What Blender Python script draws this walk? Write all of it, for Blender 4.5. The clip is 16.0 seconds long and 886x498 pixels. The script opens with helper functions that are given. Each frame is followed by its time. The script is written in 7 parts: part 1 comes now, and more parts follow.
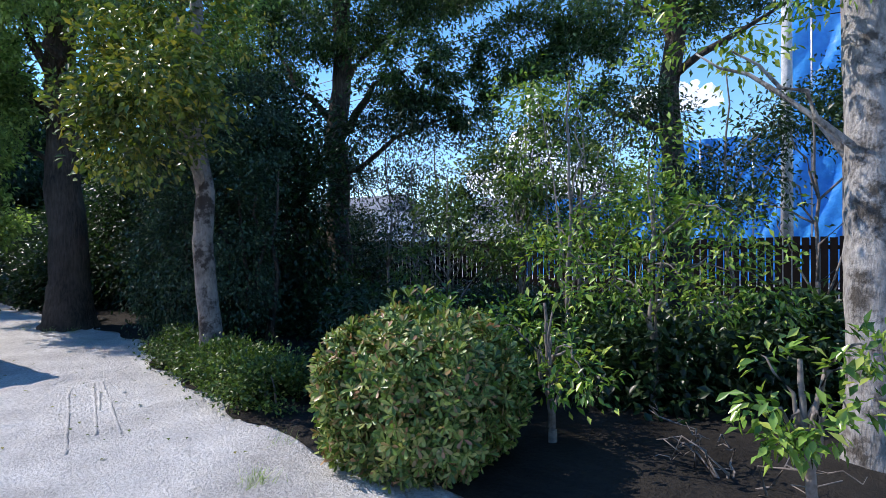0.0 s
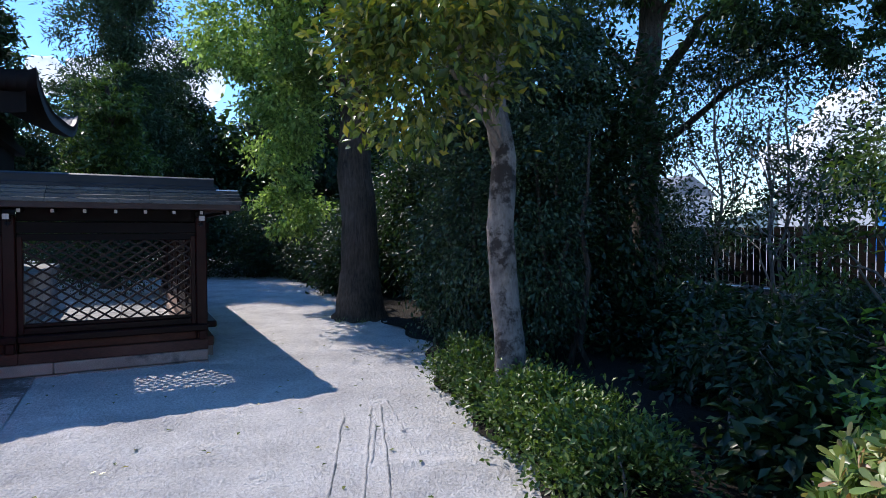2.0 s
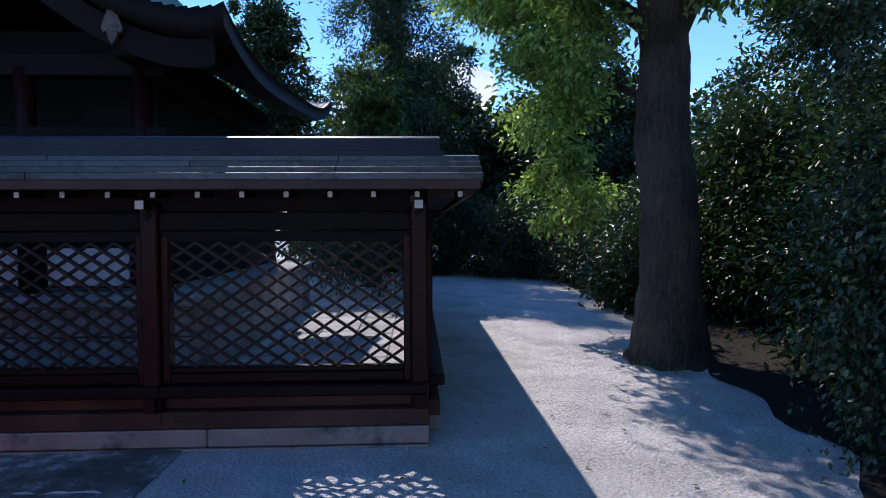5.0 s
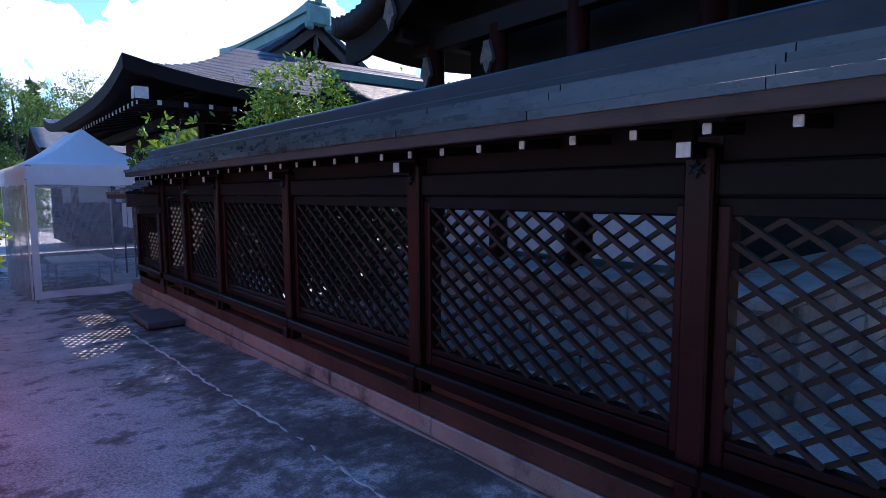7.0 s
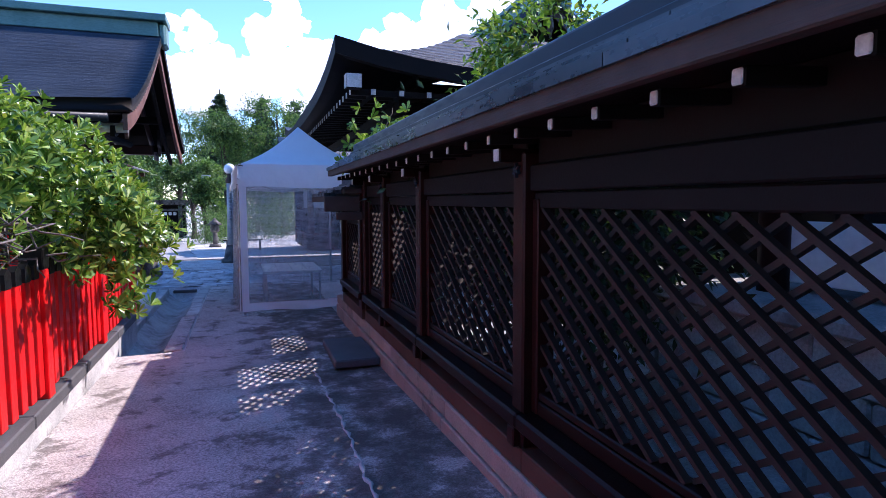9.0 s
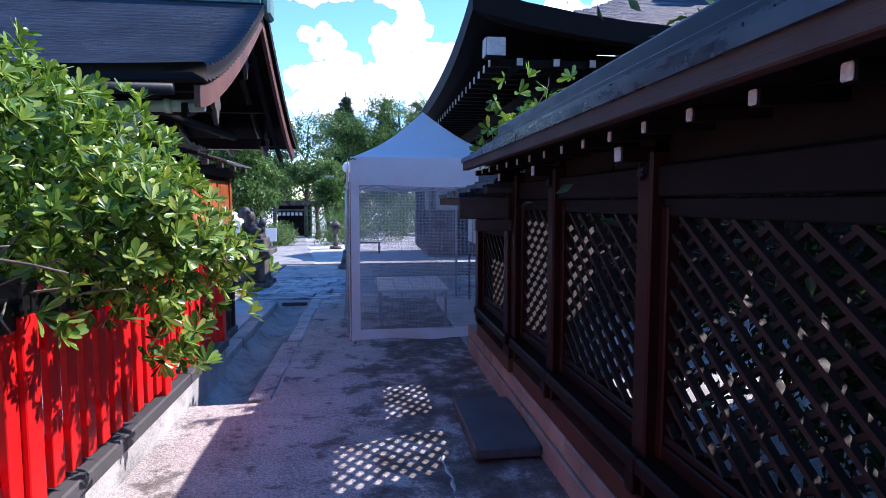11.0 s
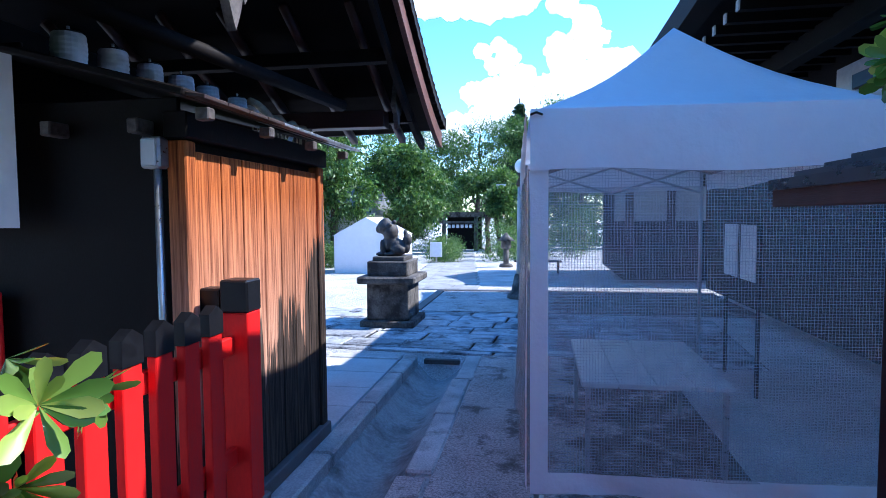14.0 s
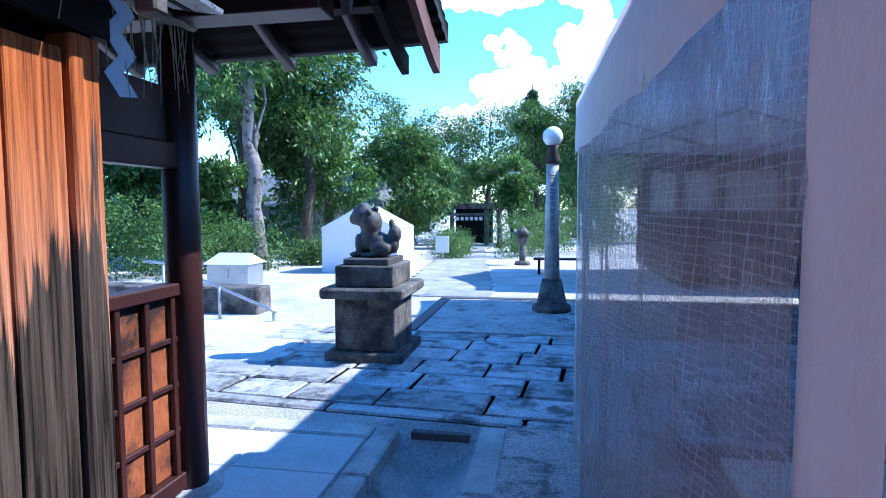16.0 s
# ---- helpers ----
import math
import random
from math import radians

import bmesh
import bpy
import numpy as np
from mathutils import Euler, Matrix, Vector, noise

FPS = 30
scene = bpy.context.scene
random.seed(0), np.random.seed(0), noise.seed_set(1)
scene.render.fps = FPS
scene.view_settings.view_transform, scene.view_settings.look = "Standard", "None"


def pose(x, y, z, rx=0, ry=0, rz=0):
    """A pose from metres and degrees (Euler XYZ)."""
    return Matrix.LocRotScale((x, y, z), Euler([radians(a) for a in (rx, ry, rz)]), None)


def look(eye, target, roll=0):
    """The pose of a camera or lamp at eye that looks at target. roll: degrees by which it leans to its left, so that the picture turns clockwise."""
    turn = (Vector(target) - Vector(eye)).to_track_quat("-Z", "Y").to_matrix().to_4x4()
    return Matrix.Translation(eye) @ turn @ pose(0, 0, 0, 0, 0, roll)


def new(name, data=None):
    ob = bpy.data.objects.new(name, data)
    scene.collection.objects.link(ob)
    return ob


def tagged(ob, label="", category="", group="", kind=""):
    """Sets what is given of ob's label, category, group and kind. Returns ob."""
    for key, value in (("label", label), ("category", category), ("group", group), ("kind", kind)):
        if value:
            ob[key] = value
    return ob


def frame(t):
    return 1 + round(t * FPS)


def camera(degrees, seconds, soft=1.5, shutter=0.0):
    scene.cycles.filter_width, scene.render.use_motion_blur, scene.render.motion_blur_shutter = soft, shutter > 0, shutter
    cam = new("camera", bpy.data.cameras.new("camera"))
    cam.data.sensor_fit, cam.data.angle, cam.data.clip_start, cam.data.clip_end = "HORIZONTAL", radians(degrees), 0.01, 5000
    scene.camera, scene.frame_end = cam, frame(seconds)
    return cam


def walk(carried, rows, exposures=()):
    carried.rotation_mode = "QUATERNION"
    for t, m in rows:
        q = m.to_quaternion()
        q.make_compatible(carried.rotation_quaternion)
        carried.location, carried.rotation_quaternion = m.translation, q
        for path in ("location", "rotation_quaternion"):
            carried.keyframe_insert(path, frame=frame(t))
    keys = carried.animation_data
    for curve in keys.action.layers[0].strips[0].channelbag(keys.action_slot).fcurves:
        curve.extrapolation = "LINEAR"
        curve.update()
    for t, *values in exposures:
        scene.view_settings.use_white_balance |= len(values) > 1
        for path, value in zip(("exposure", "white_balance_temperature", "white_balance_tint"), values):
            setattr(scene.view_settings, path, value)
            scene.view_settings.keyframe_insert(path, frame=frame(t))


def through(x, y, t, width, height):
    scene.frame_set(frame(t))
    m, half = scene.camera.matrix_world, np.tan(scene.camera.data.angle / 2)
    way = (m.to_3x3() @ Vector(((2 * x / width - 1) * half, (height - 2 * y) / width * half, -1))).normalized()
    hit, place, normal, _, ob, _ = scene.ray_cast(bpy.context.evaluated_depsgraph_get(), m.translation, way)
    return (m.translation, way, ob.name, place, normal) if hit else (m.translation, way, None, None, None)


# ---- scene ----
cam = camera(74.46, 16.0, soft=0.6)
PATH = [
 (0.0, -8.968, 1.783, 1.551, -144.07, -0.27, 0.25),
 (0.5, -8.530, 1.444, 1.550, -136.49, -0.94, 0.18),
 (1.0, -8.043, 1.187, 1.536, -128.47, -1.35, 0.28),
 (1.5, -7.511, 0.961, 1.552, -121.94, -1.51, 0.36),
 (2.0, -6.975, 0.748, 1.564, -118.16, -1.45, 0.15),
 (2.5, -6.381, 0.597, 1.563, -114.88, -1.28, 0.12),
 (3.0, -5.790, 0.387, 1.546, -112.62, -1.49, 0.03),
 (5.5, -3.340, 0.066, 1.587, -82.46, -2.40, 0.21),
 (6.0, -2.859, 0.239, 1.586, -69.84, -3.19, 0.17),
 (6.5, -2.455, 0.492, 1.598, -55.11, -4.14, 0.31),
 (7.0, -2.064, 0.764, 1.606, -39.96, -5.62, 0.40),
 (7.5, -1.799, 1.210, 1.558, -32.15, -5.44, 0.34),
 (8.0, -1.582, 1.711, 1.530, -26.10, -5.47, 0.15),
 (8.5, -1.365, 2.246, 1.517, -22.18, -4.90, 0.09),
 (9.0, -1.171, 2.847, 1.540, -18.77, -4.65, 0.21),
 (9.5, -1.040, 3.417, 1.554, -15.75, -4.42, 0.19),
 (12.0, -1.087, 5.685, 1.572, -1.09, -4.41, 0.16),
 (12.5, -1.120, 6.278, 1.593, 2.20, -3.86, 0.30),
 (13.0, -1.119, 6.873, 1.579, 4.71, -3.68, 0.34),
 (13.5, -1.150, 7.466, 1.541, 7.01, -3.25, 0.39),
 (14.0, -1.184, 8.077, 1.520, 9.45, -3.32, 0.43),
 (14.5, -1.270, 8.683, 1.517, 11.15, -3.51, 0.26),
 (15.0, -1.409, 9.340, 1.509, 12.25, -3.45, 0.24),
 (15.5, -1.440, 9.973, 1.475, 11.35, -3.42, 0.13),
 (16.0, -1.537, 10.549, 1.427, 10.33, -3.99, 0.32),
]
walk(cam, [(r[0], pose(r[1], r[2], r[3], 90 + r[5], r[6], r[4])) for r in PATH],
     exposures=[(0.0, 0.3, 6400, 15), (3.0, 0.18, 6300, 18), (5.5, 0.15, 6200, 23), (7.0, 0.65, 6200, 26), (8.3, 0.95, 6200, 29), (9.5, 0.78, 6000, 27), (12.0, 0.82, 6000, 21), (14.0, 1.05, 5500, 13), (15.2, 1.25, 5300, 12), (16.0, 1.12, 5200, 10)])

# ---- light: clear summer sky, high sun beyond the halls ----
SUN_DIR = Vector((0.95, 0.30, 1.0)).normalized()
world = bpy.data.worlds.new("world")
scene.world = world
world.use_nodes = True
sky = world.node_tree.nodes.new("ShaderNodeTexSky")
sky.sky_type = 'NISHITA'
sky.sun_disc = False
sky.sun_elevation = radians(45)
sky.sun_rotation = radians(72)
sky.air_density, sky.dust_density, sky.ozone_density = 1.0, 0.0, 4.0
bg = world.node_tree.nodes["Background"]
bg.inputs[1].default_value = 0.21
hue = world.node_tree.nodes.new("ShaderNodeHueSaturation")
hue.inputs["Saturation"].default_value = 1.2
world.node_tree.links.new(sky.outputs[0], hue.inputs["Color"])
world.node_tree.links.new(hue.outputs[0], bg.inputs[0])
sun_data = bpy.data.lights.new("sun", 'SUN')
sun_data.energy, sun_data.angle, sun_data.color = 4.2, radians(0.53), (1.0, 0.93, 0.82)
sun = new("sun", sun_data)
sun.matrix_world = look(SUN_DIR * 60, (0, 0, 0))

# ---- materials ----
def nodes_of(name):
    m = bpy.data.materials.new(name)
    m.use_nodes = True
    t = m.node_tree
    return m, t, t.nodes["Principled BSDF"]


def coord(t, scale=(1, 1, 1)):
    c = t.nodes.new("ShaderNodeTexCoord")
    mp = t.nodes.new("ShaderNodeMapping")
    mp.inputs["Scale"].default_value = scale
    t.links.new(c.outputs["Object"], mp.inputs[0])
    return mp.outputs[0]


def noise_at(t, vec, scale, detail=4, rough=0.6):
    n = t.nodes.new("ShaderNodeTexNoise")
    n.inputs["Scale"].default_value, n.inputs["Detail"].default_value, n.inputs["Roughness"].default_value = scale, detail, rough
    t.links.new(vec, n.inputs["Vector"])
    return n.outputs[0]


def ramp(t, fac, stops):
    r = t.nodes.new("ShaderNodeValToRGB")
    e = r.color_ramp.elements
    while len(e) < len(stops):
        e.new(0.5)
    for k, (p, c) in enumerate(stops):
        e[k].position, e[k].color = p, (*c, 1) if len(c) == 3 else c
    t.links.new(fac, r.inputs[0])
    return r.outputs[0]


def mix(t, fac, a, b, mode='MIX'):
    n = t.nodes.new("ShaderNodeMix")
    n.data_type, n.blend_type = 'RGBA', mode
    for sock, v in ((n.inputs[0], fac), (n.inputs[6], a), (n.inputs[7], b)):
        if isinstance(v, (int, float)):
            sock.default_value = v
        elif isinstance(v, tuple):
            sock.default_value = (*v, 1)
        else:
            t.links.new(v, sock)
    return n.outputs[2]


def bump(t, bsdf, height, strength, dist):
    b = t.nodes.new("ShaderNodeBump")
    b.inputs["Strength"].default_value, b.inputs["Distance"].default_value = strength, dist
    t.links.new(height, b.inputs["Height"])
    t.links.new(b.outputs[0], bsdf.inputs["Normal"])


def surface(name, dark, light, fine=40, coarse=2, rough=0.8, relief=0.4, depth=0.004, stretch=(1, 1, 1), piece=0.0, stain=None, stain_at=(0.5, 0.62), spec=0.5, metal=0.0, coat=0.0):
    """A worn surface: fine grain between two tones, broad patches, optional stains of a third tone, relief."""
    m, t, p = nodes_of(name)
    v = coord(t, stretch)
    f = noise_at(t, v, fine, 5, 0.65)
    c = noise_at(t, coord(t), coarse, 3)
    both = t.nodes.new("ShaderNodeMath")
    both.operation = 'MULTIPLY_ADD'
    both.inputs[1].default_value = 0.55
    t.links.new(f, both.inputs[0])
    half = t.nodes.new("ShaderNodeMath")
    half.operation = 'MULTIPLY'
    half.inputs[1].default_value = 0.45
    t.links.new(c, half.inputs[0])
    t.links.new(half.outputs[0], both.inputs[2])
    col = ramp(t, both.outputs[0], [(0.33, dark), (0.66, light)])
    if stain:
        s = noise_at(t, coord(t), coarse * 0.7 + 0.3, 6, 0.7)
        col = mix(t, ramp(t, s, [(stain_at[0], (0, 0, 0)), (stain_at[1], (1, 1, 1))]), col, stain)
    if piece:
        o = t.nodes.new("ShaderNodeObjectInfo")
        col = mix(t, 1.0, col, ramp(t, o.outputs["Random"], [(0, (1 - piece,) * 3), (1, (1 + piece * 0.5,) * 3)]), 'MULTIPLY')
    t.links.new(col, p.inputs["Base Color"])
    p.inputs["Metallic"].default_value = metal
    p.inputs["Specular IOR Level"].default_value = spec
    p.inputs["Coat Weight"].default_value = coat
    t.links.new(ramp(t, f, [(0.3, (max(rough - 0.12, 0.05),) * 3), (0.7, (min(rough + 0.12, 1),) * 3)]), p.inputs["Roughness"])
    if relief:
        bump(t, p, f, relief, depth)
    return m


def foliage(name, tones, rough=0.45, through=0.25, spec=0.5):
    m, t, p = nodes_of(name)
    g = t.nodes.new("ShaderNodeNewGeometry")
    col = ramp(t, g.outputs["Random Per Island"], [(k / max(len(tones) - 1, 1), c) for k, c in enumerate(tones)])
    wide = noise_at(t, coord(t), 1.1, 3)
    col = mix(t, 1.0, col, ramp(t, wide, [(0.3, (0.7, 0.75, 0.7)), (0.7, (1.2, 1.2, 1.1))]), 'MULTIPLY')
    t.links.new(col, p.inputs["Base Color"])
    p.inputs["Roughness"].default_value = rough
    p.inputs["Specular IOR Level"].default_value = spec
    tr = t.nodes.new("ShaderNodeBsdfTranslucent")
    t.links.new(mix(t, 1.0, col, (1.25, 1.35, 0.65), 'MULTIPLY'), tr.inputs[0])
    mx = t.nodes.new("ShaderNodeMixShader")
    mx.inputs[0].default_value = through
    t.links.new(p.outputs[0], mx.inputs[1])
    t.links.new(tr.outputs[0], mx.inputs[2])
    t.links.new(mx.outputs[0], t.nodes["Material Output"].inputs[0])
    return m


M_SAND = surface("pale_sand", (0.42, 0.405, 0.40), (0.94, 0.925, 0.91), 42, 1.3, 0.95, 1.0, 0.05, stain=(0.46, 0.44, 0.42), stain_at=(0.58, 0.8), spec=0.2)
# soil with litter, its tone lowered to carry the canopy's shade
M_EARTH = surface("shade_darkened_soil", (0.007, 0.006, 0.005), (0.04, 0.035, 0.030), 30, 1.5, 0.95, 1.0, 0.03, spec=0.2)
M_SEAM = surface("pale_mortar", (0.40, 0.37, 0.36), (0.66, 0.62, 0.60), 60, 4, 0.9, 0.5, 0.004)
M_GUTTER = surface("damp_gutter_concrete", (0.20, 0.20, 0.20), (0.46, 0.46, 0.46), 40, 3, 0.75, 0.4, 0.006, stain=(0.12, 0.11, 0.105), stain_at=(0.5, 0.66))
M_GRANITE = surface("weathered_granite", (0.20, 0.20, 0.20), (0.74, 0.73, 0.72), 90, 3, 0.75, 0.6, 0.006, piece=0.2, stain=(0.16, 0.15, 0.14), stain_at=(0.56, 0.72))
M_PAVER = surface("paving_stone", (0.16, 0.17, 0.19), (0.80, 0.81, 0.84), 55, 4, 0.65, 1.0, 0.012, piece=0.4, stain=(0.10, 0.10, 0.11), stain_at=(0.50, 0.62))
M_SLAB = surface("smooth_stone_slab", (0.44, 0.45, 0.46), (0.68, 0.69, 0.70), 60, 2, 0.8, 0.3, 0.003, piece=0.12)
M_JOINT = surface("dark_joint", (0.06, 0.058, 0.055), (0.17, 0.16, 0.15), 50, 3, 0.95, 0.6, 0.006)
M_BASE = surface("pink_granite_base", (0.25, 0.165, 0.135), (0.50, 0.36, 0.30), 110, 3, 0.8, 0.6, 0.006, piece=0.15, stain=(0.09, 0.075, 0.07), stain_at=(0.55, 0.7))
M_WALLSTONE = surface("grey_stone_wall", (0.22, 0.22, 0.22), (0.50, 0.50, 0.50), 60, 2.5, 0.85, 0.5, 0.006, piece=0.2, stain=(0.15, 0.15, 0.15), stain_at=(0.55, 0.7))
M_OLDSTONE = surface("mossy_old_stone", (0.05, 0.045, 0.04), (0.26, 0.24, 0.22), 50, 5, 0.85, 0.8, 0.01, stain=(0.035, 0.03, 0.03), stain_at=(0.42, 0.62))
M_STATUE = surface("dark_bronze_stone", (0.03, 0.027, 0.025), (0.10, 0.09, 0.085), 40, 6, 0.6, 0.5, 0.01)
M_WOOD = surface("dark_lacquered_wood", (0.004, 0.0011, 0.0009), (0.023, 0.0056, 0.0043), 60, 2, 0.42, 0.25, 0.002, stretch=(6, 1, 6), spec=0.16)
M_WOODV = surface("dark_wood_upright", (0.006, 0.0014, 0.0011), (0.044, 0.009, 0.007), 60, 2, 0.42, 0.25, 0.002, stretch=(6, 6, 1), spec=0.18)
M_SLAT = surface("bare_worn_slat", (0.009, 0.004, 0.003), (0.045, 0.025, 0.020), 50, 3, 0.6, 0.2, 0.002, stretch=(5, 1, 5), spec=0.25)
M_APRON = surface("faded_brown_board", (0.030, 0.010, 0.007), (0.15, 0.062, 0.042), 40, 2, 0.6, 0.3, 0.002, stretch=(5, 0.5, 5), spec=0.25)
M_BLACKWOOD = surface("near_black_wood", (0.003, 0.002, 0.002), (0.011, 0.006, 0.005), 50, 2, 0.7, 0.3, 0.002, stretch=(5, 5, 1), spec=0.2)
M_REDWOOD = surface("brown_porch_wood", (0.022, 0.006, 0.005), (0.07, 0.02, 0.014), 50, 2, 0.45, 0.25, 0.002, stretch=(6, 6, 1))
M_EDGE = surface("bark_shingle_edge", (0.026, 0.014, 0.011), (0.075, 0.042, 0.032), 45, 5, 0.7, 0.5, 0.004, stretch=(1, 0.2, 4))
M_SHINGLE = surface("copper_grey_shingle", (0.026, 0.031, 0.040), (0.068, 0.078, 0.092), 14, 3, 0.30, 0.05, 0.002, stretch=(3, 0.4, 1), piece=0.35, metal=0.3)
M_RIDGE = surface("dark_copper_ridge", (0.008, 0.011, 0.016), (0.026, 0.033, 0.045), 12, 2, 0.40, 0.08, 0.002, stretch=(2, 0.4, 2), spec=0.25)
M_VERDIGRIS = surface("green_copper", (0.05, 0.15, 0.14), (0.16, 0.30, 0.27), 25, 3, 0.5, 0.3, 0.003, stretch=(1, 1, 4), metal=0.2)
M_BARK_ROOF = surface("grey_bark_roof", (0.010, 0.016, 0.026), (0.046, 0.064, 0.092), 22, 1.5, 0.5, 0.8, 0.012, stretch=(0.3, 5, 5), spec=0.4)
M_WHITE = surface("chalk_white_paint", (0.42, 0.39, 0.37), (0.74, 0.70, 0.67), 60, 8, 0.7, 0.2, 0.001)
M_CARVED = surface("weathered_carving", (0.022, 0.014, 0.011), (0.17, 0.14, 0.12), 40, 12, 0.7, 0.4, 0.004)
M_RUST = surface("rusty_gable_board", (0.07, 0.022, 0.014), (0.22, 0.09, 0.06), 30, 4, 0.6, 0.3, 0.003)
M_LANTERN = surface("greyed_paper", (0.55, 0.56, 0.57), (0.75, 0.76, 0.77), 20, 5, 0.8, 0.2, 0.002)
M_RED = surface("vermilion_paint", (0.74, 0.012, 0.012), (0.90, 0.020, 0.016), 20, 3, 0.42, 0.12, 0.001, stretch=(4, 4, 1), spec=0.2)
M_BLACK = surface("black_paint", (0.004, 0.004, 0.005), (0.012, 0.012, 0.014), 40, 4, 0.4, 0.15, 0.001, spec=0.3)
M_ORANGE = surface("worn_orange_board", (0.10, 0.022, 0.008), (0.50, 0.15, 0.05), 30, 3, 0.6, 0.4, 0.003, stretch=(8, 8, 0.7), stain=(0.03, 0.012, 0.008), stain_at=(0.5, 0.62))
M_COPING = surface("dark_coping_stone", (0.05, 0.05, 0.055), (0.12, 0.12, 0.125), 60, 3, 0.6, 0.4, 0.004, piece=0.2)
M_TENT = surface("white_tent_cloth", (0.82, 0.82, 0.85), (0.90, 0.90, 0.92), 7, 2.5, 0.6, 0.5, 0.03)
t_ = M_TENT.node_tree
tl_ = t_.nodes.new("ShaderNodeBsdfTranslucent")
tl_.inputs[0].default_value = (0.92, 0.92, 0.95, 1)
mx_ = t_.nodes.new("ShaderNodeMixShader")
mx_.inputs[0].default_value = 0.22
t_.links.new(t_.nodes["Principled BSDF"].outputs[0], mx_.inputs[1])
t_.links.new(tl_.outputs[0], mx_.inputs[2])
t_.links.new(mx_.outputs[0], t_.nodes["Material Output"].inputs[0])
M_METAL = surface("galvanised_steel", (0.38, 0.39, 0.40), (0.55, 0.56, 0.57), 40, 5, 0.35, 0.1, 0.001, metal=0.8)
M_PVC = surface("pale_grey_pipe", (0.55, 0.58, 0.58), (0.68, 0.70, 0.70), 10, 2, 0.45, 0.05, 0.001)
M_BARK = surface("furrowed_bark", (0.008, 0.006, 0.005), (0.15, 0.115, 0.09), 9, 2, 0.95, 1.0, 0.07, stretch=(3.2, 3.2, 0.55))
M_PALEBARK = surface("blotched_pale_bark", (0.11, 0.09, 0.08), (0.33, 0.29, 0.265), 26, 5, 0.9, 0.8, 0.012, stretch=(1.5, 1.5, 0.7), stain=(0.045, 0.035, 0.03), stain_at=(0.52, 0.60))
M_WHITEBARK = surface("lichen_white_bark", (0.16, 0.145, 0.135), (0.58, 0.56, 0.54), 14, 6, 0.95, 1.0, 0.035, stretch=(2, 2, 0.8), stain=(0.09, 0.08, 0.07), stain_at=(0.50, 0.60))
M_TWIG = surface("grey_twig", (0.10, 0.08, 0.07), (0.30, 0.27, 0.25), 40, 5, 0.9, 0.3, 0.003)
M_PAPER = surface("white_paper", (0.74, 0.74, 0.76), (0.84, 0.84, 0.85), 12, 3, 0.8, 0.05, 0.001)
M_STRAW = surface("rice_straw", (0.28, 0.21, 0.12), (0.55, 0.46, 0.30), 60, 5, 0.85, 0.3, 0.002)
M_PLASTER = surface("grey_white_plaster", (0.50, 0.50, 0.50), (0.66, 0.66, 0.65), 20, 2, 0.9, 0.2, 0.002)
M_TILE = surface("grey_roof_tile", (0.10, 0.105, 0.115), (0.24, 0.25, 0.27), 30, 3, 0.6, 0.3, 0.004, piece=0.2)
M_TARP = surface("blue_tarpaulin", (0.02, 0.22, 0.75), (0.06, 0.42, 0.95), 4, 0.8, 0.4, 0.6, 0.05)
M_HILL = surface("hazy_wooded_hill", (0.06, 0.11, 0.13), (0.10, 0.16, 0.18), 0.12, 0.03, 1.0, 0, 0)
L_GLOSSY = foliage("glossy_broad_leaf", [(0.035, 0.085, 0.018), (0.09, 0.19, 0.035), (0.19, 0.33, 0.06), (0.30, 0.43, 0.09), (0.46, 0.50, 0.12)], 0.27, 0.22)
L_DARK = foliage("dark_evergreen_leaf", [(0.009, 0.026, 0.010), (0.024, 0.056, 0.020), (0.055, 0.10, 0.036)], 0.36, 0.25)
L_CANOPY = foliage("canopy_leaf", [(0.022, 0.055, 0.020), (0.06, 0.12, 0.045), (0.13, 0.21, 0.08)], 0.36, 0.36)
L_IVY = foliage("blue_green_vine_leaf", [(0.016, 0.040, 0.020), (0.045, 0.085, 0.045), (0.10, 0.15, 0.08)], 0.33, 0.2)
L_CAMPHOR = foliage("fresh_camphor_leaf", [(0.10, 0.17, 0.06), (0.24, 0.35, 0.12), (0.42, 0.52, 0.22)], 0.4, 0.48)
L_OSM = foliage("yellow_green_leaf", [(0.04, 0.07, 0.02), (0.09, 0.14, 0.03), (0.16, 0.20, 0.04), (0.30, 0.25, 0.04)], 0.35, 0.25)
L_NANDINA = foliage("reddish_green_leaf", [(0.04, 0.08, 0.02), (0.11, 0.19, 0.04), (0.21, 0.30, 0.08), (0.38, 0.42, 0.15), (0.38, 0.17, 0.11)], 0.36, 0.22)
L_HEDGE = foliage("box_hedge_leaf", [(0.025, 0.055, 0.015), (0.07, 0.13, 0.03), (0.18, 0.25, 0.06)], 0.4, 0.25)
L_PINE = foliage("pine_needle", [(0.018, 0.045, 0.022), (0.035, 0.075, 0.035), (0.06, 0.11, 0.05)], 0.5, 0.2)
L_FAR = foliage("park_tree_leaf", [(0.026, 0.075, 0.028), (0.085, 0.17, 0.052), (0.21, 0.31, 0.10)], 0.42, 0.32)


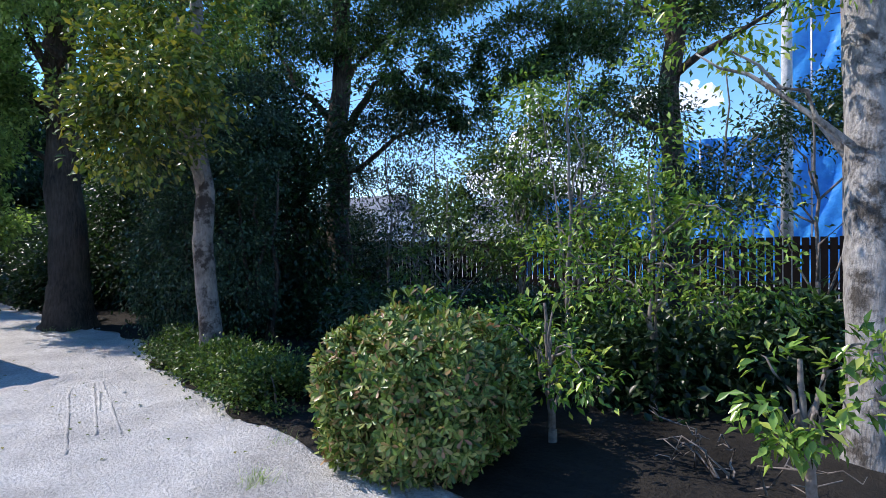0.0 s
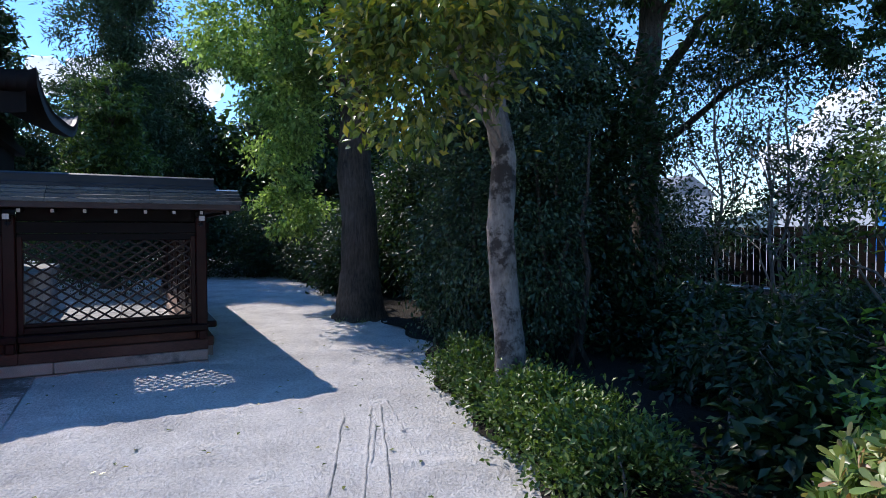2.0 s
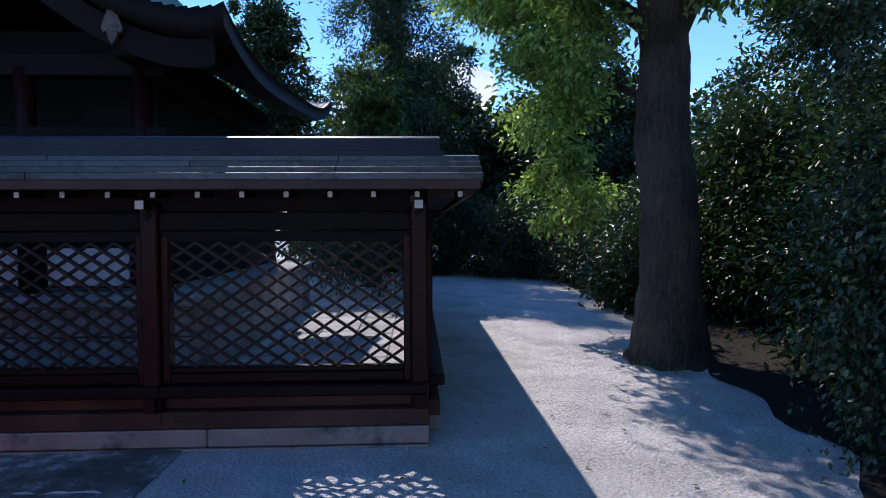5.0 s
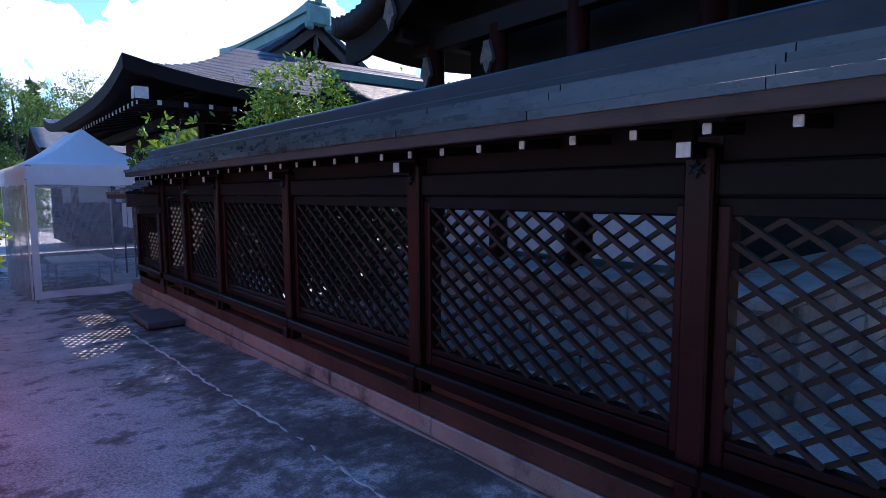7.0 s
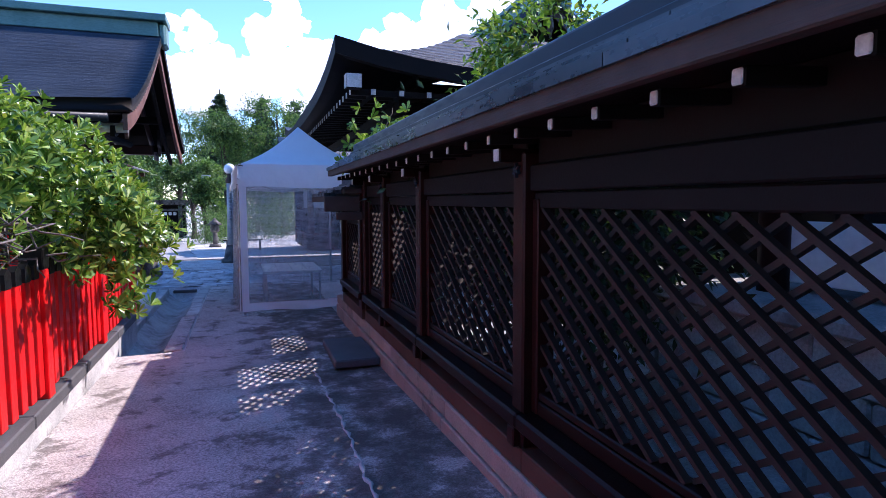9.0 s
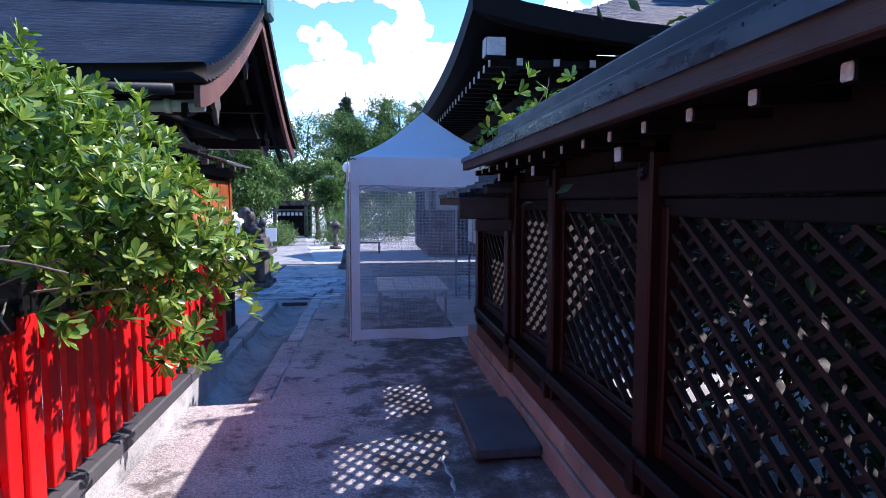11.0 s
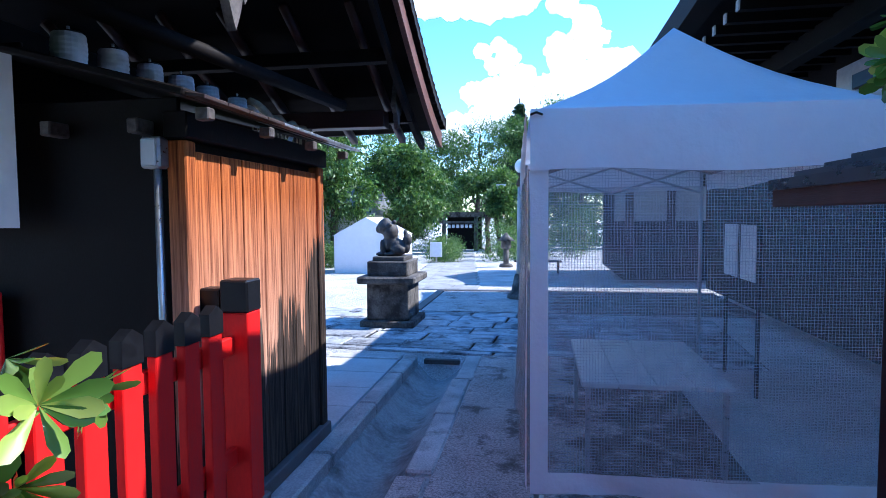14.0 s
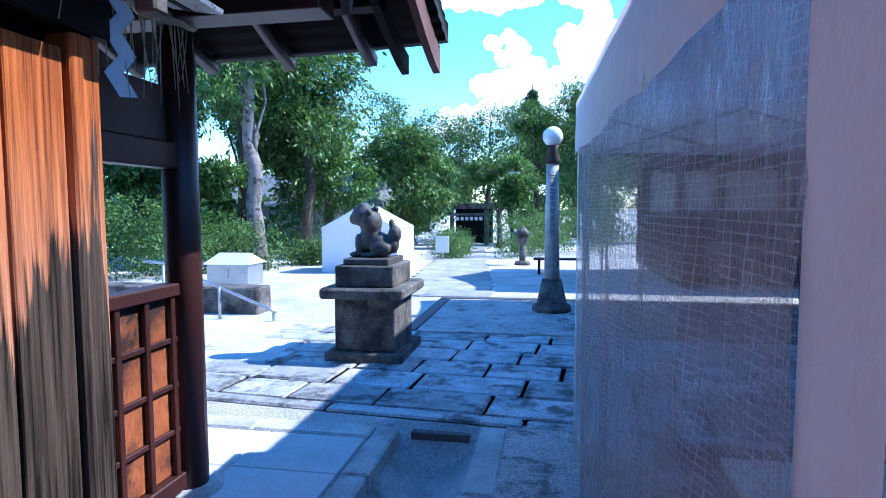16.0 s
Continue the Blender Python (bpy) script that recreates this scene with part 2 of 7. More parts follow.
def weathered_planks():
    """Cedar boards: orange above, bleached in the middle, black towards the foot in tall tongues of decay and painted
    shadow.
    """
    m, t, p = nodes_of("weathered_cedar_plank")
    v = coord(t, (22, 22, 0.6))
    grain = noise_at(t, v, 3.0, 6, 0.65)
    o = t.nodes.new("ShaderNodeObjectInfo")
    sep = t.nodes.new("ShaderNodeSeparateXYZ")
    t.links.new(coord(t), sep.inputs[0])
    tongue = noise_at(t, coord(t, (9, 9, 0.5)), 2.0, 4, 0.6)
    h = t.nodes.new("ShaderNodeMath")
    h.operation = 'MULTIPLY_ADD'
    h.inputs[1].default_value = -2.3
    t.links.new(tongue, h.inputs[0])
    t.links.new(sep.outputs[2], h.inputs[2])
    lift_ = t.nodes.new("ShaderNodeMath")
    lift_.operation = 'ADD'
    lean = t.nodes.new("ShaderNodeMath")
    lean.operation = 'MULTIPLY_ADD'
    lean.inputs[1].default_value, lean.inputs[2].default_value = -0.6, 0.6 * 11.06 + 0.38
    t.links.new(sep.outputs[1], lean.inputs[0])
    t.links.new(lean.outputs[0], lift_.inputs[1])
    t.links.new(h.outputs[0], lift_.inputs[0])
    # black foot: decayed wood and the shadow line at the bottom share one mask
    rot_and_shadow = ramp(t, lift_.outputs[0], [(0.0, (1, 1, 1)), (0.09, (0, 0, 0))])
    fresh = ramp(t, grain, [(0.36, (0.13, 0.026, 0.007)), (0.62, (0.58, 0.165, 0.042))])
    pale = ramp(t, grain, [(0.34, (0.26, 0.115, 0.07)), (0.66, (0.76, 0.45, 0.31))])
    up = t.nodes.new("ShaderNodeMapRange")
    up.inputs[1].default_value, up.inputs[2].default_value = 0.65, 1.65
    t.links.new(sep.outputs[2], up.inputs[0])
    col = mix(t, up.outputs[0], pale, fresh)
    col = mix(t, rot_and_shadow, col, ramp(t, grain, [(0.38, (0.008, 0.006, 0.005)), (0.70, (0.13, 0.09, 0.07))]))
    col = mix(t, 1.0, col, ramp(t, o.outputs["Random"], [(0, (0.8, 0.78, 0.75)), (1, (1.1, 1.1, 1.1))]), 'MULTIPLY')
    t.links.new(col, p.inputs["Base Color"])
    p.inputs["Roughness"].default_value = 0.8
    p.inputs["Specular IOR Level"].default_value = 0.15
    bump(t, p, grain, 0.7, 0.005)
    return m


M_PLANK = weathered_planks()


def trodden_concrete():
    """Old passage concrete: fine gravel speckle, broad wear, crusts of black moss in the strip along the fence."""
    m, t, p = nodes_of("trodden_concrete")
    v = coord(t)
    fine = noise_at(t, v, 70, 5, 0.8)
    wear = noise_at(t, v, 2.2, 5, 0.6)
    col = mix(t, 0.45, ramp(t, fine, [(0.40, (0.11, 0.085, 0.078)), (0.60, (0.86, 0.77, 0.72))]), ramp(t, wear, [(0.32, (0.26, 0.225, 0.22)), (0.68, (0.68, 0.635, 0.62))]))
    sep = t.nodes.new("ShaderNodeSeparateXYZ")
    t.links.new(v, sep.inputs[0])
    band = t.nodes.new("ShaderNodeMapRange")
    band.inputs[1].default_value, band.inputs[2].default_value = -1.45, -0.55
    band.inputs[3].default_value, band.inputs[4].default_value = -0.07, 0.07
    t.links.new(sep.outputs[0], band.inputs[0])
    add = t.nodes.new("ShaderNodeMath")
    add.operation = 'ADD'
    t.links.new(noise_at(t, v, 3.4, 9, 0.72), add.inputs[0])
    t.links.new(band.outputs[0], add.inputs[1])
    moss = ramp(t, add.outputs[0], [(0.47, (0, 0, 0)), (0.53, (0.62, 0.62, 0.62)), (0.64, (0.9, 0.9, 0.9))])
    t.links.new(mix(t, moss, col, (0.085, 0.070, 0.060)), p.inputs["Base Color"])
    p.inputs["Roughness"].default_value = 0.9
    p.inputs["Specular IOR Level"].default_value = 0.3
    bump(t, p, fine, 0.8, 0.008)
    return m


M_PASSAGE = trodden_concrete()


def vinyl(name, cell, thread, haze, crease=0.5):
    """Clear vinyl sheet: real transparency with gloss, milky haze and a woven thread grid."""
    m, t, p = nodes_of(name)
    p.inputs["Base Color"].default_value = (0.56, 0.59, 0.64, 1)
    p.inputs["Roughness"].default_value = 0.22 if crease < 0.6 else 0.13
    sep = t.nodes.new("ShaderNodeSeparateXYZ")
    t.links.new(coord(t, (1 / cell, 1 / cell, 1 / cell)), sep.inputs[0])
    lines = []
    hsum = t.nodes.new("ShaderNodeMath")
    hsum.operation = 'ADD'
    t.links.new(sep.outputs[0], hsum.inputs[0])
    t.links.new(sep.outputs[1], hsum.inputs[1])
    for out in (hsum.outputs[0], sep.outputs[2]):
        fr = t.nodes.new("ShaderNodeMath")
        fr.operation = 'FRACT'
        t.links.new(out, fr.inputs[0])
        le = t.nodes.new("ShaderNodeMath")
        le.operation = 'LESS_THAN'
        le.inputs[1].default_value = thread
        t.links.new(fr.outputs[0], le.inputs[0])
        lines.append(le.outputs[0])
    mx = t.nodes.new("ShaderNodeMath")
    mx.operation = 'MAXIMUM'
    t.links.new(lines[0], mx.inputs[0])
    t.links.new(lines[1], mx.inputs[1])
    al = t.nodes.new("ShaderNodeMapRange")
    al.inputs[3].default_value, al.inputs[4].default_value = haze, 0.72
    t.links.new(mx.outputs[0], al.inputs[0])
    t.links.new(al.outputs[0], p.inputs["Alpha"])
    bump(t, p, noise_at(t, coord(t, (3, 3, 1)), 3.5, 6, 0.7), crease, 0.03 if crease < 0.6 else 0.09)
    return m


M_VINYL = vinyl("clear_mesh_vinyl", 0.016, 0.13, 0.20)
M_VINYL_SIDE = vinyl("wrinkled_mesh_vinyl", 0.018, 0.16, 0.44, 1.0)
m_, t_, p_ = nodes_of("frosted_globe")
p_.inputs["Base Color"].default_value = (0.85, 0.85, 0.83, 1)
p_.inputs["Roughness"].default_value = 0.25
M_GLOBE = m_
m_, t_, p_ = nodes_of("cumulus")
p_.inputs["Base Color"].default_value = (0.9, 0.9, 0.92, 1)
p_.inputs["Roughness"].default_value = 1.0
# weak glow stands in for sunlight scattered inside the backlit cloud
p_.inputs["Emission Color"].default_value = (0.9, 0.95, 1.0, 1)
p_.inputs["Emission Strength"].default_value = 0.32
M_CLOUD = m_
m_, t_, p_ = nodes_of("window_glass")
p_.inputs["Base Color"].default_value = (0.03, 0.035, 0.04, 1)
p_.inputs["Roughness"].default_value = 0.08
M_GLASS = m_

# ---- building helpers ----
rng = np.random.default_rng(7)


def obj(name, verts, faces, m, smooth=False):
    me = bpy.data.meshes.new(name)
    me.from_pydata([tuple(v) for v in verts], [], [tuple(f) for f in faces])
    me.materials.append(m)
    if smooth:
        me.polygons.foreach_set("use_smooth", [True] * len(me.polygons))
    me.update()
    return new(name, me)


def under(ob, parent, label=""):
    """Hangs ob, built in world coordinates, under a thing or a part."""
    if parent is not None:
        ob.parent = parent
        if parent.type == 'EMPTY':
            ob.matrix_parent_inverse = parent.matrix_basis.inverted()
    if label:
        ob["label"] = label
    return ob


def part(name, bm, m, parent=None, label="", smooth=False):
    me = bpy.data.meshes.new(name)
    bm.to_mesh(me)
    bm.free()
    me.materials.append(m)
    if smooth:
        me.polygons.foreach_set("use_smooth", [True] * len(me.polygons))
    return under(new(name, me), parent, label)


def thing(name, at, label, category, group="", kind=""):
    e = new(name)
    e.empty_display_size = 0.1
    e.matrix_basis = Matrix.Translation(at)
    return tagged(e, label, category, group, kind)


def box(bm, x0, x1, y0, y1, z0, z1, bevel=0.0, turn=None):
    r = bmesh.ops.create_cube(bm, size=1)
    c = Vector(((x0 + x1) / 2, (y0 + y1) / 2, (z0 + z1) / 2))
    s = (x1 - x0, y1 - y0, z1 - z0)
    for v in r["verts"]:
        v.co = Vector((v.co.x * s[0], v.co.y * s[1], v.co.z * s[2]))
    if bevel:
        es = list({e for v in r["verts"] for e in v.link_edges})
        r2 = bmesh.ops.bevel(bm, geom=es, offset=bevel, segments=1, affect='EDGES')
        vs = list({v for f in r2["faces"] for v in f.verts} | {v for v in r["verts"] if v.is_valid})
    else:
        vs = r["verts"]
    for v in vs:
        if turn is not None:
            v.co = turn @ v.co
        v.co += c
    return vs


def boxpart(name, dims, m, parent, label="", bevel=0.006, turn=None):
    bm = bmesh.new()
    box(bm, *dims, bevel=bevel, turn=turn)
    return part(name, bm, m, parent, label)


def tube(points, radii, sides=10, rough=0.0, seed=0, cap=True):
    """Vertices and faces of a tapered tube along points."""
    vs, fs = [], []
    r = np.random.default_rng(seed)
    pts = [Vector(p) for p in points]
    for k, p in enumerate(pts):
        d = (pts[min(k + 1, len(pts) - 1)] - pts[max(k - 1, 0)]).normalized()
        a = d.orthogonal().normalized() if abs(d.z) < 0.9 else d.cross(Vector((0, 1, 0))).normalized()
        b = d.cross(a)
        for s in range(sides):
            w = 2 * math.pi * s / sides
            q = radii[k] * (1 + rough * r.uniform(-1, 1))
            vs.append(p + a * (math.cos(w) * q) + b * (math.sin(w) * q))
    for k in range(len(pts) - 1):
        for s in range(sides):
            i, j = k * sides + s, k * sides + (s + 1) % sides
            fs.append((i, j, j + sides, i + sides))
    if cap:
        fs.append(tuple(range(sides))[::-1])
        fs.append(tuple(range((len(pts) - 1) * sides, len(pts) * sides)))
    return vs, fs


def tubepart(name, points, radii, m, parent, sides=10, label="", rough=0.0, seed=0):
    if isinstance(radii, (int, float)):
        radii = [radii] * len(points)
    v, f = tube(points, radii, sides, rough, seed)
    return under(obj(name, v, f, m, True), parent, label)


def joined(lists):
    vs, fs = [], []
    for v, f in lists:
        k = len(vs)
        vs += v
        fs += [tuple(i + k for i in q) for q in f]
    return vs, fs


def sheet_grid(xs, ys, zf):
    """A grid sheet over the lines xs, ys with height zf(x, y)."""
    X, Y = np.meshgrid(xs, ys)
    Z = zf(X, Y)
    v = np.stack([X.ravel(), Y.ravel(), Z.ravel()], 1)
    nx, ny = len(xs), len(ys)
    i = (np.arange(ny - 1)[:, None] * nx + np.arange(nx - 1)[None, :]).ravel()
    return v, np.stack([i, i + 1, i + nx + 1, i + nx], 1)


def raw_mesh(name, v, f, m, smooth=False):
    """Fast mesh from arrays of vertices and equal-sided faces."""
    me = bpy.data.meshes.new(name)
    n = f.shape[1]
    me.vertices.add(len(v))
    me.vertices.foreach_set("co", np.ascontiguousarray(v, dtype=np.float32).ravel())
    me.loops.add(f.size)
    me.loops.foreach_set("vertex_index", np.ascontiguousarray(f, dtype=np.int32).ravel())
    me.polygons.add(len(f))
    me.polygons.foreach_set("loop_start", np.arange(0, f.size, n, dtype=np.int32))
    if smooth:
        me.polygons.foreach_set("use_smooth", [True] * len(f))
    me.update(calc_edges=True)
    me.materials.append(m)
    return new(name, me)


def unit(a):
    return a / np.maximum(np.linalg.norm(a, axis=-1, keepdims=True), 1e-6)


def leaf_arrays(p, d, n, length, width):
    """Folded four-cornered leaves: at p, along d, facing n."""
    w = unit(np.cross(d, n))
    n = np.cross(w, d)
    L, W = length[:, None], width[:, None]
    a = p
    b = p + d * L * 0.5 + w * W * 0.5 + n * W * 0.16
    c = p + d * L - n * L * 0.12
    e = p + d * L * 0.5 - w * W * 0.5 + n * W * 0.16
    v = np.stack([a, b, c, e], 1).reshape(-1, 3)
    i = np.arange(len(p))[:, None] * 4
    f = np.concatenate([i + np.array([0, 1, 2]), i + np.array([0, 2, 3])], 1).reshape(-1, 3)
    return v, f


def crown(name, blobs, count, size, m, parent, seed, clumps=60, spread=0.16, slim=0.42, droop=0.2, label="", core=0.45):
    """A crown of leaves gathered in clumps over the blobs (x, y, z, rx, ry, rz), with gaps between the clumps."""
    r = np.random.default_rng(seed)
    B = np.array(blobs, float)
    wgt = (B[:, 3] * B[:, 4] + B[:, 4] * B[:, 5] + B[:, 3] * B[:, 5])
    wgt = wgt / wgt.sum()
    k = r.choice(len(B), clumps, p=wgt)
    u = unit(r.normal(size=(clumps, 3)))
    rad = core + (1 - core) * r.random(clumps) ** 0.5
    cc = B[k, :3] + u * rad[:, None] * B[k, 3:]
    cs = spread * B[k, 3:].mean(1) * r.uniform(0.6, 1.4, clumps)
    j = r.integers(0, clumps, count)
    off = r.normal(size=(count, 3)) * cs[j][:, None] * np.array([1.15, 1.15, 0.75])
    p = cc[j] + off
    out = unit(unit(p - B[k[j], :3]) + 0.6 * r.normal(size=(count, 3)))
    d = unit(out + np.array([0, 0, -droop]) + 0.5 * r.normal(size=(count, 3)))
    n = unit(np.array([0, 0, 1.0]) + 0.55 * r.normal(size=(count, 3)) + 0.4 * out)
    ln = size * r.uniform(0.65, 1.3, count)
    v, f = leaf_arrays(p, d, n, ln, ln * slim)
    ob = raw_mesh(name, v, f, m)
    ob["kind"] = "stuff"
    return under(ob, parent, label)


def rosettes(name, centres, axes, per, length, m, parent, seed, slim=0.3, open_=(0.5, 1.15), label=""):
    """Whorls of long blunt leaves round each shoot tip."""
    r = np.random.default_rng(seed)
    n0 = len(centres)
    ax = unit(axes)
    ref = unit(np.cross(ax, np.array([0.3, 0.2, 0.9])) + 1e-4)
    ref2 = np.cross(ax, ref)
    ang = (np.arange(per)[None, :] * 2.399 + r.uniform(0, 6.28, (n0, 1)))
    tilt = r.uniform(open_[0], open_[1], (n0, per))
    rad = ref[:, None, :] * np.cos(ang)[..., None] + ref2[:, None, :] * np.sin(ang)[..., None]
    d = unit(ax[:, None, :] * np.cos(tilt)[..., None] + rad * np.sin(tilt)[..., None]).reshape(-1, 3)
    nn = unit(ax[:, None, :] * np.sin(tilt)[..., None] - rad * np.cos(tilt)[..., None]).reshape(-1, 3)
    p = np.repeat(centres, per, 0)
    L = (length * r.uniform(0.6, 1.15, len(p)))[:, None]
    W = L * slim
    w = np.cross(d, nn)
    rim = [(0.0, 0.0, 0.0), (0.35, 0.26, 0.0), (0.70, 0.5, 0.03), (0.92, 0.36, 0.06), (1.0, 0.0, 0.08), (0.92, -0.36, 0.06), (0.70, -0.5, 0.03), (0.35, -0.26, 0.0)]
    vs = [p + d * L * a + w * W * b - nn * L * c for a, b, c in rim] + [p + d * L * 0.6 - nn * W * 0.17]
    v = np.stack(vs, 1).reshape(-1, 3)
    i = np.arange(len(p))[:, None] * 9
    f = np.concatenate([i + np.array([q, (q + 1) % 8, 8]) for q in range(8)], 1).reshape(-1, 3)
    ob = raw_mesh(name, v, f, m)
    ob["kind"] = "stuff"
    return under(ob, parent, label)


def bend(a, b, n=6, wob=0.1, seed=0, lift=0.0):
    """A wavering line of points from a to b."""
    r = np.random.default_rng(seed)
    a, b = np.array(a, float), np.array(b, float)
    pts = []
    for k in range(n + 1):
        s = k / n
        q = a + (b - a) * s + np.array([0, 0, lift * math.sin(math.pi * s)])
        if 0 < k < n:
            q = q + r.normal(size=3) * wob * np.linalg.norm(b - a) / n
        pts.append(tuple(q))
    return pts


def tree(name, base, top, r0, r1, limbs, blobs, leaves, size, bark, leaf, label, seed, clumps=70, category="tree", spread=0.16, slim=0.42, flare=1.5, group="", wob=0.07, core=0.45, droop=0.2):
    """A tapered trunk with limbs, and a crown of small leaves."""
    e = thing(name, base, label, category, group)
    pts = bend(base, top, 9, wob, seed)
    rad = [r0 + (r1 - r0) * k / 9 for k in range(10)]
    pts = [(pts[0][0], pts[0][1], pts[0][2] - 0.15), (pts[0][0], pts[0][1], pts[0][2] + 0.12)] + pts[1:]
    rad = [r0 * flare, r0 * (1 + flare) / 2.1] + rad[1:]
    pts2 = [tuple(np.array(p) + (np.array(q) - np.array(p)) * s) for p, q in zip(pts, pts[1:]) for s in (0, 0.25, 0.5, 0.75)] + [pts[-1]]
    rad2 = [p + (q - p) * s for p, q in zip(rad, rad[1:]) for s in (0, 0.25, 0.5, 0.75)] + [rad[-1]]
    tubepart("trunk", pts2, rad2, bark, e, 22, rough=0.055, seed=seed)
    for k, (frac, tip, rr) in enumerate(limbs):
        i = 1 + int(frac * 9)
        v = tube(bend(pts[min(i, len(pts) - 1)], tip, 6, 0.16, seed + k + 1, 0.15), [rr * (1 - 0.8 * q / 6) for q in range(7)], 7, 0.06, seed + k)
        under(obj("limb", v[0], v[1], bark, True), e)
    if leaves:
        crown("crown", blobs, leaves, size, leaf, e, seed, clumps, spread, slim, droop, core=core)
    return e


def zg(y):
    """Height of the ground along the walk: it sinks a little towards the far end of the passage."""
    s = np.clip((np.asarray(y, float) - 3.0) / 6.0, 0, 1)
    return 0.15 * (1 - s * s * (3 - 2 * s))


# ---- ground ----
def far_drop(y):
    return -0.03 * np.clip(np.asarray(y, float) - 20, 0, 60)


def lumps(x, y, cell, seed):
    """Smooth lattice noise from -1 to 1."""
    tab = np.random.default_rng(seed).uniform(-1, 1, (64, 64))
    u, w = np.asarray(x, float) / cell, np.asarray(y, float) / cell
    i, j = np.floor(u).astype(int), np.floor(w).astype(int)
    a, b = u - i, w - j
    a, b = a * a * (3 - 2 * a), b * b * (3 - 2 * b)
    g = lambda p, q: tab[p % 64, q % 64]
    return (g(i, j) * (1 - a) + g(i + 1, j) * a) * (1 - b) + (g(i, j + 1) * (1 - a) + g(i + 1, j + 1) * a) * b


def ground_z(x, y):
    x, y = np.asarray(x, float), np.asarray(y, float)
    n = 0.006 * np.sin(7.1 * x + 3 * np.sin(2.3 * y)) * np.sin(6.3 * y + 2 * np.sin(3.1 * x)) + 0.006 * np.sin(19 * x + 9 * y) * np.sin(23 * y - 6 * x)
    near = (np.abs(x + 4) < 14) & (np.abs(y) < 8) & ~((x > -2.45) & (y > 1.55)) & ~((x > 0) & (y > 0.2))
    n = n + 0.007 * lumps(x, y, 0.23, 1) - 0.014 * np.clip(np.abs(lumps(x, y, 0.16, 2)) - 0.35, 0, 1) + 0.012 * lumps(x, y, 0.085, 3)
    z = zg(y) + far_drop(y) + np.where(near, n, 0)
    ditch = (x > -2.55) & (x < -1.93) & (y > 4.0) & (y < 14.25)
    return np.where(ditch, -0.25, z)


gx = np.concatenate([np.linspace(-900, -40, 8), np.linspace(-30, -12, 10), np.arange(-11, 4, 0.05), np.linspace(4.2, 16, 30), np.linspace(20, 900, 10)])
gy = np.concatenate([np.linspace(-900, -40, 8), np.linspace(-30, -5, 18), np.arange(-4, 3, 0.05), np.arange(3, 20.4, 0.25), np.linspace(22, 60, 20), np.linspace(80, 900, 8)])
v, f = sheet_grid(gx, gy, ground_z)
tagged(raw_mesh("ground", v, f, M_SAND, True), "raked pale sand and gravel ground of the precinct", "ground", kind="structure")


def bed_edge(x):
    return np.interp(x, [-40, -7, -5.3, -2.0, -0.3, 2.4, 6, 13, 16], [-0.95, -0.95, -1.0, -1.85, -2.6, -2.9, -3.4, -3.9, -4.0])


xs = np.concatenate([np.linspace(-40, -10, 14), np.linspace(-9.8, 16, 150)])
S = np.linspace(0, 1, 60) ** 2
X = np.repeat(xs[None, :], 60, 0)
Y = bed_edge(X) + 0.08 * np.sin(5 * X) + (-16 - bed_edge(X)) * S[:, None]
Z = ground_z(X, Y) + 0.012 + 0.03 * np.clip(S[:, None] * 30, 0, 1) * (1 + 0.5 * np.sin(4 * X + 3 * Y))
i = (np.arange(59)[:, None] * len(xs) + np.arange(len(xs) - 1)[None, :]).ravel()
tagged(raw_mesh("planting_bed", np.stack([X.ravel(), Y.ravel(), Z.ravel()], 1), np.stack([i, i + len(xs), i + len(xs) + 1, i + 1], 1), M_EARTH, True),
       "bare soil with leaf litter, darkened for the shade under the trees", "soil", kind="structure")

# passage floor: trodden concrete, stained along the fence
v, f = sheet_grid(np.linspace(-1.8, -0.004, 24), np.linspace(1.6, 14.3, 100), lambda x, y: zg(y) + 0.012 + 0.006 * np.sin(5 * x + 2 * y) * np.sin(3 * y))
passage = tagged(raw_mesh("passage_floor", v, f, M_PASSAGE, True), "worn grey concrete passage floor with black moss stains", "floor", kind="structure")
v, f = sheet_grid(np.linspace(-2.42, -1.78, 8), np.linspace(1.6, 9.3, 40), lambda x, y: zg(y) + 0.012 + 0.01 * (x + 1.8))
tagged(raw_mesh("passage_verge", v, f, M_PASSAGE, True), "pale concrete strip beside the red fence", "floor", kind="structure")
# wandering crack line of old kerb in the concrete
pts = [(-0.60 + 0.012 * math.sin(y * 2.1) + 0.008 * math.sin(y * 17) + 0.006 * math.sin(y * 41), y, float(zg(y)) + 0.006) for y in np.arange(1.8, 8.2, 0.05)]
v, f = tube(pts, [0.012 + 0.005 * math.sin(k * 1.7) for k in range(len(pts))], 5, 0.3, 3)
under(obj("mortar_seam", v, f, M_SEAM, True), passage)
# gutter
def gutter_z(x, y):
    return -0.05 - 0.15 * np.sin(np.pi * np.clip((x + 2.48) / 0.5, 0, 1)) - 0.02 * np.clip((y - 12) / 2, 0, 1)
v, f = sheet_grid(np.linspace(-2.5, -1.96, 12), np.linspace(9.2, 14.2, 40), gutter_z)
gutter = tagged(raw_mesh("gutter", v, f, M_GUTTER, True), "shallow smooth concrete rain gutter", "gutter", kind="structure")
boxpart("drain_mouth", (-2.42, -2.03, 14.17, 14.24, -0.22, -0.03), M_JOINT, gutter, "dark drain mouth under the paving")

# ---- lattice fence with a shingled roof ----
POSTS = [0.06, 1.80, 3.52, 5.25, 6.88, 8.04, 8.92]


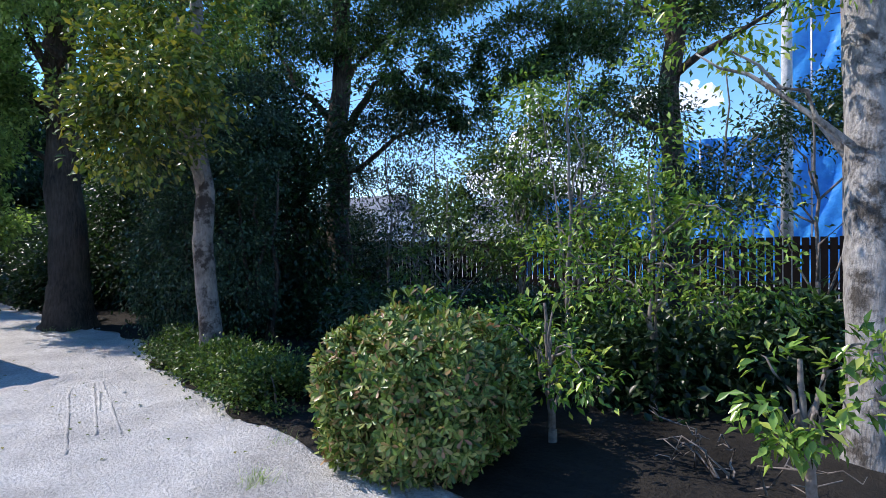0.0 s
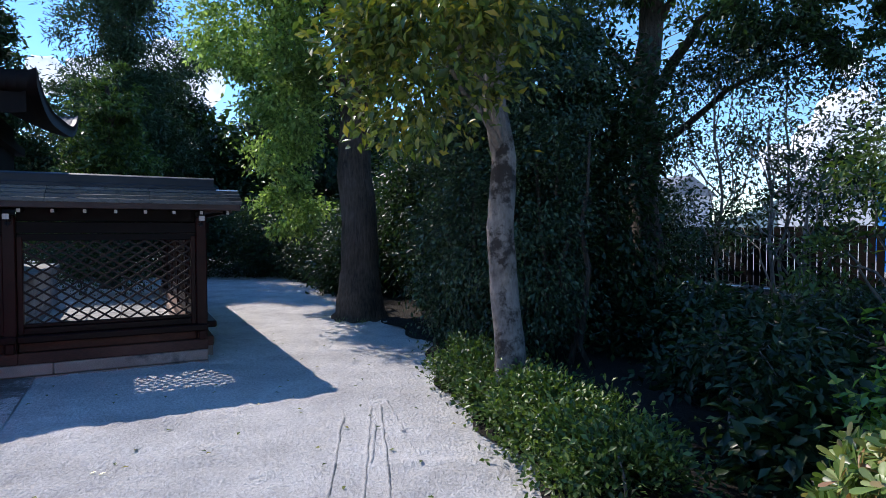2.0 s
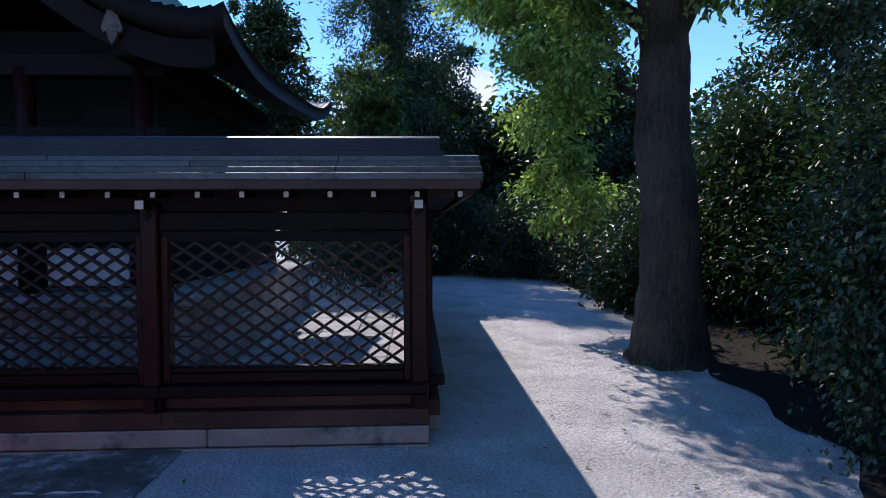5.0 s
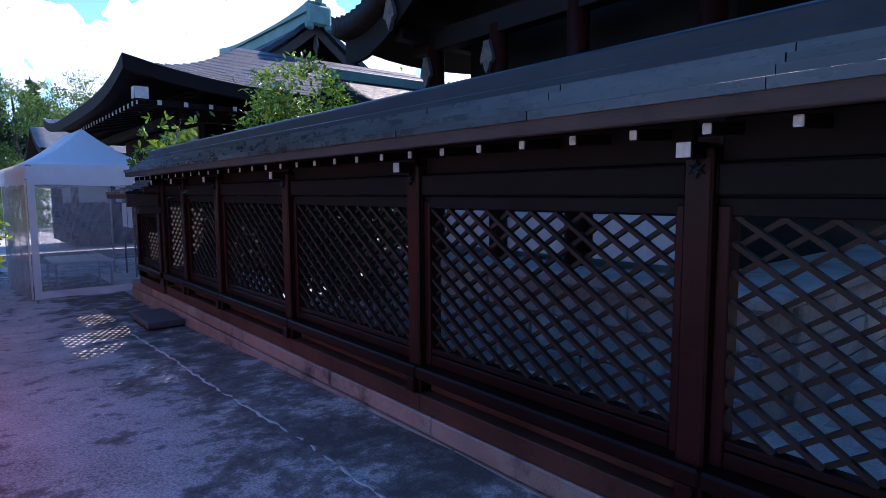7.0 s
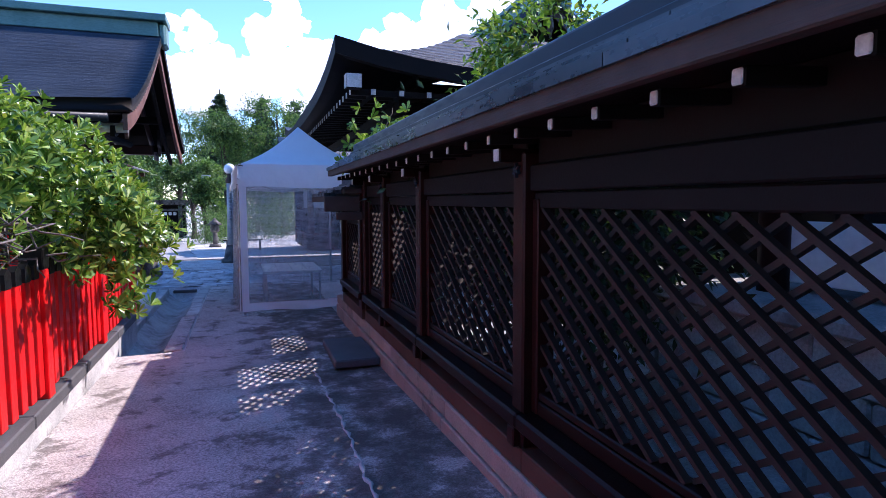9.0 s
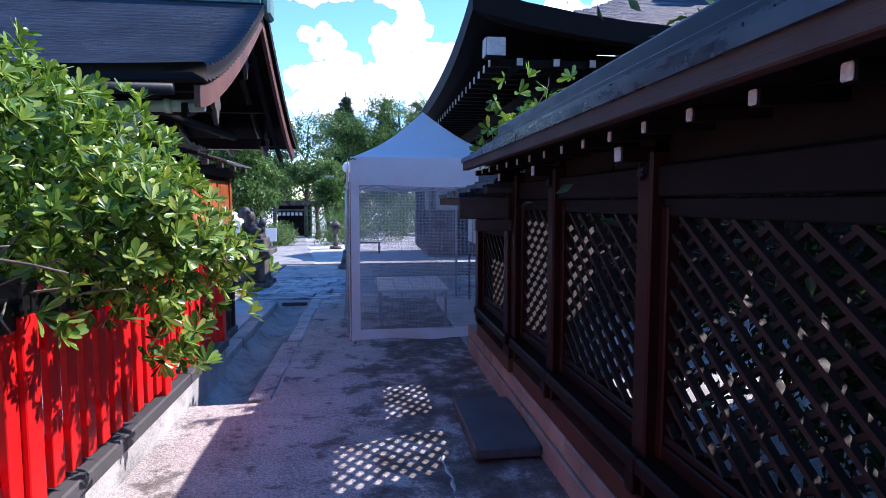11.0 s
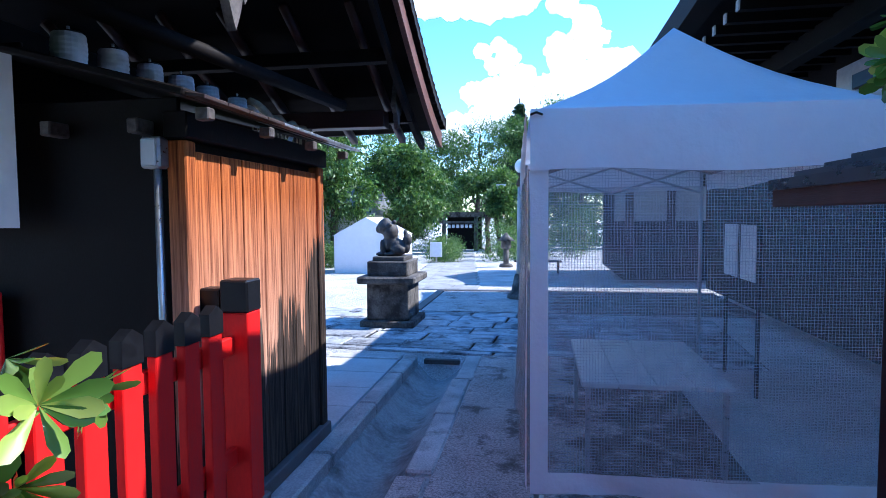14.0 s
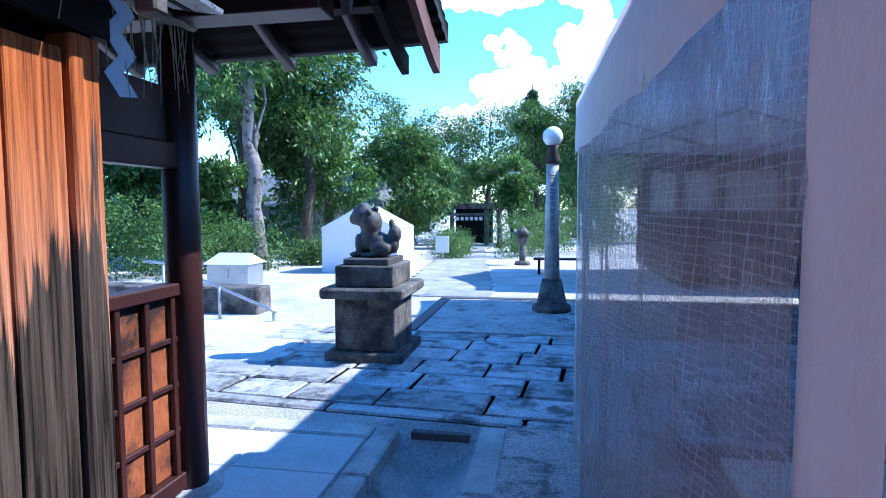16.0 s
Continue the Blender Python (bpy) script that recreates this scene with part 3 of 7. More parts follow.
def clip_slat(ya, yb, z0, z1, c, s):
    """End points of the line z = z0 + s * (y - c) inside the panel."""
    pts = []
    for y in (ya, yb):
        z = z0 + s * (y - c)
        if z0 <= z <= z1:
            pts.append((y, z))
    for z in (z0, z1):
        y = c + (z - z0) / s
        if ya < y < yb:
            pts.append((y, z))
    pts = sorted(set((round(p[0], 4), round(p[1], 4)) for p in pts))
    return (pts[0], pts[-1]) if len(pts) > 1 else None


def slats(parent, ya, yb, z0, z1, put, step=0.152, slope=0.68):
    """Crossed diagonal slats as single pieces; put(u, z, depth) maps panel coordinates to the world."""
    for sgn, d in ((1, 0.0), (-1, 0.029)):
        c = ya - (z1 - z0) / slope if sgn > 0 else ya
        end = yb if sgn > 0 else yb + (z1 - z0) / slope
        while c < end:
            e = clip_slat(ya, yb, z0, z1, c, sgn * slope)
            c += step
            if not e or math.dist(*e) < 0.03:
                continue
            (u0, w0), (u1, w1) = e
            L = math.dist(*e)
            nx, nz = -(w1 - w0) / L * 0.009, (u1 - u0) / L * 0.009
            vs = [put(u + q * nx, w + q * nz, d + k) for k in (0.0, 0.028) for (u, w) in e for q in (-1, 1)]
            fs = [(0, 1, 3, 2), (4, 6, 7, 5), (0, 4, 5, 1), (2, 3, 7, 6), (0, 2, 6, 4), (1, 5, 7, 3)]
            under(obj("slat", vs, fs, M_SLAT), parent)


def fence_bay(ya, yb, put, label, zb=0.0, top=1.51, group="lattice fence bays", roofed=True, tex=True):
    """One bay between the post axes ya and yb: sill, apron board, rail, frame, slats, upper beams."""
    def pbox(name, u0, u1, d0, d1, z0, z1, m, lab="", bev=0.006):
        bm = bmesh.new()
        box(bm, d0, d1, u0, u1, z0 + zb, z1 + zb, bevel=bev)
        for w in bm.verts:
            w.co = Vector(put(w.co.y, w.co.z, w.co.x))
        return part(name, bm, m, bay, lab)
    bay = thing("fence_bay", put((ya + yb) / 2, zb + 0.29, 0.08), label, "fence", group)
    a, b = ya + 0.055, yb - 0.055
    pbox("sill", ya - 0.06, yb - 0.0601, 0.0, 0.20, 0.29, 0.40, M_APRON, "faded brown sill beam")
    pbox("apron_board", a, b, 0.09, 0.12, 0.40, 0.50, M_APRON, "recessed brown apron board")
    pbox("rail", ya - 0.06, yb - 0.0601, -0.035, 0.15, 0.50, 0.575, M_WOOD, "protruding dark rail", 0.012)
    pbox("lower_frame", a + 0.05, b - 0.05, 0.055, 0.135, 0.575, 0.64, M_WOOD)
    pbox("frame_strip", a + 0.05, b - 0.05, 0.06, 0.13, 0.645, 0.68, M_WOOD)
    pbox("stile", a, a + 0.05, 0.05, 0.14, 0.575, 1.55, M_WOODV)
    pbox("stile", b - 0.05, b, 0.05, 0.14, 0.575, 1.55, M_WOODV)
    pbox("upper_board", a, b, 0.06, 0.13, top, 1.58, M_BLACKWOOD)
    pbox("tie_beam", ya - 0.06, yb - 0.0601, 0.035, 0.155, 1.585, 1.70, M_BLACKWOOD)
    pbox("frieze_board", a, b, 0.075, 0.115, 1.705, 1.865 if roofed and top > 1.4 else 1.72, M_BLACKWOOD)
    slats(bay, a + 0.05, b - 0.05, 0.68 + zb, top + zb, lambda u, z, d: put(u, z, 0.068 + d))
    return bay


def fence_post(u, put, zb=0.0, flower=True):
    e = thing("fence_post", put(u, zb + 0.29, 0.08), "dark lacquered square fence post with a metal rosette", "post", "fence posts")
    bm = bmesh.new()
    box(bm, 0.005, 0.165, u - 0.055, u + 0.055, 0.401 + zb, 1.76 + zb, bevel=0.01)
    for w in bm.verts:
        w.co = Vector(put(w.co.y, w.co.z, w.co.x))
    part("shaft", bm, M_WOODV, e)
    bm = bmesh.new()
    box(bm, -0.03, 0.01, u - 0.035, u + 0.035, 0.405 + zb, 0.50 + zb, bevel=0.006)
    for w in bm.verts:
        w.co = Vector(put(w.co.y, w.co.z, w.co.x))
    part("foot_block", bm, M_WOODV, e)
    bm = bmesh.new()
    box(bm, -0.10, 0.20, u - 0.03, u + 0.03, 1.715 + zb, 1.775 + zb, bevel=0.004)
    for w in bm.verts:
        w.co = Vector(put(w.co.y, w.co.z, w.co.x))
    part("bracket_arm", bm, M_WOOD, e)
    bm = bmesh.new()
    box(bm, -0.106, -0.1005, u - 0.027, u + 0.027, 1.718 + zb, 1.772 + zb, bevel=0.002)
    for w in bm.verts:
        w.co = Vector(put(w.co.y, w.co.z, w.co.x))
    part("bracket_tip", bm, M_WHITE, e, "white painted beam end")
    if flower:
        vs, fs = [], []
        for k in range(12):
            r = 0.034 if k % 2 == 0 else 0.016
            w = math.pi * k / 6
            for d in (0.004, -0.012):
                vs.append(put(u + r * math.sin(w), 1.68 + zb + r * math.cos(w), d))
        vs.append(put(u, 1.68 + zb, -0.022))
        for k in range(12):
            p, q = 2 * k, 2 * ((k + 1) % 12)
            fs += [(p, q, q + 1, p + 1), (p + 1, q + 1, 24)]
        under(obj("rosette", vs, fs, M_RIDGE), e, "six-petalled dark metal rosette")
    return e


def fence_roof(y0, y1, put, eave_z, label, courses=4, out=0.36, mid=0.10, rise=0.17, ridge=True, rafters=True):
    """Small gabled roof: fascia, stepped shingle courses in pieces, ridge cap, rafters with white ends."""
    e = thing("fence_roof", put((y0 + y1) / 2, eave_z, mid), label, "roof", "fence roofs")
    def pbox(name, u0, u1, d0, d1, z0, z1, m, lab="", bev=0.005, parent=None):
        bm = bmesh.new()
        box(bm, d0, d1, u0, u1, z0, z1, bevel=bev)
        for w in bm.verts:
            w.co = Vector(put(w.co.y, w.co.z, w.co.x))
        return part(name, bm, m, parent or e, lab)
    for s in (-1, 1):
        ds = sorted((mid + s * out, mid + s * (out - 0.05)))
        pbox("fascia", y0, y1, ds[0], ds[1], eave_z - 0.01, eave_z + 0.06, M_EDGE, "brown eave board")
        for k in range(courses):
            a, b = out + 0.012 - k * (out - 0.08) / courses, out - 0.02 - (k + 1) * (out - 0.08) / courses
            z = eave_z + 0.062 + rise * k / courses
            n = max(int((y1 - y0) / 0.9), 1)
            for q in range(n):
                u0, u1 = y0 - 0.012 + (y1 - y0 + 0.024) * q / n, y0 - 0.012 + (y1 - y0 + 0.024) * (q + 1) / n - 0.004
                jog = 0.004 * math.sin(q * 5.3 + k * 2.1)
                pts = []
                for u in (u0, u1):
                    pts += [put(u, z - 0.012, mid + s * (a + jog)), put(u, z + 0.024, mid + s * (a + jog)), put(u, z + rise / courses + 0.001, mid + s * b), put(u, z - 0.016, mid + s * b)]
                under(obj("shingle", pts, [(0, 1, 2, 3), (4, 7, 6, 5), (0, 4, 5, 1), (1, 5, 6, 2), (2, 6, 7, 3), (3, 7, 4, 0)], M_SHINGLE), e)
    zt = eave_z + 0.062 + rise
    core = [(mid - out + 0.03, eave_z + 0.052), (mid + out - 0.03, eave_z + 0.052), (mid + 0.06, zt - 0.02), (mid - 0.06, zt - 0.02)]
    under(obj("roof_core", [put(u, z, d) for u in (y0 + 0.01, y1 - 0.01) for d, z in core], [(0, 1, 2, 3), (7, 6, 5, 4), (0, 4, 5, 1), (1, 5, 6, 2), (2, 6, 7, 3), (3, 7, 4, 0)], M_EDGE), e)
    pbox("soffit", y0 + 0.02, y1 - 0.02, mid - out + 0.05, mid + out - 0.05, eave_z + 0.03, eave_z + 0.058, M_BLACKWOOD)
    if ridge:
        pbox("ridge_base", y0 + 0.22, y1 - 0.1, mid - 0.12, mid + 0.12, zt - 0.03, zt + 0.025, M_RIDGE)
        bm = bmesh.new()
        r = 0.085
        prof = [(-r, 0), (-r, 0.075)] + [(-r * math.cos(w), 0.075 + 0.03 * math.sin(w)) for w in np.linspace(0.3, math.pi - 0.3, 7)] + [(r, 0.075), (r, 0)]
        rows = []
        for u in (y0 + 0.24, y1 - 0.12):
            rows.append([bm.verts.new(put(u, zt + 0.024 + h, mid + d)) for d, h in prof])
        for k in range(len(prof) - 1):
            bm.faces.new((rows[0][k], rows[1][k], rows[1][k + 1], rows[0][k + 1]))
        bm.faces.new(rows[0])
        bm.faces.new(rows[1][::-1])
        part("ridge_cap", bm, M_RIDGE, e, "rounded dark copper ridge cap")
    if rafters:
        u = y0 + 0.12
        while u < y1 - 0.05:
            zr0 = eave_z - 0.06
            bm = bmesh.new()
            box(bm, mid - out + 0.10, mid, u - 0.018, u + 0.018, zr0 + 0.003, zr0 + 0.046, bevel=0.003)
            for w in bm.verts:
                w.co = Vector(put(w.co.y, w.co.z + 0.06 * (w.co.x - (mid - out + 0.1)), w.co.x))
            rf = part("rafter", bm, M_BLACKWOOD, e)
            bm = bmesh.new()
            box(bm, mid - out + 0.094, mid - out + 0.0995, u - 0.015, u + 0.015, zr0 + 0.006, zr0 + 0.042, bevel=0.004)
            for w in bm.verts:
                w.co = Vector(put(w.co.y, w.co.z, w.co.x))
            part("rafter_tip", bm, M_WHITE, rf, "white painted rafter end")
            u += 0.27
    return e


def along(u, z, d):
    return (d, u, z)


def across(u, z, d):
    return (u, d - 0.08, z)


for k in range(6):
    fence_bay(POSTS[k], POSTS[k + 1], along, "dark lacquered lattice fence bay on a stone base")
for k, y in enumerate(POSTS):
    fence_post(y, along, flower=k < 6)
fence_roof(-0.32, 9.60, along, 1.84, "grey shingled roof of the lattice fence with white rafter ends")
# base stones under the fence
base = thing("stone_plinth", (0.08, 4.7, 0.15), "pinkish granite plinth blocks under the lattice fence", "plinth", kind="structure")
y = 0.0
k = 0
while y < 10.7:
    L = (1.45, 1.9, 1.2, 1.7)[k % 4]
    zt = 0.285
    boxpart("plinth_block", (-0.012 + 0.003 * (k % 3), 0.24, y, min(y + L, 10.75) - 0.006, 0.17, zt), M_BASE, base, bevel=0.01)
    y += L
    k += 1
y = 0.0
k = 0
while y < 10.7:
    L = (0.9, 1.2, 1.05)[k % 3]
    boxpart("footing_block", (-0.022, 0.24, y, min(y + L, 10.75) - 0.008, -0.05, 0.163), M_BASE, base, bevel=0.008)
    y += L
    k += 1
# side fence along the outer path
SIDE = [0.25, 1.98, 3.71, 5.44, 7.17, 8.9]
for k in range(5):
    fence_bay(SIDE[k], SIDE[k + 1], across, "dark lacquered lattice fence bay along the outer path")
for y in SIDE[1:]:
    fence_post(y, across, flower=False)
fence_roof(0.5, 9.1, across, 1.84, "grey shingled roof of the side fence", rafters=False)
boxpart("stone_kerb", (0.25, 9.0, -0.08, 0.16, 0.0, 0.285), M_BASE, None).name = "side_plinth"
tagged(bpy.data.objects["side_plinth"], "granite plinth under the side fence", "plinth", kind="structure")

# low gate wing beyond the fence's end
def wing_at(u, z, d):
    return (d - 0.02, u, z)


fence_bay(8.99, 10.25, wing_at, "lower lattice wing of the fence beside the tent", top=1.28)
for y in (9.04, 10.23):
    e = thing("wing_post", (0.06, y, 0.29), "reddish square post of the fence wing", "post", "wing posts")
    boxpart("shaft", (-0.02, 0.14, y - 0.06, y + 0.06, 0.40, 1.62), M_WOODV, e)
fence_roof(9.10, 10.35, wing_at, 1.55, "small shingled roof over the fence wing", courses=4, out=0.44, rise=0.12, rafters=False)
e = thing("gable_board", (-0.1, 9.05, 1.5), "weathered carved gable board of the wing roof", "beam")
boxpart("board", (-0.38, 0.5, 9.00, 9.06, 1.44, 1.60), M_EDGE, e)
boxpart("corbel", (-0.26, 0.36, 8.97, 9.04, 1.35, 1.435), M_EDGE, e)
boxpart("gable_peak", (-0.2, 0.32, 9.01, 9.06, 1.605, 1.70), M_EDGE, e, bevel=0.03)

# stone step in front of the fence
e = thing("stone_step", (-0.22, 8.5, 0.0), "flat dark stone step in front of the fence", "step")
boxpart("slab", (-0.44, -0.03, 8.02, 8.92, 0.04, 0.115), M_COPING, e, bevel=0.012)
boxpart("support", (-0.36, -0.06, 8.1, 8.84, -0.02, 0.04), M_JOINT, e)


# ---- halls ----
def curved_roof(name, x0, x1, yc, half, ze, zr, thick, parent, top, lift=0.12, power=1.45, label="", nx=26, ny=33, under_m=None, tilt=0.0):
    """Concave gabled roof with its ridge along x; the corners turn up."""
    c_ = np.arange(24) / 24
    rows_ = np.sort(np.concatenate([c_, c_ + 1 / 24 - 0.004]))
    us = np.concatenate([rows_ - 1, (1 - rows_)[::-1]])
    saw = np.tile([0.022, 0.0], 24)
    saw = np.concatenate([saw, saw[::-1]])
    ny = len(us)
    xs_ = np.linspace(x0, x1, nx)
    X, U = np.meshgrid(xs_, us)
    s = 1 - np.abs(U)
    endw = np.abs((X - (x0 + x1) / 2) / ((x1 - x0) / 2))
    Z = ze + (zr - ze) * s ** power + lift * np.abs(U) ** 3 * endw ** 4 + tilt * (X - x0) / (x1 - x0) + saw[:, None]
    Yv = yc + half * U
    ns = np.array([X.ravel(), Yv.ravel(), Z.ravel()]).T
    lo = ns.copy()
    lo[:, 2] -= thick
    v = np.concatenate([ns, lo])
    i = (np.arange(ny - 1)[:, None] * nx + np.arange(nx - 1)[None, :]).ravel()
    tf = np.stack([i, i + 1, i + nx + 1, i + nx], 1)
    n = nx * ny
    bf = tf[:, ::-1] + n
    side = []
    for k in range(ny - 1):
        for c in (0, nx - 1):
            a, b = k * nx + c, (k + 1) * nx + c
            side.append((a, b, b + n, a + n))
    for k in range(nx - 1):
        for r in (0, ny - 1):
            a, b = r * nx + k, r * nx + k + 1
            side.append((a, b, b + n, a + n))
    ob = raw_mesh(name, v, np.concatenate([tf, bf, np.array(side)]), top)
    if under_m:
        ob.data.materials.append(under_m)
        ids = np.zeros(len(ob.data.polygons), dtype=np.int32)
        ids[len(tf):] = 1
        ob.data.polygons.foreach_set("material_index", ids)
    return under(ob, parent, label)


def barge(x, yc, half, ze, zr, depth, wide, parent, m, power=1.45, lift=0.12, name="bargeboard", drop=0.0):
    vs, fs = [], []
    us = np.linspace(-1, 1, 41)
    for k, u in enumerate(us):
        z = ze + (zr - ze) * (1 - abs(u)) ** power + lift * abs(u) ** 3 - drop
        for dx, dz in ((0, 0), (wide, 0), (wide, -depth), (0, -depth)):
            vs.append((x + dx, yc + half * u, z + dz))
        if k:
            b, a = 4 * k, 4 * (k - 1)
            for q in range(4):
                fs.append((a + q, a + (q + 1) % 4, b + (q + 1) % 4, b + q))
    fs += [(0, 1, 2, 3), (160, 163, 162, 161)]
    return under(obj(name, vs, fs, m), parent)


def pendant(x, y, z, h, parent, m=None, name="gable_pendant"):
    """Carved gable pendant: a lobed board with a pierced look and a boss."""
    prof = [(0.0, 0), (0.16, 0), (0.15, -0.10), (0.24, -0.30), (0.30, -0.42), (0.34, -0.58), (0.24, -0.68), (0.20, -0.60), (0.15, -0.74), (0.10, -0.84), (0.0, -1.0)]
    out = [(a, b) for a, b in prof] + [(-a, b) for a, b in prof[-2:0:-1]]
    vs = [(x + d, y + a * h * 0.8, z + b * h) for d in (-0.02, 0.02) for a, b in out]
    n = len(out)
    fs = [tuple(range(n)), tuple(range(2 * n - 1, n - 1, -1))] + [(k, (k + 1) % n, n + (k + 1) % n, n + k) for k in range(n)]
    ob = under(obj(name, vs, fs, m or M_CARVED), parent, "carved weathered gable pendant")
    bm = bmesh.new()
    bmesh.ops.create_uvsphere(bm, u_segments=8, v_segments=6, radius=0.1 * h, matrix=Matrix.Translation((x, y, z - 0.3 * h)) @ Matrix.Diagonal((0.5, 1, 1, 1)))
    part("boss", bm, M_RIDGE, ob)
    return ob


# first hall behind the fence
h1 = thing("main_hall", (4.3, 4.1, 0.2), "dark timber shrine hall with a sweeping bark roof", "shrine hall")
curved_roof("roof", 1.2, 7.35, 4.1, 2.42, 3.12, 4.75, 0.20, h1, M_BARK_ROOF, lift=0.36, under_m=M_BLACKWOOD, tilt=0.55)
barge(1.3, 4.1, 2.3, 2.94, 4.55, 0.24, 0.05, h1, M_BLACKWOOD, lift=0.3)
for y, z, h in ((3.95, 3.50, 0.36), (2.62, 3.46, 0.32), (5.5, 3.46, 0.32)):
    pendant(1.26, y, z, h, h1)
boxpart("ridge", (1.2, 7.3, 3.9, 4.3, 4.7, 5.3), M_VERDIGRIS, h1)
boxpart("body", (2.3, 6.8, 2.7, 5.5, 0.95, 3.6), M_BLACKWOOD, h1)
boxpart("purlin", (1.4, 7.0, 2.55, 2.7, 3.1, 3.25), M_BLACKWOOD, h1)
boxpart("purlin", (1.4, 7.0, 5.5, 5.65, 3.1, 3.25), M_BLACKWOOD, h1)
boxpart("tie_beam", (1.75, 1.9, 2.4, 5.8, 3.02, 3.22), M_BLACKWOOD, h1)
boxpart("lintel", (1.75, 1.9, 2.4, 5.8, 2.45, 2.55), M_BLACKWOOD, h1)
for y in (2.64, 3.72, 4.6, 5.5):
    tubepart("pillar", [(1.82, y, 0.95), (1.82, y, 3.1)], 0.09, M_WOODV, h1, 12)
for y in (4.62, 5.5):
    pendant(1.70, y, 2.95, 0.3, h1, name="carved_nosing")
for y in (3.2, 4.15, 5.05):
    boxpart("plaster_panel", (1.86, 1.885, y - 0.38, y + 0.38, 1.06, 1.42), M_PLASTER, h1, "whitish plaster panel between pillars")
plat = thing("stone_platform", (4.3, 4.1, 0.1), "grey stone block platform below the hall", "platform", kind="structure")
for r in range(3):
    y = 2.1 - 0.3 * (r % 2)
    k = 0
    while y < 6.2:
        L = (0.75, 0.55, 0.9, 0.65)[(k + r) % 4]
        boxpart("wall_block", (1.45 + 0.012 * ((k * 7 + r * 3) % 3), 1.9, max(y, 2.1), min(y + L, 6.2) - 0.012, 0.1 + 0.27 * r, 0.1 + 0.27 * (r + 1) - 0.01), M_WALLSTONE, plat, bevel=0.014)
        y += L
        k += 1
boxpart("platform_core", (1.6, 7.0, 2.15, 6.15, 0.05, 0.9), M_WALLSTONE, plat)
boxpart("platform_edge", (1.38, 7.05, 2.02, 6.25, 0.905, 1.0), M_WALLSTONE, plat, bevel=0.02)
for r in range(3):
    x = 1.9 - 0.2 * (r % 2)
    k = 0
    while x < 7.0:
        L = (0.85, 0.6, 1.0)[(k + r) % 3]
        boxpart("wall_block", (max(x, 1.9), min(x + L, 7.0) - 0.012, 2.06 + 0.01 * (k % 2), 2.14, 0.1 + 0.27 * r, 0.1 + 0.27 * (r + 1) - 0.01), M_WALLSTONE, plat, bevel=0.014)
        x += L
        k += 1
inner = thing("inner_paving", (2.0, 1.1, 0.15), "grey flagstones between the fence and the hall platform", "paving", kind="structure")
for i_ in range(9):
    for j in range(3):
        x, y = 0.45 + 0.72 * i_ + 0.2 * (j % 2), 0.42 + 0.50 * j
        boxpart("flagstone", (x, x + 0.70, y, y + 0.485, 0.05, 0.178 + 0.006 * ((i_ * 3 + j) % 3)), M_WALLSTONE, inner, bevel=0.012)
# low connecting roof with a copper ridge
h3 = thing("corridor_roof", (3.2, 7.6, 1.2), "low shingled corridor roof with a green copper ridge", "roof")
curved_roof("roof", 2.0, 6.2, 8.0, 1.5, 2.58, 3.18, 0.12, h3, M_BARK_ROOF, lift=0.1, under_m=M_BLACKWOOD)
boxpart("ridge", (1.95, 6.25, 7.86, 8.14, 3.13, 3.27), M_VERDIGRIS, h3)
boxpart("wall", (2.5, 6.0, 6.9, 9.1, 0.1, 2.78), M_BLACKWOOD, h3)

# second hall: hip-and-gable roof
h2 = thing("worship_hall", (5.3, 15.5, 0.0), "large dark worship hall with a hip-and-gable roof", "shrine hall")


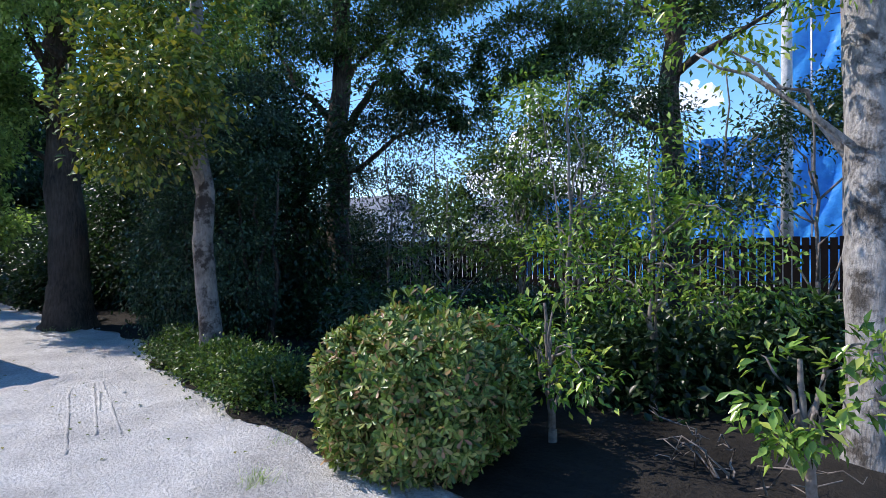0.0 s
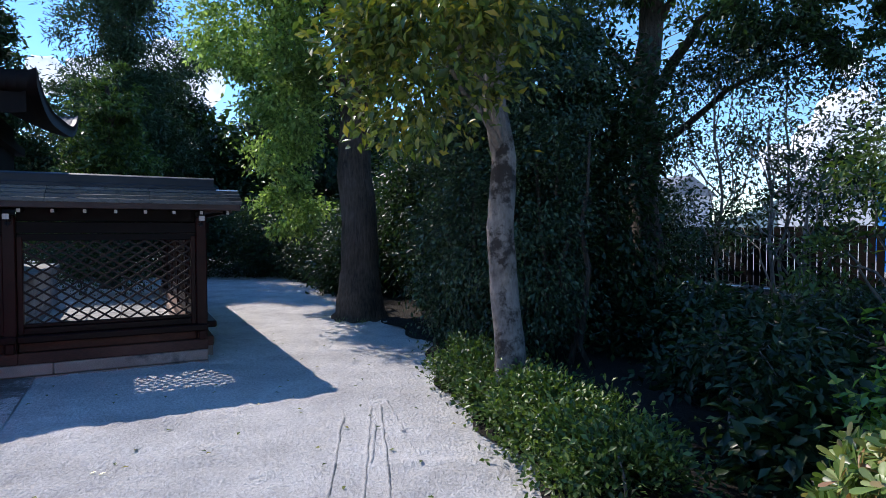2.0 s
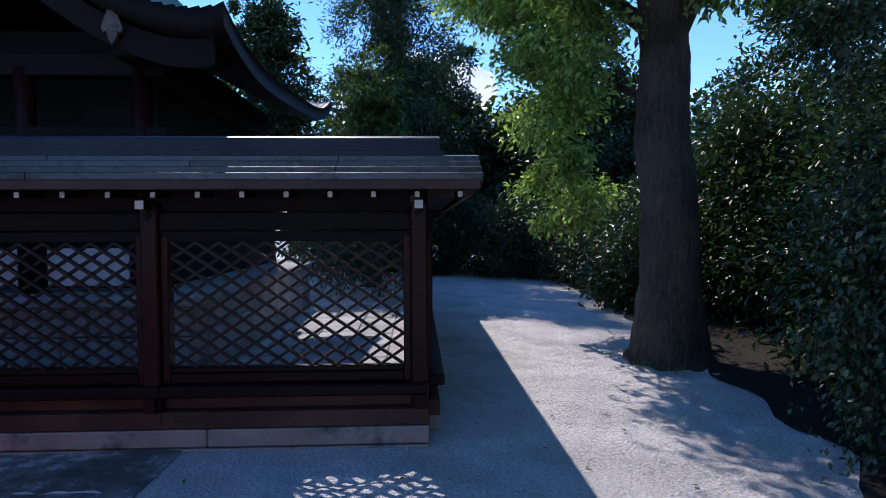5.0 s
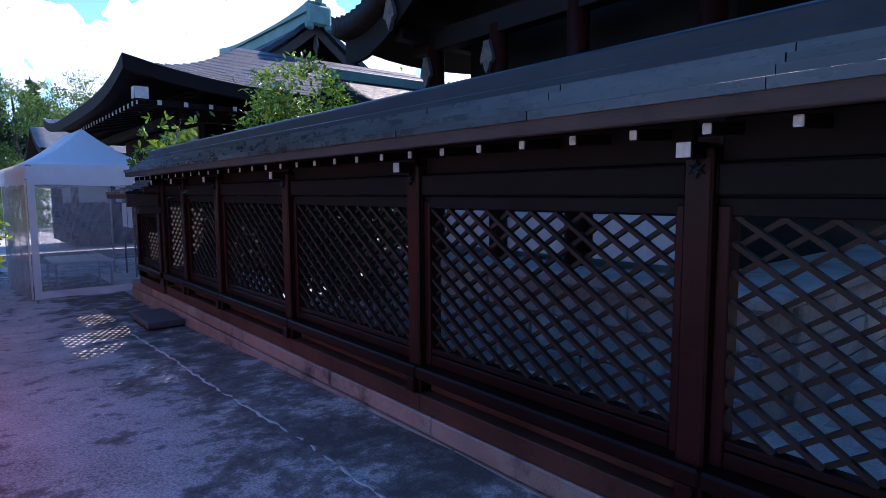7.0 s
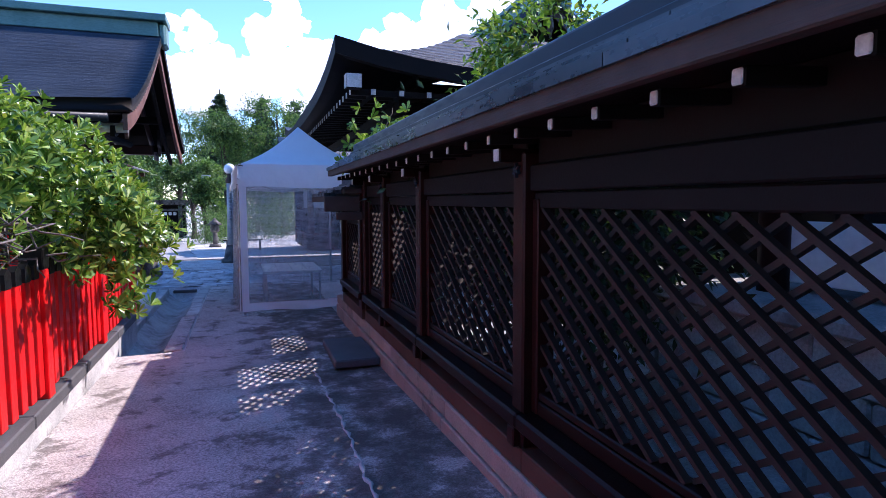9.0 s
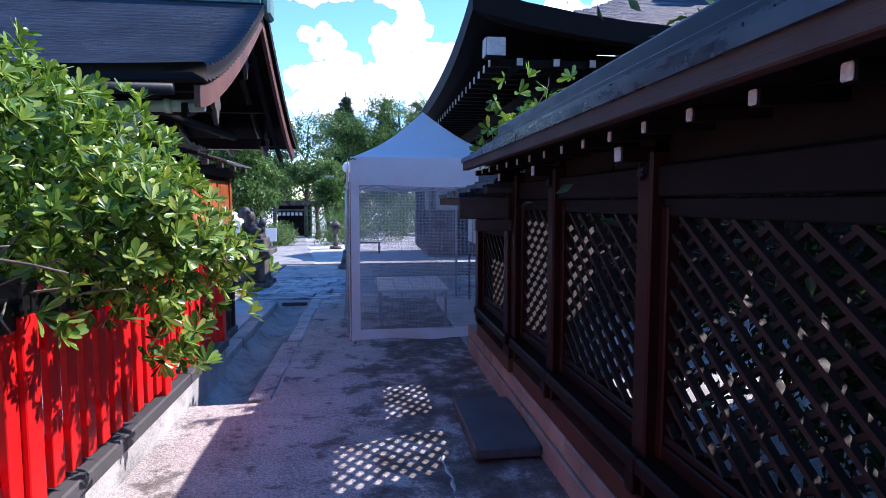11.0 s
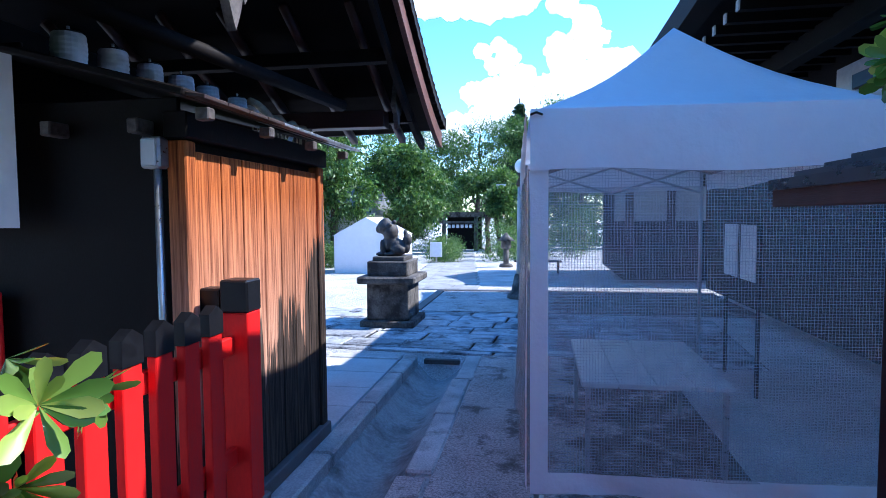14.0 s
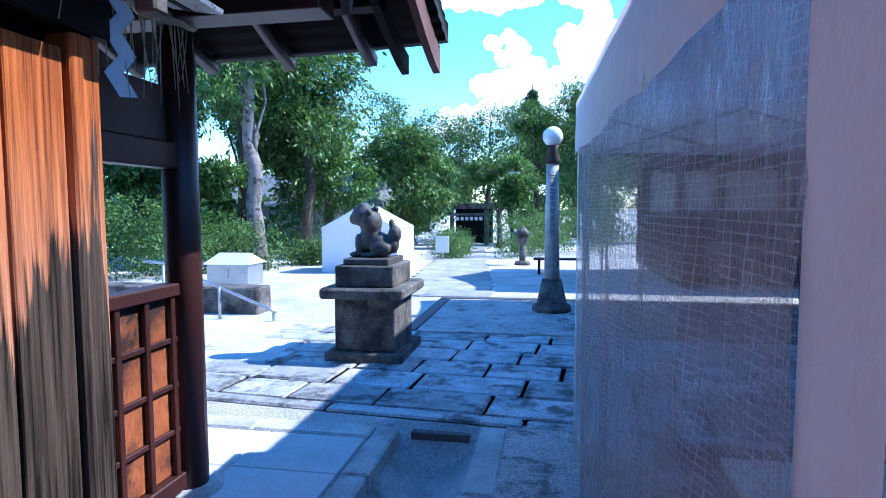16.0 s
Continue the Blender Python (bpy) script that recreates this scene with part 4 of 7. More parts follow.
def hip_skirt(x0, x1, y0, y1, ze, a0, a1, b0, b1, zt, thick, lift, parent):
    """Curved skirt roof between the eave rectangle and an inner rectangle, with upturned corners."""
    n = 20
    ws = sorted([k / 14 for k in range(14)] + [(k + 1) / 14 - 0.004 for k in range(14)])
    m = len(ws)
    corners = [((x0, y0), (x1, y0), (a0, b0), (a1, b0)), ((x1, y0), (x1, y1), (a1, b0), (a1, b1)), ((x1, y1), (x0, y1), (a1, b1), (a0, b1)), ((x0, y1), (x0, y0), (a0, b1), (a0, b0))]
    vs, fs = [], []
    for (p, q, r, s) in corners:
        o = len(vs)
        for layer in (0, thick):
            for j in range(m):
                w = ws[j]
                for i_ in range(n):
                    u = i_ / (n - 1)
                    ex, ey = p[0] + (q[0] - p[0]) * u, p[1] + (q[1] - p[1]) * u
                    ix, iy = r[0] + (s[0] - r[0]) * u, r[1] + (s[1] - r[1]) * u
                    z = ze + (zt - ze) * w ** 1.35 + lift * abs(2 * u - 1) ** 4 * (1 - w) ** 2 + (0.022 if j % 2 == 0 else 0)
                    vs.append((ex + (ix - ex) * w, ey + (iy - ey) * w, z - layer))
        g = n * m
        for j in range(m - 1):
            for i_ in range(n - 1):
                a = o + j * n + i_
                fs.append((a, a + 1, a + n + 1, a + n))
                fs.append((a + g, a + g + n, a + g + n + 1, a + g + 1))
        for i_ in range(n - 1):
            a = o + i_
            fs.append((a, a + g, a + g + 1, a + 1))
    ob = under(obj("skirt_roof", vs, fs, M_BARK_ROOF), parent)
    bm = bmesh.new()
    bm.from_mesh(ob.data)
    bmesh.ops.remove_doubles(bm, verts=bm.verts, dist=0.001)
    bm.normal_update()
    # near-black underside and eave edge put the deep shade below the roof into colour
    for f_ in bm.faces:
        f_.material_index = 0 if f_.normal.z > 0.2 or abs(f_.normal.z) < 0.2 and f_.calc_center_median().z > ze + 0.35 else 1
    bm.to_mesh(ob.data)
    bm.free()
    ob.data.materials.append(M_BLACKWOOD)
    return ob


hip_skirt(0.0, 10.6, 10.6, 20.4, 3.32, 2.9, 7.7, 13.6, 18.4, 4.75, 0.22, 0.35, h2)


GX = 4.92


def gable_slope(u):
    """Height of the upper roof at u half widths from its ridge: steep at the ridge, flat at the eave."""
    return 4.12 + 1.66 * (1 - abs(u)) ** 1.55


def gable_roof_y(parent, y0, y1, half, thick, m):
    us, ys = np.linspace(-1, 1, 41), np.linspace(y0, y1, 13)
    vs, fs = [], []
    for layer in (0, thick):
        for y_ in ys:
            e_ = abs(2 * (y_ - y0) / (y1 - y0) - 1) ** 4
            for k, u in enumerate(us):
                vs.append((GX + half * u, y_, gable_slope(u) + 0.10 * e_ + (0.02 if k % 2 else 0.0) - layer))
    g, n = 41 * 13, 41
    for j in range(12):
        for k in range(40):
            a = j * n + k
            fs += [(a, a + 1, a + n + 1, a + n), (a + g, a + g + n, a + g + n + 1, a + g + 1)]
    for j in (0, 12):
        fs += [(j * n + k, j * n + k + 1, j * n + k + 1 + g, j * n + k + g) for k in range(40)]
    for k in (0, 40):
        fs += [(j * n + k, (j + 1) * n + k, (j + 1) * n + k + g, j * n + k + g) for j in range(12)]
    return under(obj("upper_roof", vs, fs, m), parent)


def gable_board(parent, y, inset, deep, m):
    vs, fs = [], []
    for k, u in enumerate(np.linspace(-0.96, 0.96, 41)):
        z = gable_slope(u) - inset
        d = deep * (1.0 - 0.35 * abs(u))
        for dy, dz in ((0, 0), (0.06, 0), (0.06, -d), (0, -d)):
            vs.append((GX + 2.95 * u, y + dy, z + dz))
        if k:
            b, a = 4 * k, 4 * (k - 1)
            fs += [(a + q, a + (q + 1) % 4, b + (q + 1) % 4, b + q) for q in range(4)]
    fs += [(0, 1, 2, 3), (160, 163, 162, 161)]
    return under(obj("bargeboard", vs, fs, m), parent)


gable_roof_y(h2, 13.8, 19.6, 2.95, 0.13, M_BARK_ROOF)
gable_board(h2, 13.86, 0.11, 0.26, M_EDGE)
gable_board(h2, 14.02, 0.20, 0.20, M_BLACKWOOD)


def curved_ridge(name, wide, z0, z1, parent, label=""):
    """Ridge beam that lifts towards both ends."""
    vs, fs = [], []
    for k in range(15):
        y_ = 13.72 + 6.0 * k / 14
        e_ = 0.16 * abs(2 * k / 14 - 1) ** 3
        vs += [(GX - wide, y_, z0), (GX + wide, y_, z0), (GX + wide, y_, z1 + e_), (GX - wide, y_, z1 + e_)]
        if k:
            b, a = 4 * k, 4 * (k - 1)
            fs += [(a + q, a + (q + 1) % 4, b + (q + 1) % 4, b + q) for q in range(4)]
    fs += [(0, 1, 2, 3), (56, 59, 58, 57)]
    return under(obj(name, vs, fs, M_VERDIGRIS), parent, label)


curved_ridge("ridge", 0.17, 5.62, 5.90, h2, "green copper ridge")
curved_ridge("ridge_cap", 0.24, 5.905, 5.97, h2)
e = boxpart("ridge_ornament", (GX - 0.32, GX + 0.32, 13.60, 13.71, 5.55, 6.05), M_VERDIGRIS, h2, "green copper ridge-end ornament", bevel=0.06)
for sx in (-0.26, 0.26):
    boxpart("ornament_scroll", (GX + sx - 0.12, GX + sx + 0.12, 13.61, 13.70, 5.45, 5.66), M_VERDIGRIS, e, bevel=0.05)
boxpart("ornament_horn", (GX - 0.10, GX + 0.10, 13.61, 13.70, 6.05, 6.22), M_VERDIGRIS, e, bevel=0.04)
bm = bmesh.new()
tri = [bm.verts.new((GX + x_, y_, z_)) for y_ in (14.3, 14.4) for x_, z_ in ((-2.2, 4.05), (2.2, 4.05), (0, 5.5))]
for q in ((0, 1, 2), (5, 4, 3), (0, 3, 4, 1), (1, 4, 5, 2), (2, 5, 3, 0)):
    bm.faces.new([tri[w] for w in q])
part("gable_wall", bm, M_BLACKWOOD, h2)
pendant(GX, 13.84, 5.35, 0.45, h2)
boxpart("body", (1.7, 9.0, 12.3, 18.9, 0.2, 3.5), M_BLACKWOOD, h2)
boxpart("white_wall", (1.66, 1.695, 12.6, 14.4, 2.3, 2.9), M_PLASTER, h2, "whitish plaster wall panel")
boxpart("eave_beam", (1.0, 1.15, 11.2, 19.8, 2.85, 3.02), M_BLACKWOOD, h2)
boxpart("eave_beam", (1.0, 9.8, 11.5, 11.65, 2.85, 3.02), M_BLACKWOOD, h2)
for y in np.arange(10.95, 20.2, 0.3):
    rf = boxpart("rafter", (0.25, 1.9, y - 0.035, y + 0.035, 3.0, 3.08), M_BLACKWOOD, h2, bevel=0.0)
    boxpart("rafter_tip", (0.238, 0.2495, y - 0.032, y + 0.032, 3.003, 3.077), M_WHITE, rf, "white painted rafter end", bevel=0.0)
for x in np.arange(0.55, 9.8, 0.4):
    rf = boxpart("rafter", (x - 0.035, x + 0.035, 10.86, 12.3, 3.0, 3.08), M_BLACKWOOD, h2, bevel=0.0)
    boxpart("rafter_tip", (x - 0.032, x + 0.032, 10.848, 10.8595, 3.003, 3.077), M_WHITE, rf, "white painted rafter end", bevel=0.0)
cb = boxpart("corner_beam", (0.16, 0.36, 10.7, 10.86, 3.05, 3.25), M_BLACKWOOD, h2)
boxpart("corner_tip", (0.15, 0.159, 10.7, 10.86, 3.06, 3.24), M_WHITE, cb, "white painted corner beam end")
boxpart("corner_tip", (0.16, 0.36, 10.69, 10.699, 3.06, 3.24), M_WHITE, cb, "white painted corner beam end")
boxpart("lower_roof", (0.9, 9.2, 11.3, 12.5, 2.35, 2.45), M_RIDGE, h2)

# ---- office building by the red fence ----
h4 = thing("shrine_office", (-4.5, 11.5, 0.0), "dark timber shrine office with a bark gable roof", "building")
curved_roof("roof", -9.5, -2.12, 11.40, 2.55, 2.42, 3.72, 0.11, h4, M_BARK_ROOF, lift=0.05, power=1.25, under_m=M_BLACKWOOD)
barge(-2.2, 11.40, 2.50, 2.30, 3.60, 0.15, 0.04, h4, M_RUST, lift=0.05, power=1.25)
barge(-2.34, 11.40, 2.32, 2.22, 3.44, 0.10, 0.04, h4, M_BLACKWOOD, lift=0.04, power=1.25, name="inner_bargeboard")
boxpart("ridge", (-9.5, -2.15, 11.27, 11.63, 3.66, 3.84), M_VERDIGRIS, h4, "green copper ridge")
boxpart("ridge_cap", (-9.5, -2.05, 11.2, 11.7, 3.844, 3.93), M_VERDIGRIS, h4)
e = boxpart("ridge_ornament", (-2.16, -2.06, 11.3, 11.6, 3.55, 3.84), M_VERDIGRIS, h4, bevel=0.03)
for y, z, h in ((10.28, 2.66, 0.40), (11.66, 3.36, 0.42), (13.0, 2.66, 0.40)):
    pendant(-2.40, y, z, h, h4)
boxpart("rear_wall", (-9.0, -3.80, 10.32, 11.84, 0.05, 2.5), M_BLACKWOOD, h4)
for y in (9.2, 9.9, 10.6, 11.2, 11.8, 12.5, 13.2):
    s = 1 - abs(y - 11.40) / 2.55
    z = 2.42 + 1.30 * s ** 1.45 - 0.2
    boxpart("purlin", (-9.2, -2.3, y - 0.05, y + 0.05, z - 0.1, z), M_BLACKWOOD, h4, bevel=0.004)
for x in (-2.55, -3.05, -3.55, -4.05, -4.55, -5.05):
    pts = [(x, y, 2.42 + 1.30 * (1 - (y - 11.40) / 2.55) ** 1.25 - 0.165) for y in np.linspace(12.2, 13.86, 8)]
    tubepart("rafter", pts, 0.042, M_REDWOOD, h4, 4)
boxpart("eave_beam", (-9.0, -2.5, 12.95, 13.12, 2.28, 2.42), M_REDWOOD, h4)
tubepart("cross_beam", [(-3.3, 10.2, 2.50), (-2.75, 12.6, 2.40)], 0.05, M_BLACKWOOD, h4, 8)
# plank closet that juts out beside the passage
cl = thing("plank_closet", (-2.95, 11.07, 0.0), "weathered cedar plank closet on the office wall", "closet")
edges = [10.38, 10.585, 10.78, 11.005, 11.20, 11.385, 11.58, 11.74]
for a, b in zip(edges, edges[1:]):
    boxpart("plank", (-2.665, -2.64, a + 0.0045, b - 0.0045, 0.12, 1.80), M_PLANK, cl, bevel=0.003)
boxpart("corner_post", (-2.72, -2.632, 10.30, 10.376, 0.1, 1.84), M_PLANK, cl)
boxpart("corner_post", (-2.72, -2.622, 11.742, 11.83, 0.1, 1.84), M_PLANK, cl)
boxpart("top_beam", (-2.72, -2.61, 10.28, 11.86, 1.845, 1.955), M_BLACKWOOD, cl)
boxpart("foot_beam", (-2.72, -2.60, 10.3, 11.84, 0.03, 0.115), M_COPING, cl)
boxpart("side_wall", (-3.79, -2.67, 10.315, 10.34, 0.1, 2.02), M_BLACKWOOD, cl, "near-black board wall")
boxpart("inner_wall", (-3.30, -2.69, 10.36, 11.8, 0.1, 1.95), M_BLACKWOOD, cl)
boxpart("shelf_roof", (-3.80, -2.50, 10.12, 12.1, 2.145, 2.175), M_BLACKWOOD, cl, turn=Matrix.Rotation(radians(14.5), 4, 'Y'))
for k in range(11):
    y = 10.14 + k * 0.178
    boxpart("roof_tile", (-2.60, -2.44, y, y + 0.172, 1.985, 2.0), M_METAL if k > 3 else M_EDGE, cl, "thin metal eave strip", bevel=0.002, turn=Matrix.Rotation(radians(10), 4, 'Y'))
for y in (10.22, 10.75, 11.3, 11.85):
    boxpart("beam_end", (-2.52, -2.46, y - 0.025, y + 0.025, 1.90, 1.95), M_CARVED, cl)
for x in (-2.8, -3.2):
    boxpart("beam_end", (x - 0.025, x + 0.025, 10.20, 10.31, 1.86, 1.92), M_CARVED, cl)
# paper lanterns stored on the shelf roof
for k in range(7):
    y = 10.62 + k * 0.30 + (0.1 if k > 4 else 0)
    lx, lz, lr = -3.44, 2.262, 0.078 - 0.004 * (k % 3)
    e = thing("paper_lantern", (lx, y, lz), "greyish white ribbed paper lantern standing on the shelf roof", "lantern", "paper lanterns")
    bm = bmesh.new()
    rows = []
    for q in range(13):
        r = lr * (0.93 + 0.07 * math.sin(math.pi * q / 12)) + (0.003 if q % 2 else 0)
        rows.append([bm.verts.new((lx + r * math.cos(w), y + r * math.sin(w), lz + 0.145 * q / 12)) for w in np.linspace(0, 2 * math.pi, 18, endpoint=False)])
    for q in range(12):
        for s_ in range(18):
            bm.faces.new((rows[q][s_], rows[q][(s_ + 1) % 18], rows[q + 1][(s_ + 1) % 18], rows[q + 1][s_]))
    bm.faces.new(rows[-1])
    bm.faces.new(rows[0][::-1])
    part("paper_body", bm, M_LANTERN, e)
    tubepart("rim", [(lx, y, lz + 0.145), (lx, y, lz + 0.155)], lr * 0.8, M_BLACK, e, 14)
    tubepart("hook", [(lx, y, lz + 0.155), (lx, y, lz + 0.185)], 0.008, M_METAL, e, 6)
# switch box with conduit on the dark wall
e = thing("switch_box", (-2.76, 10.28, 1.8), "grey metal switch box with a conduit on the dark wall", "switch box")
boxpart("box", (-2.80, -2.71, 10.24, 10.31, 1.72, 1.85), M_METAL, e, bevel=0.01)
boxpart("lid", (-2.79, -2.72, 10.232, 10.24, 1.73, 1.84), M_PVC, e)
tubepart("conduit", [(-2.755, 10.29, 0.05), (-2.755, 10.29, 1.72)], 0.016, M_METAL, e, 8)
# rain pipe with hopper
e = thing("rain_pipe", (-2.68, 9.17, 0.0), "pale grey rain pipe with a hopper and spout", "pipe")
tubepart("downpipe", [(-2.68, 9.17, 0.0), (-2.68, 9.17, 2.02)], 0.055, M_PVC, e, 16)
tubepart("hopper", [(-2.68, 9.17, 2.0), (-2.68, 9.17, 2.08), (-2.68, 9.17, 2.12), (-2.68, 9.17, 2.26)], [0.058, 0.075, 0.115, 0.12], M_PVC, e, 16)
tubepart("spout", [(-2.66, 9.17, 2.24), (-2.45, 9.16, 2.245), (-2.2, 9.14, 2.25)], 0.045, M_PVC, e, 12)
tubepart("collar", [(-2.47, 9.16, 2.245), (-2.42, 9.16, 2.245)], 0.053, M_PVC, e, 12)
tubepart("gutter", [(-9.0, 8.80, 2.28), (-2.3, 8.80, 2.30)], 0.04, M_RIDGE, e, 10)
tubepart("pipe_bracket", [(-2.6, 9.3, 2.1), (-2.52, 9.28, 2.02), (-2.5, 9.25, 1.98), (-2.56, 9.22, 1.95)], 0.014, M_EDGE, e, 8, "rusty hooked bracket")
# white curtain in the office front
e = thing("hanging_curtain", (-3.75, 10.2, 1.5), "white cloth curtain hanging in the office front", "curtain")
v, f = sheet_grid(np.linspace(-4.32, -3.33, 30), np.linspace(0, 1, 8), lambda x, y: 0 * x)
v = np.stack([v[:, 0], 10.18 + 0.015 * np.sin(v[:, 0] * 28), 2.22 - 0.74 * v[:, 1]], 1)
under(raw_mesh("cloth", v, f, M_PAPER, True), e)
tubepart("rod", [(-4.4, 10.19, 2.23), (-3.28, 10.19, 2.23)], 0.012, M_WOOD, e, 6)
boxpart("red_panel", (-4.3, -3.5, 10.24, 10.26, 0.3, 1.2), M_RED, e, "red cloth below")
# porch
po = thing("office_porch", (-3.3, 12.6, 0.05), "open porch of the office with a low lattice panel", "porch")
tubepart("porch_post", [(-3.3, 13.12, 0.06), (-3.3, 13.12, 2.35)], 0.085, M_REDWOOD, po, 14)
tubepart("post_stone", [(-3.3, 13.12, -0.02), (-3.3, 13.12, 0.06)], 0.15, M_GRANITE, po, 14)
boxpart("floor", (-4.6, -3.2, 11.85, 13.2, 0.0, 0.05), M_GRANITE, po)
tubepart("porch_post", [(-5.6, 13.12, 0.0), (-5.6, 13.12, 2.35)], 0.085, M_REDWOOD, po, 14)
boxpart("panel_board", (-3.325, -3.305, 11.85, 13.03, 0.16, 1.02), M_ORANGE, po, "worn orange-brown board")
boxpart("panel_rail", (-3.35, -3.26, 11.85, 13.03, 1.02, 1.08), M_REDWOOD, po)
boxpart("panel_foot", (-3.35, -3.26, 11.85, 13.03, 0.08, 0.16), M_REDWOOD, po)
for k in range(7):
    y = 11.9 + k * 0.18
    boxpart("panel_bar", (-3.30, -3.275, y, y + 0.03, 0.16, 1.02), M_REDWOOD, po, bevel=0.003)
for z in (0.36, 0.58, 0.80):
    boxpart("panel_crossbar", (-3.303, -3.282, 11.85, 13.03, z, z + 0.025), M_REDWOOD, po, bevel=0.003)
boxpart("lintel", (-3.36, -3.26, 11.85, 13.1, 1.62, 1.74), M_REDWOOD, po)
boxpart("hanging_board", (-3.31, -3.29, 12.1, 13.02, 1.742, 2.0), M_REDWOOD, po, "brown hanging board")
rope = thing("straw_rope", (-3.22, 12.6, 2.28), "sacred straw rope with white folded paper strips", "rope")
tubepart("rope", bend((-3.22, 12.0, 2.34), (-3.22, 13.14, 2.30), 10, 0.1, 4, -0.05), 0.028, M_STRAW, rope, 8)
r9 = np.random.default_rng(5)
for k in range(46):
    y = 12.02 + k * 0.0245
    L = r9.uniform(0.2, 0.42)
    under(obj("straw", *tube([(-3.22, y, 2.28), (-3.215 + r9.uniform(-.03, .03), y + r9.uniform(-.04, .04), 2.28 - L)], [0.004, 0.002], 4), M_STRAW), rope)
zz, vs, fs = 2.27, [], []
for k in range(6):
    o = 0.04 if k % 2 else -0.04
    vs += [(-3.2, 12.62 + o - 0.05, zz), (-3.2, 12.62 + o + 0.05, zz + 0.015), (-3.196, 12.62 + o - 0.05, zz), (-3.196, 12.62 + o + 0.05, zz + 0.015)]
    if k:
        a = 4 * (k - 1)
        fs += [(a, a + 1, a + 5, a + 4), (a + 2, a + 6, a + 7, a + 3)]
    zz -= 0.08
under(obj("paper_strip", vs, fs, M_PAPER), rope, "zigzag folded white paper")


# ---- red picket fence ----
def picket(parent, y, w, top, x=-2.47):
    b = boxpart("picket", (x, x + 0.035, y - w / 2, y + w / 2, 0.30, top), M_RED, parent, bevel=0.004)
    vs = []
    for dx in (-0.004, 0.039):
        vs += [(x + dx, y - w / 2 - 0.003, top), (x + dx, y + w / 2 + 0.003, top), (x + dx, y + w / 2 + 0.003, top + 0.085), (x + dx, y, top + 0.115), (x + dx, y - w / 2 - 0.003, top + 0.085)]
    under(obj("picket_cap", vs, [(0, 1, 2, 3, 4), (9, 8, 7, 6, 5), (0, 5, 6, 1), (1, 6, 7, 2), (2, 7, 8, 3), (3, 8, 9, 4), (4, 9, 5, 0)], M_BLACK), b, "black painted pointed cap")


rfence = thing("red_fence", (-2.45, 7.0, 0.1), "vermilion picket fence with black caps on a dark stone kerb", "fence")
for z in (0.45, 0.93):
    boxpart("rail", (-2.505, -2.473, 2.0, 10.42, z, z + 0.08), M_RED, rfence)
for k in range(52):
    y = 2.1 + k * 0.158
    if abs((y - 10.42 + 20 * 1.58) % 1.58) < 0.08 or y > 10.33:
        continue
    picket(rfence, y, 0.092, 1.06)
for k in range(6):
    y = 10.42 - k * 1.58
    p = boxpart("post", (-2.53, -2.41, y - 0.058, y + 0.058, 0.26, 1.11), M_RED, rfence, bevel=0.005)
    boxpart("post_cap", (-2.535, -2.405, y - 0.063, y + 0.063, 1.11, 1.25), M_BLACK, p, "black painted post cap", bevel=0.008)
p = boxpart("post", (-2.65, -2.55, 10.39, 10.47, 0.26, 1.08), M_RED, rfence, bevel=0.005)
boxpart("post_cap", (-2.655, -2.545, 10.385, 10.475, 1.08, 1.21), M_BLACK, p, bevel=0.008)
kerb = thing("fence_kerb", (-2.47, 6.5, 0.0), "dark coping stones on a pale concrete kerb", "kerb", kind="structure")
for k in range(7):
    y = 2.0 + k * 1.22
    boxpart("coping_stone", (-2.575, -2.40, y, y + 1.21, 0.17, 0.262), M_COPING, kerb, bevel=0.01)
boxpart("kerb_wall", (-2.56, -2.425, 2.0, 10.5, -0.2, 0.168), M_GRANITE, kerb)

# ---- broad-leaved shrub behind the red fence ----
shrub = thing("evergreen_shrub", (-3.1, 7.4, 0.1), "glossy broad-leaved evergreen shrub spilling over the red fence", "shrub")
r5 = np.random.default_rng(11)
BL = np.array([(-2.95, 7.2, 1.75, 0.85, 1.25, 0.62), (-3.1, 6.4, 1.7, 0.8, 0.9, 0.55), (-2.7, 8.0, 1.62, 0.72, 0.75, 0.6), (-2.3, 8.05, 1.35, 0.55, 0.5, 0.42), (-3.3, 8.2, 1.8, 0.9, 0.8, 0.6), (-3.6, 7.2, 1.9, 0.9, 1.0, 0.6), (-2.2, 7.5, 1.42, 0.4, 0.5, 0.4)])
n = 3300
k = r5.choice(len(BL), n, p=BL[:, 3] / BL[:, 3].sum())
u = unit(r5.normal(size=(n, 3)) + np.array([0.15, 0, 0.25]))
cc = BL[k, :3] + u * BL[k, 3:] * (0.62 + 0.42 * r5.random((n, 1)))
keep = (cc[:, 0] < -1.78) & (cc[:, 2] > np.where((cc[:, 1] < 7.5) & (cc[:, 0] > -2.75), 1.22, 0.92))
rosettes("foliage", cc[keep], u[keep] * 0.8 + np.array([0.1, 0, 0.55]) + 0.3 * r5.normal(size=(keep.sum(), 3)), 12, 0.074, L_GLOSSY, shrub, 12, slim=0.30)
low = np.array([(-1.86, 8.25, 1.02), (-1.75, 8.4, 1.15), (-1.95, 8.1, 1.25), (-2.0, 7.8, 0.9), (-2.1, 7.5, 1.05), (-2.15, 7.0, 1.2), (-2.05, 7.9, 0.95), (-1.8, 8.2, 1.3), (-1.9, 8.5, 1.2), (-2.0, 8.4, 0.85), (-2.1, 7.9, 0.75), (-2.1, 8.2, 0.7), (-2.06, 8.9, 1.22), (-2.06, 8.86, 1.02)])
low = np.concatenate([low + r5.normal(size=low.shape) * 0.06 for _ in range(4)])
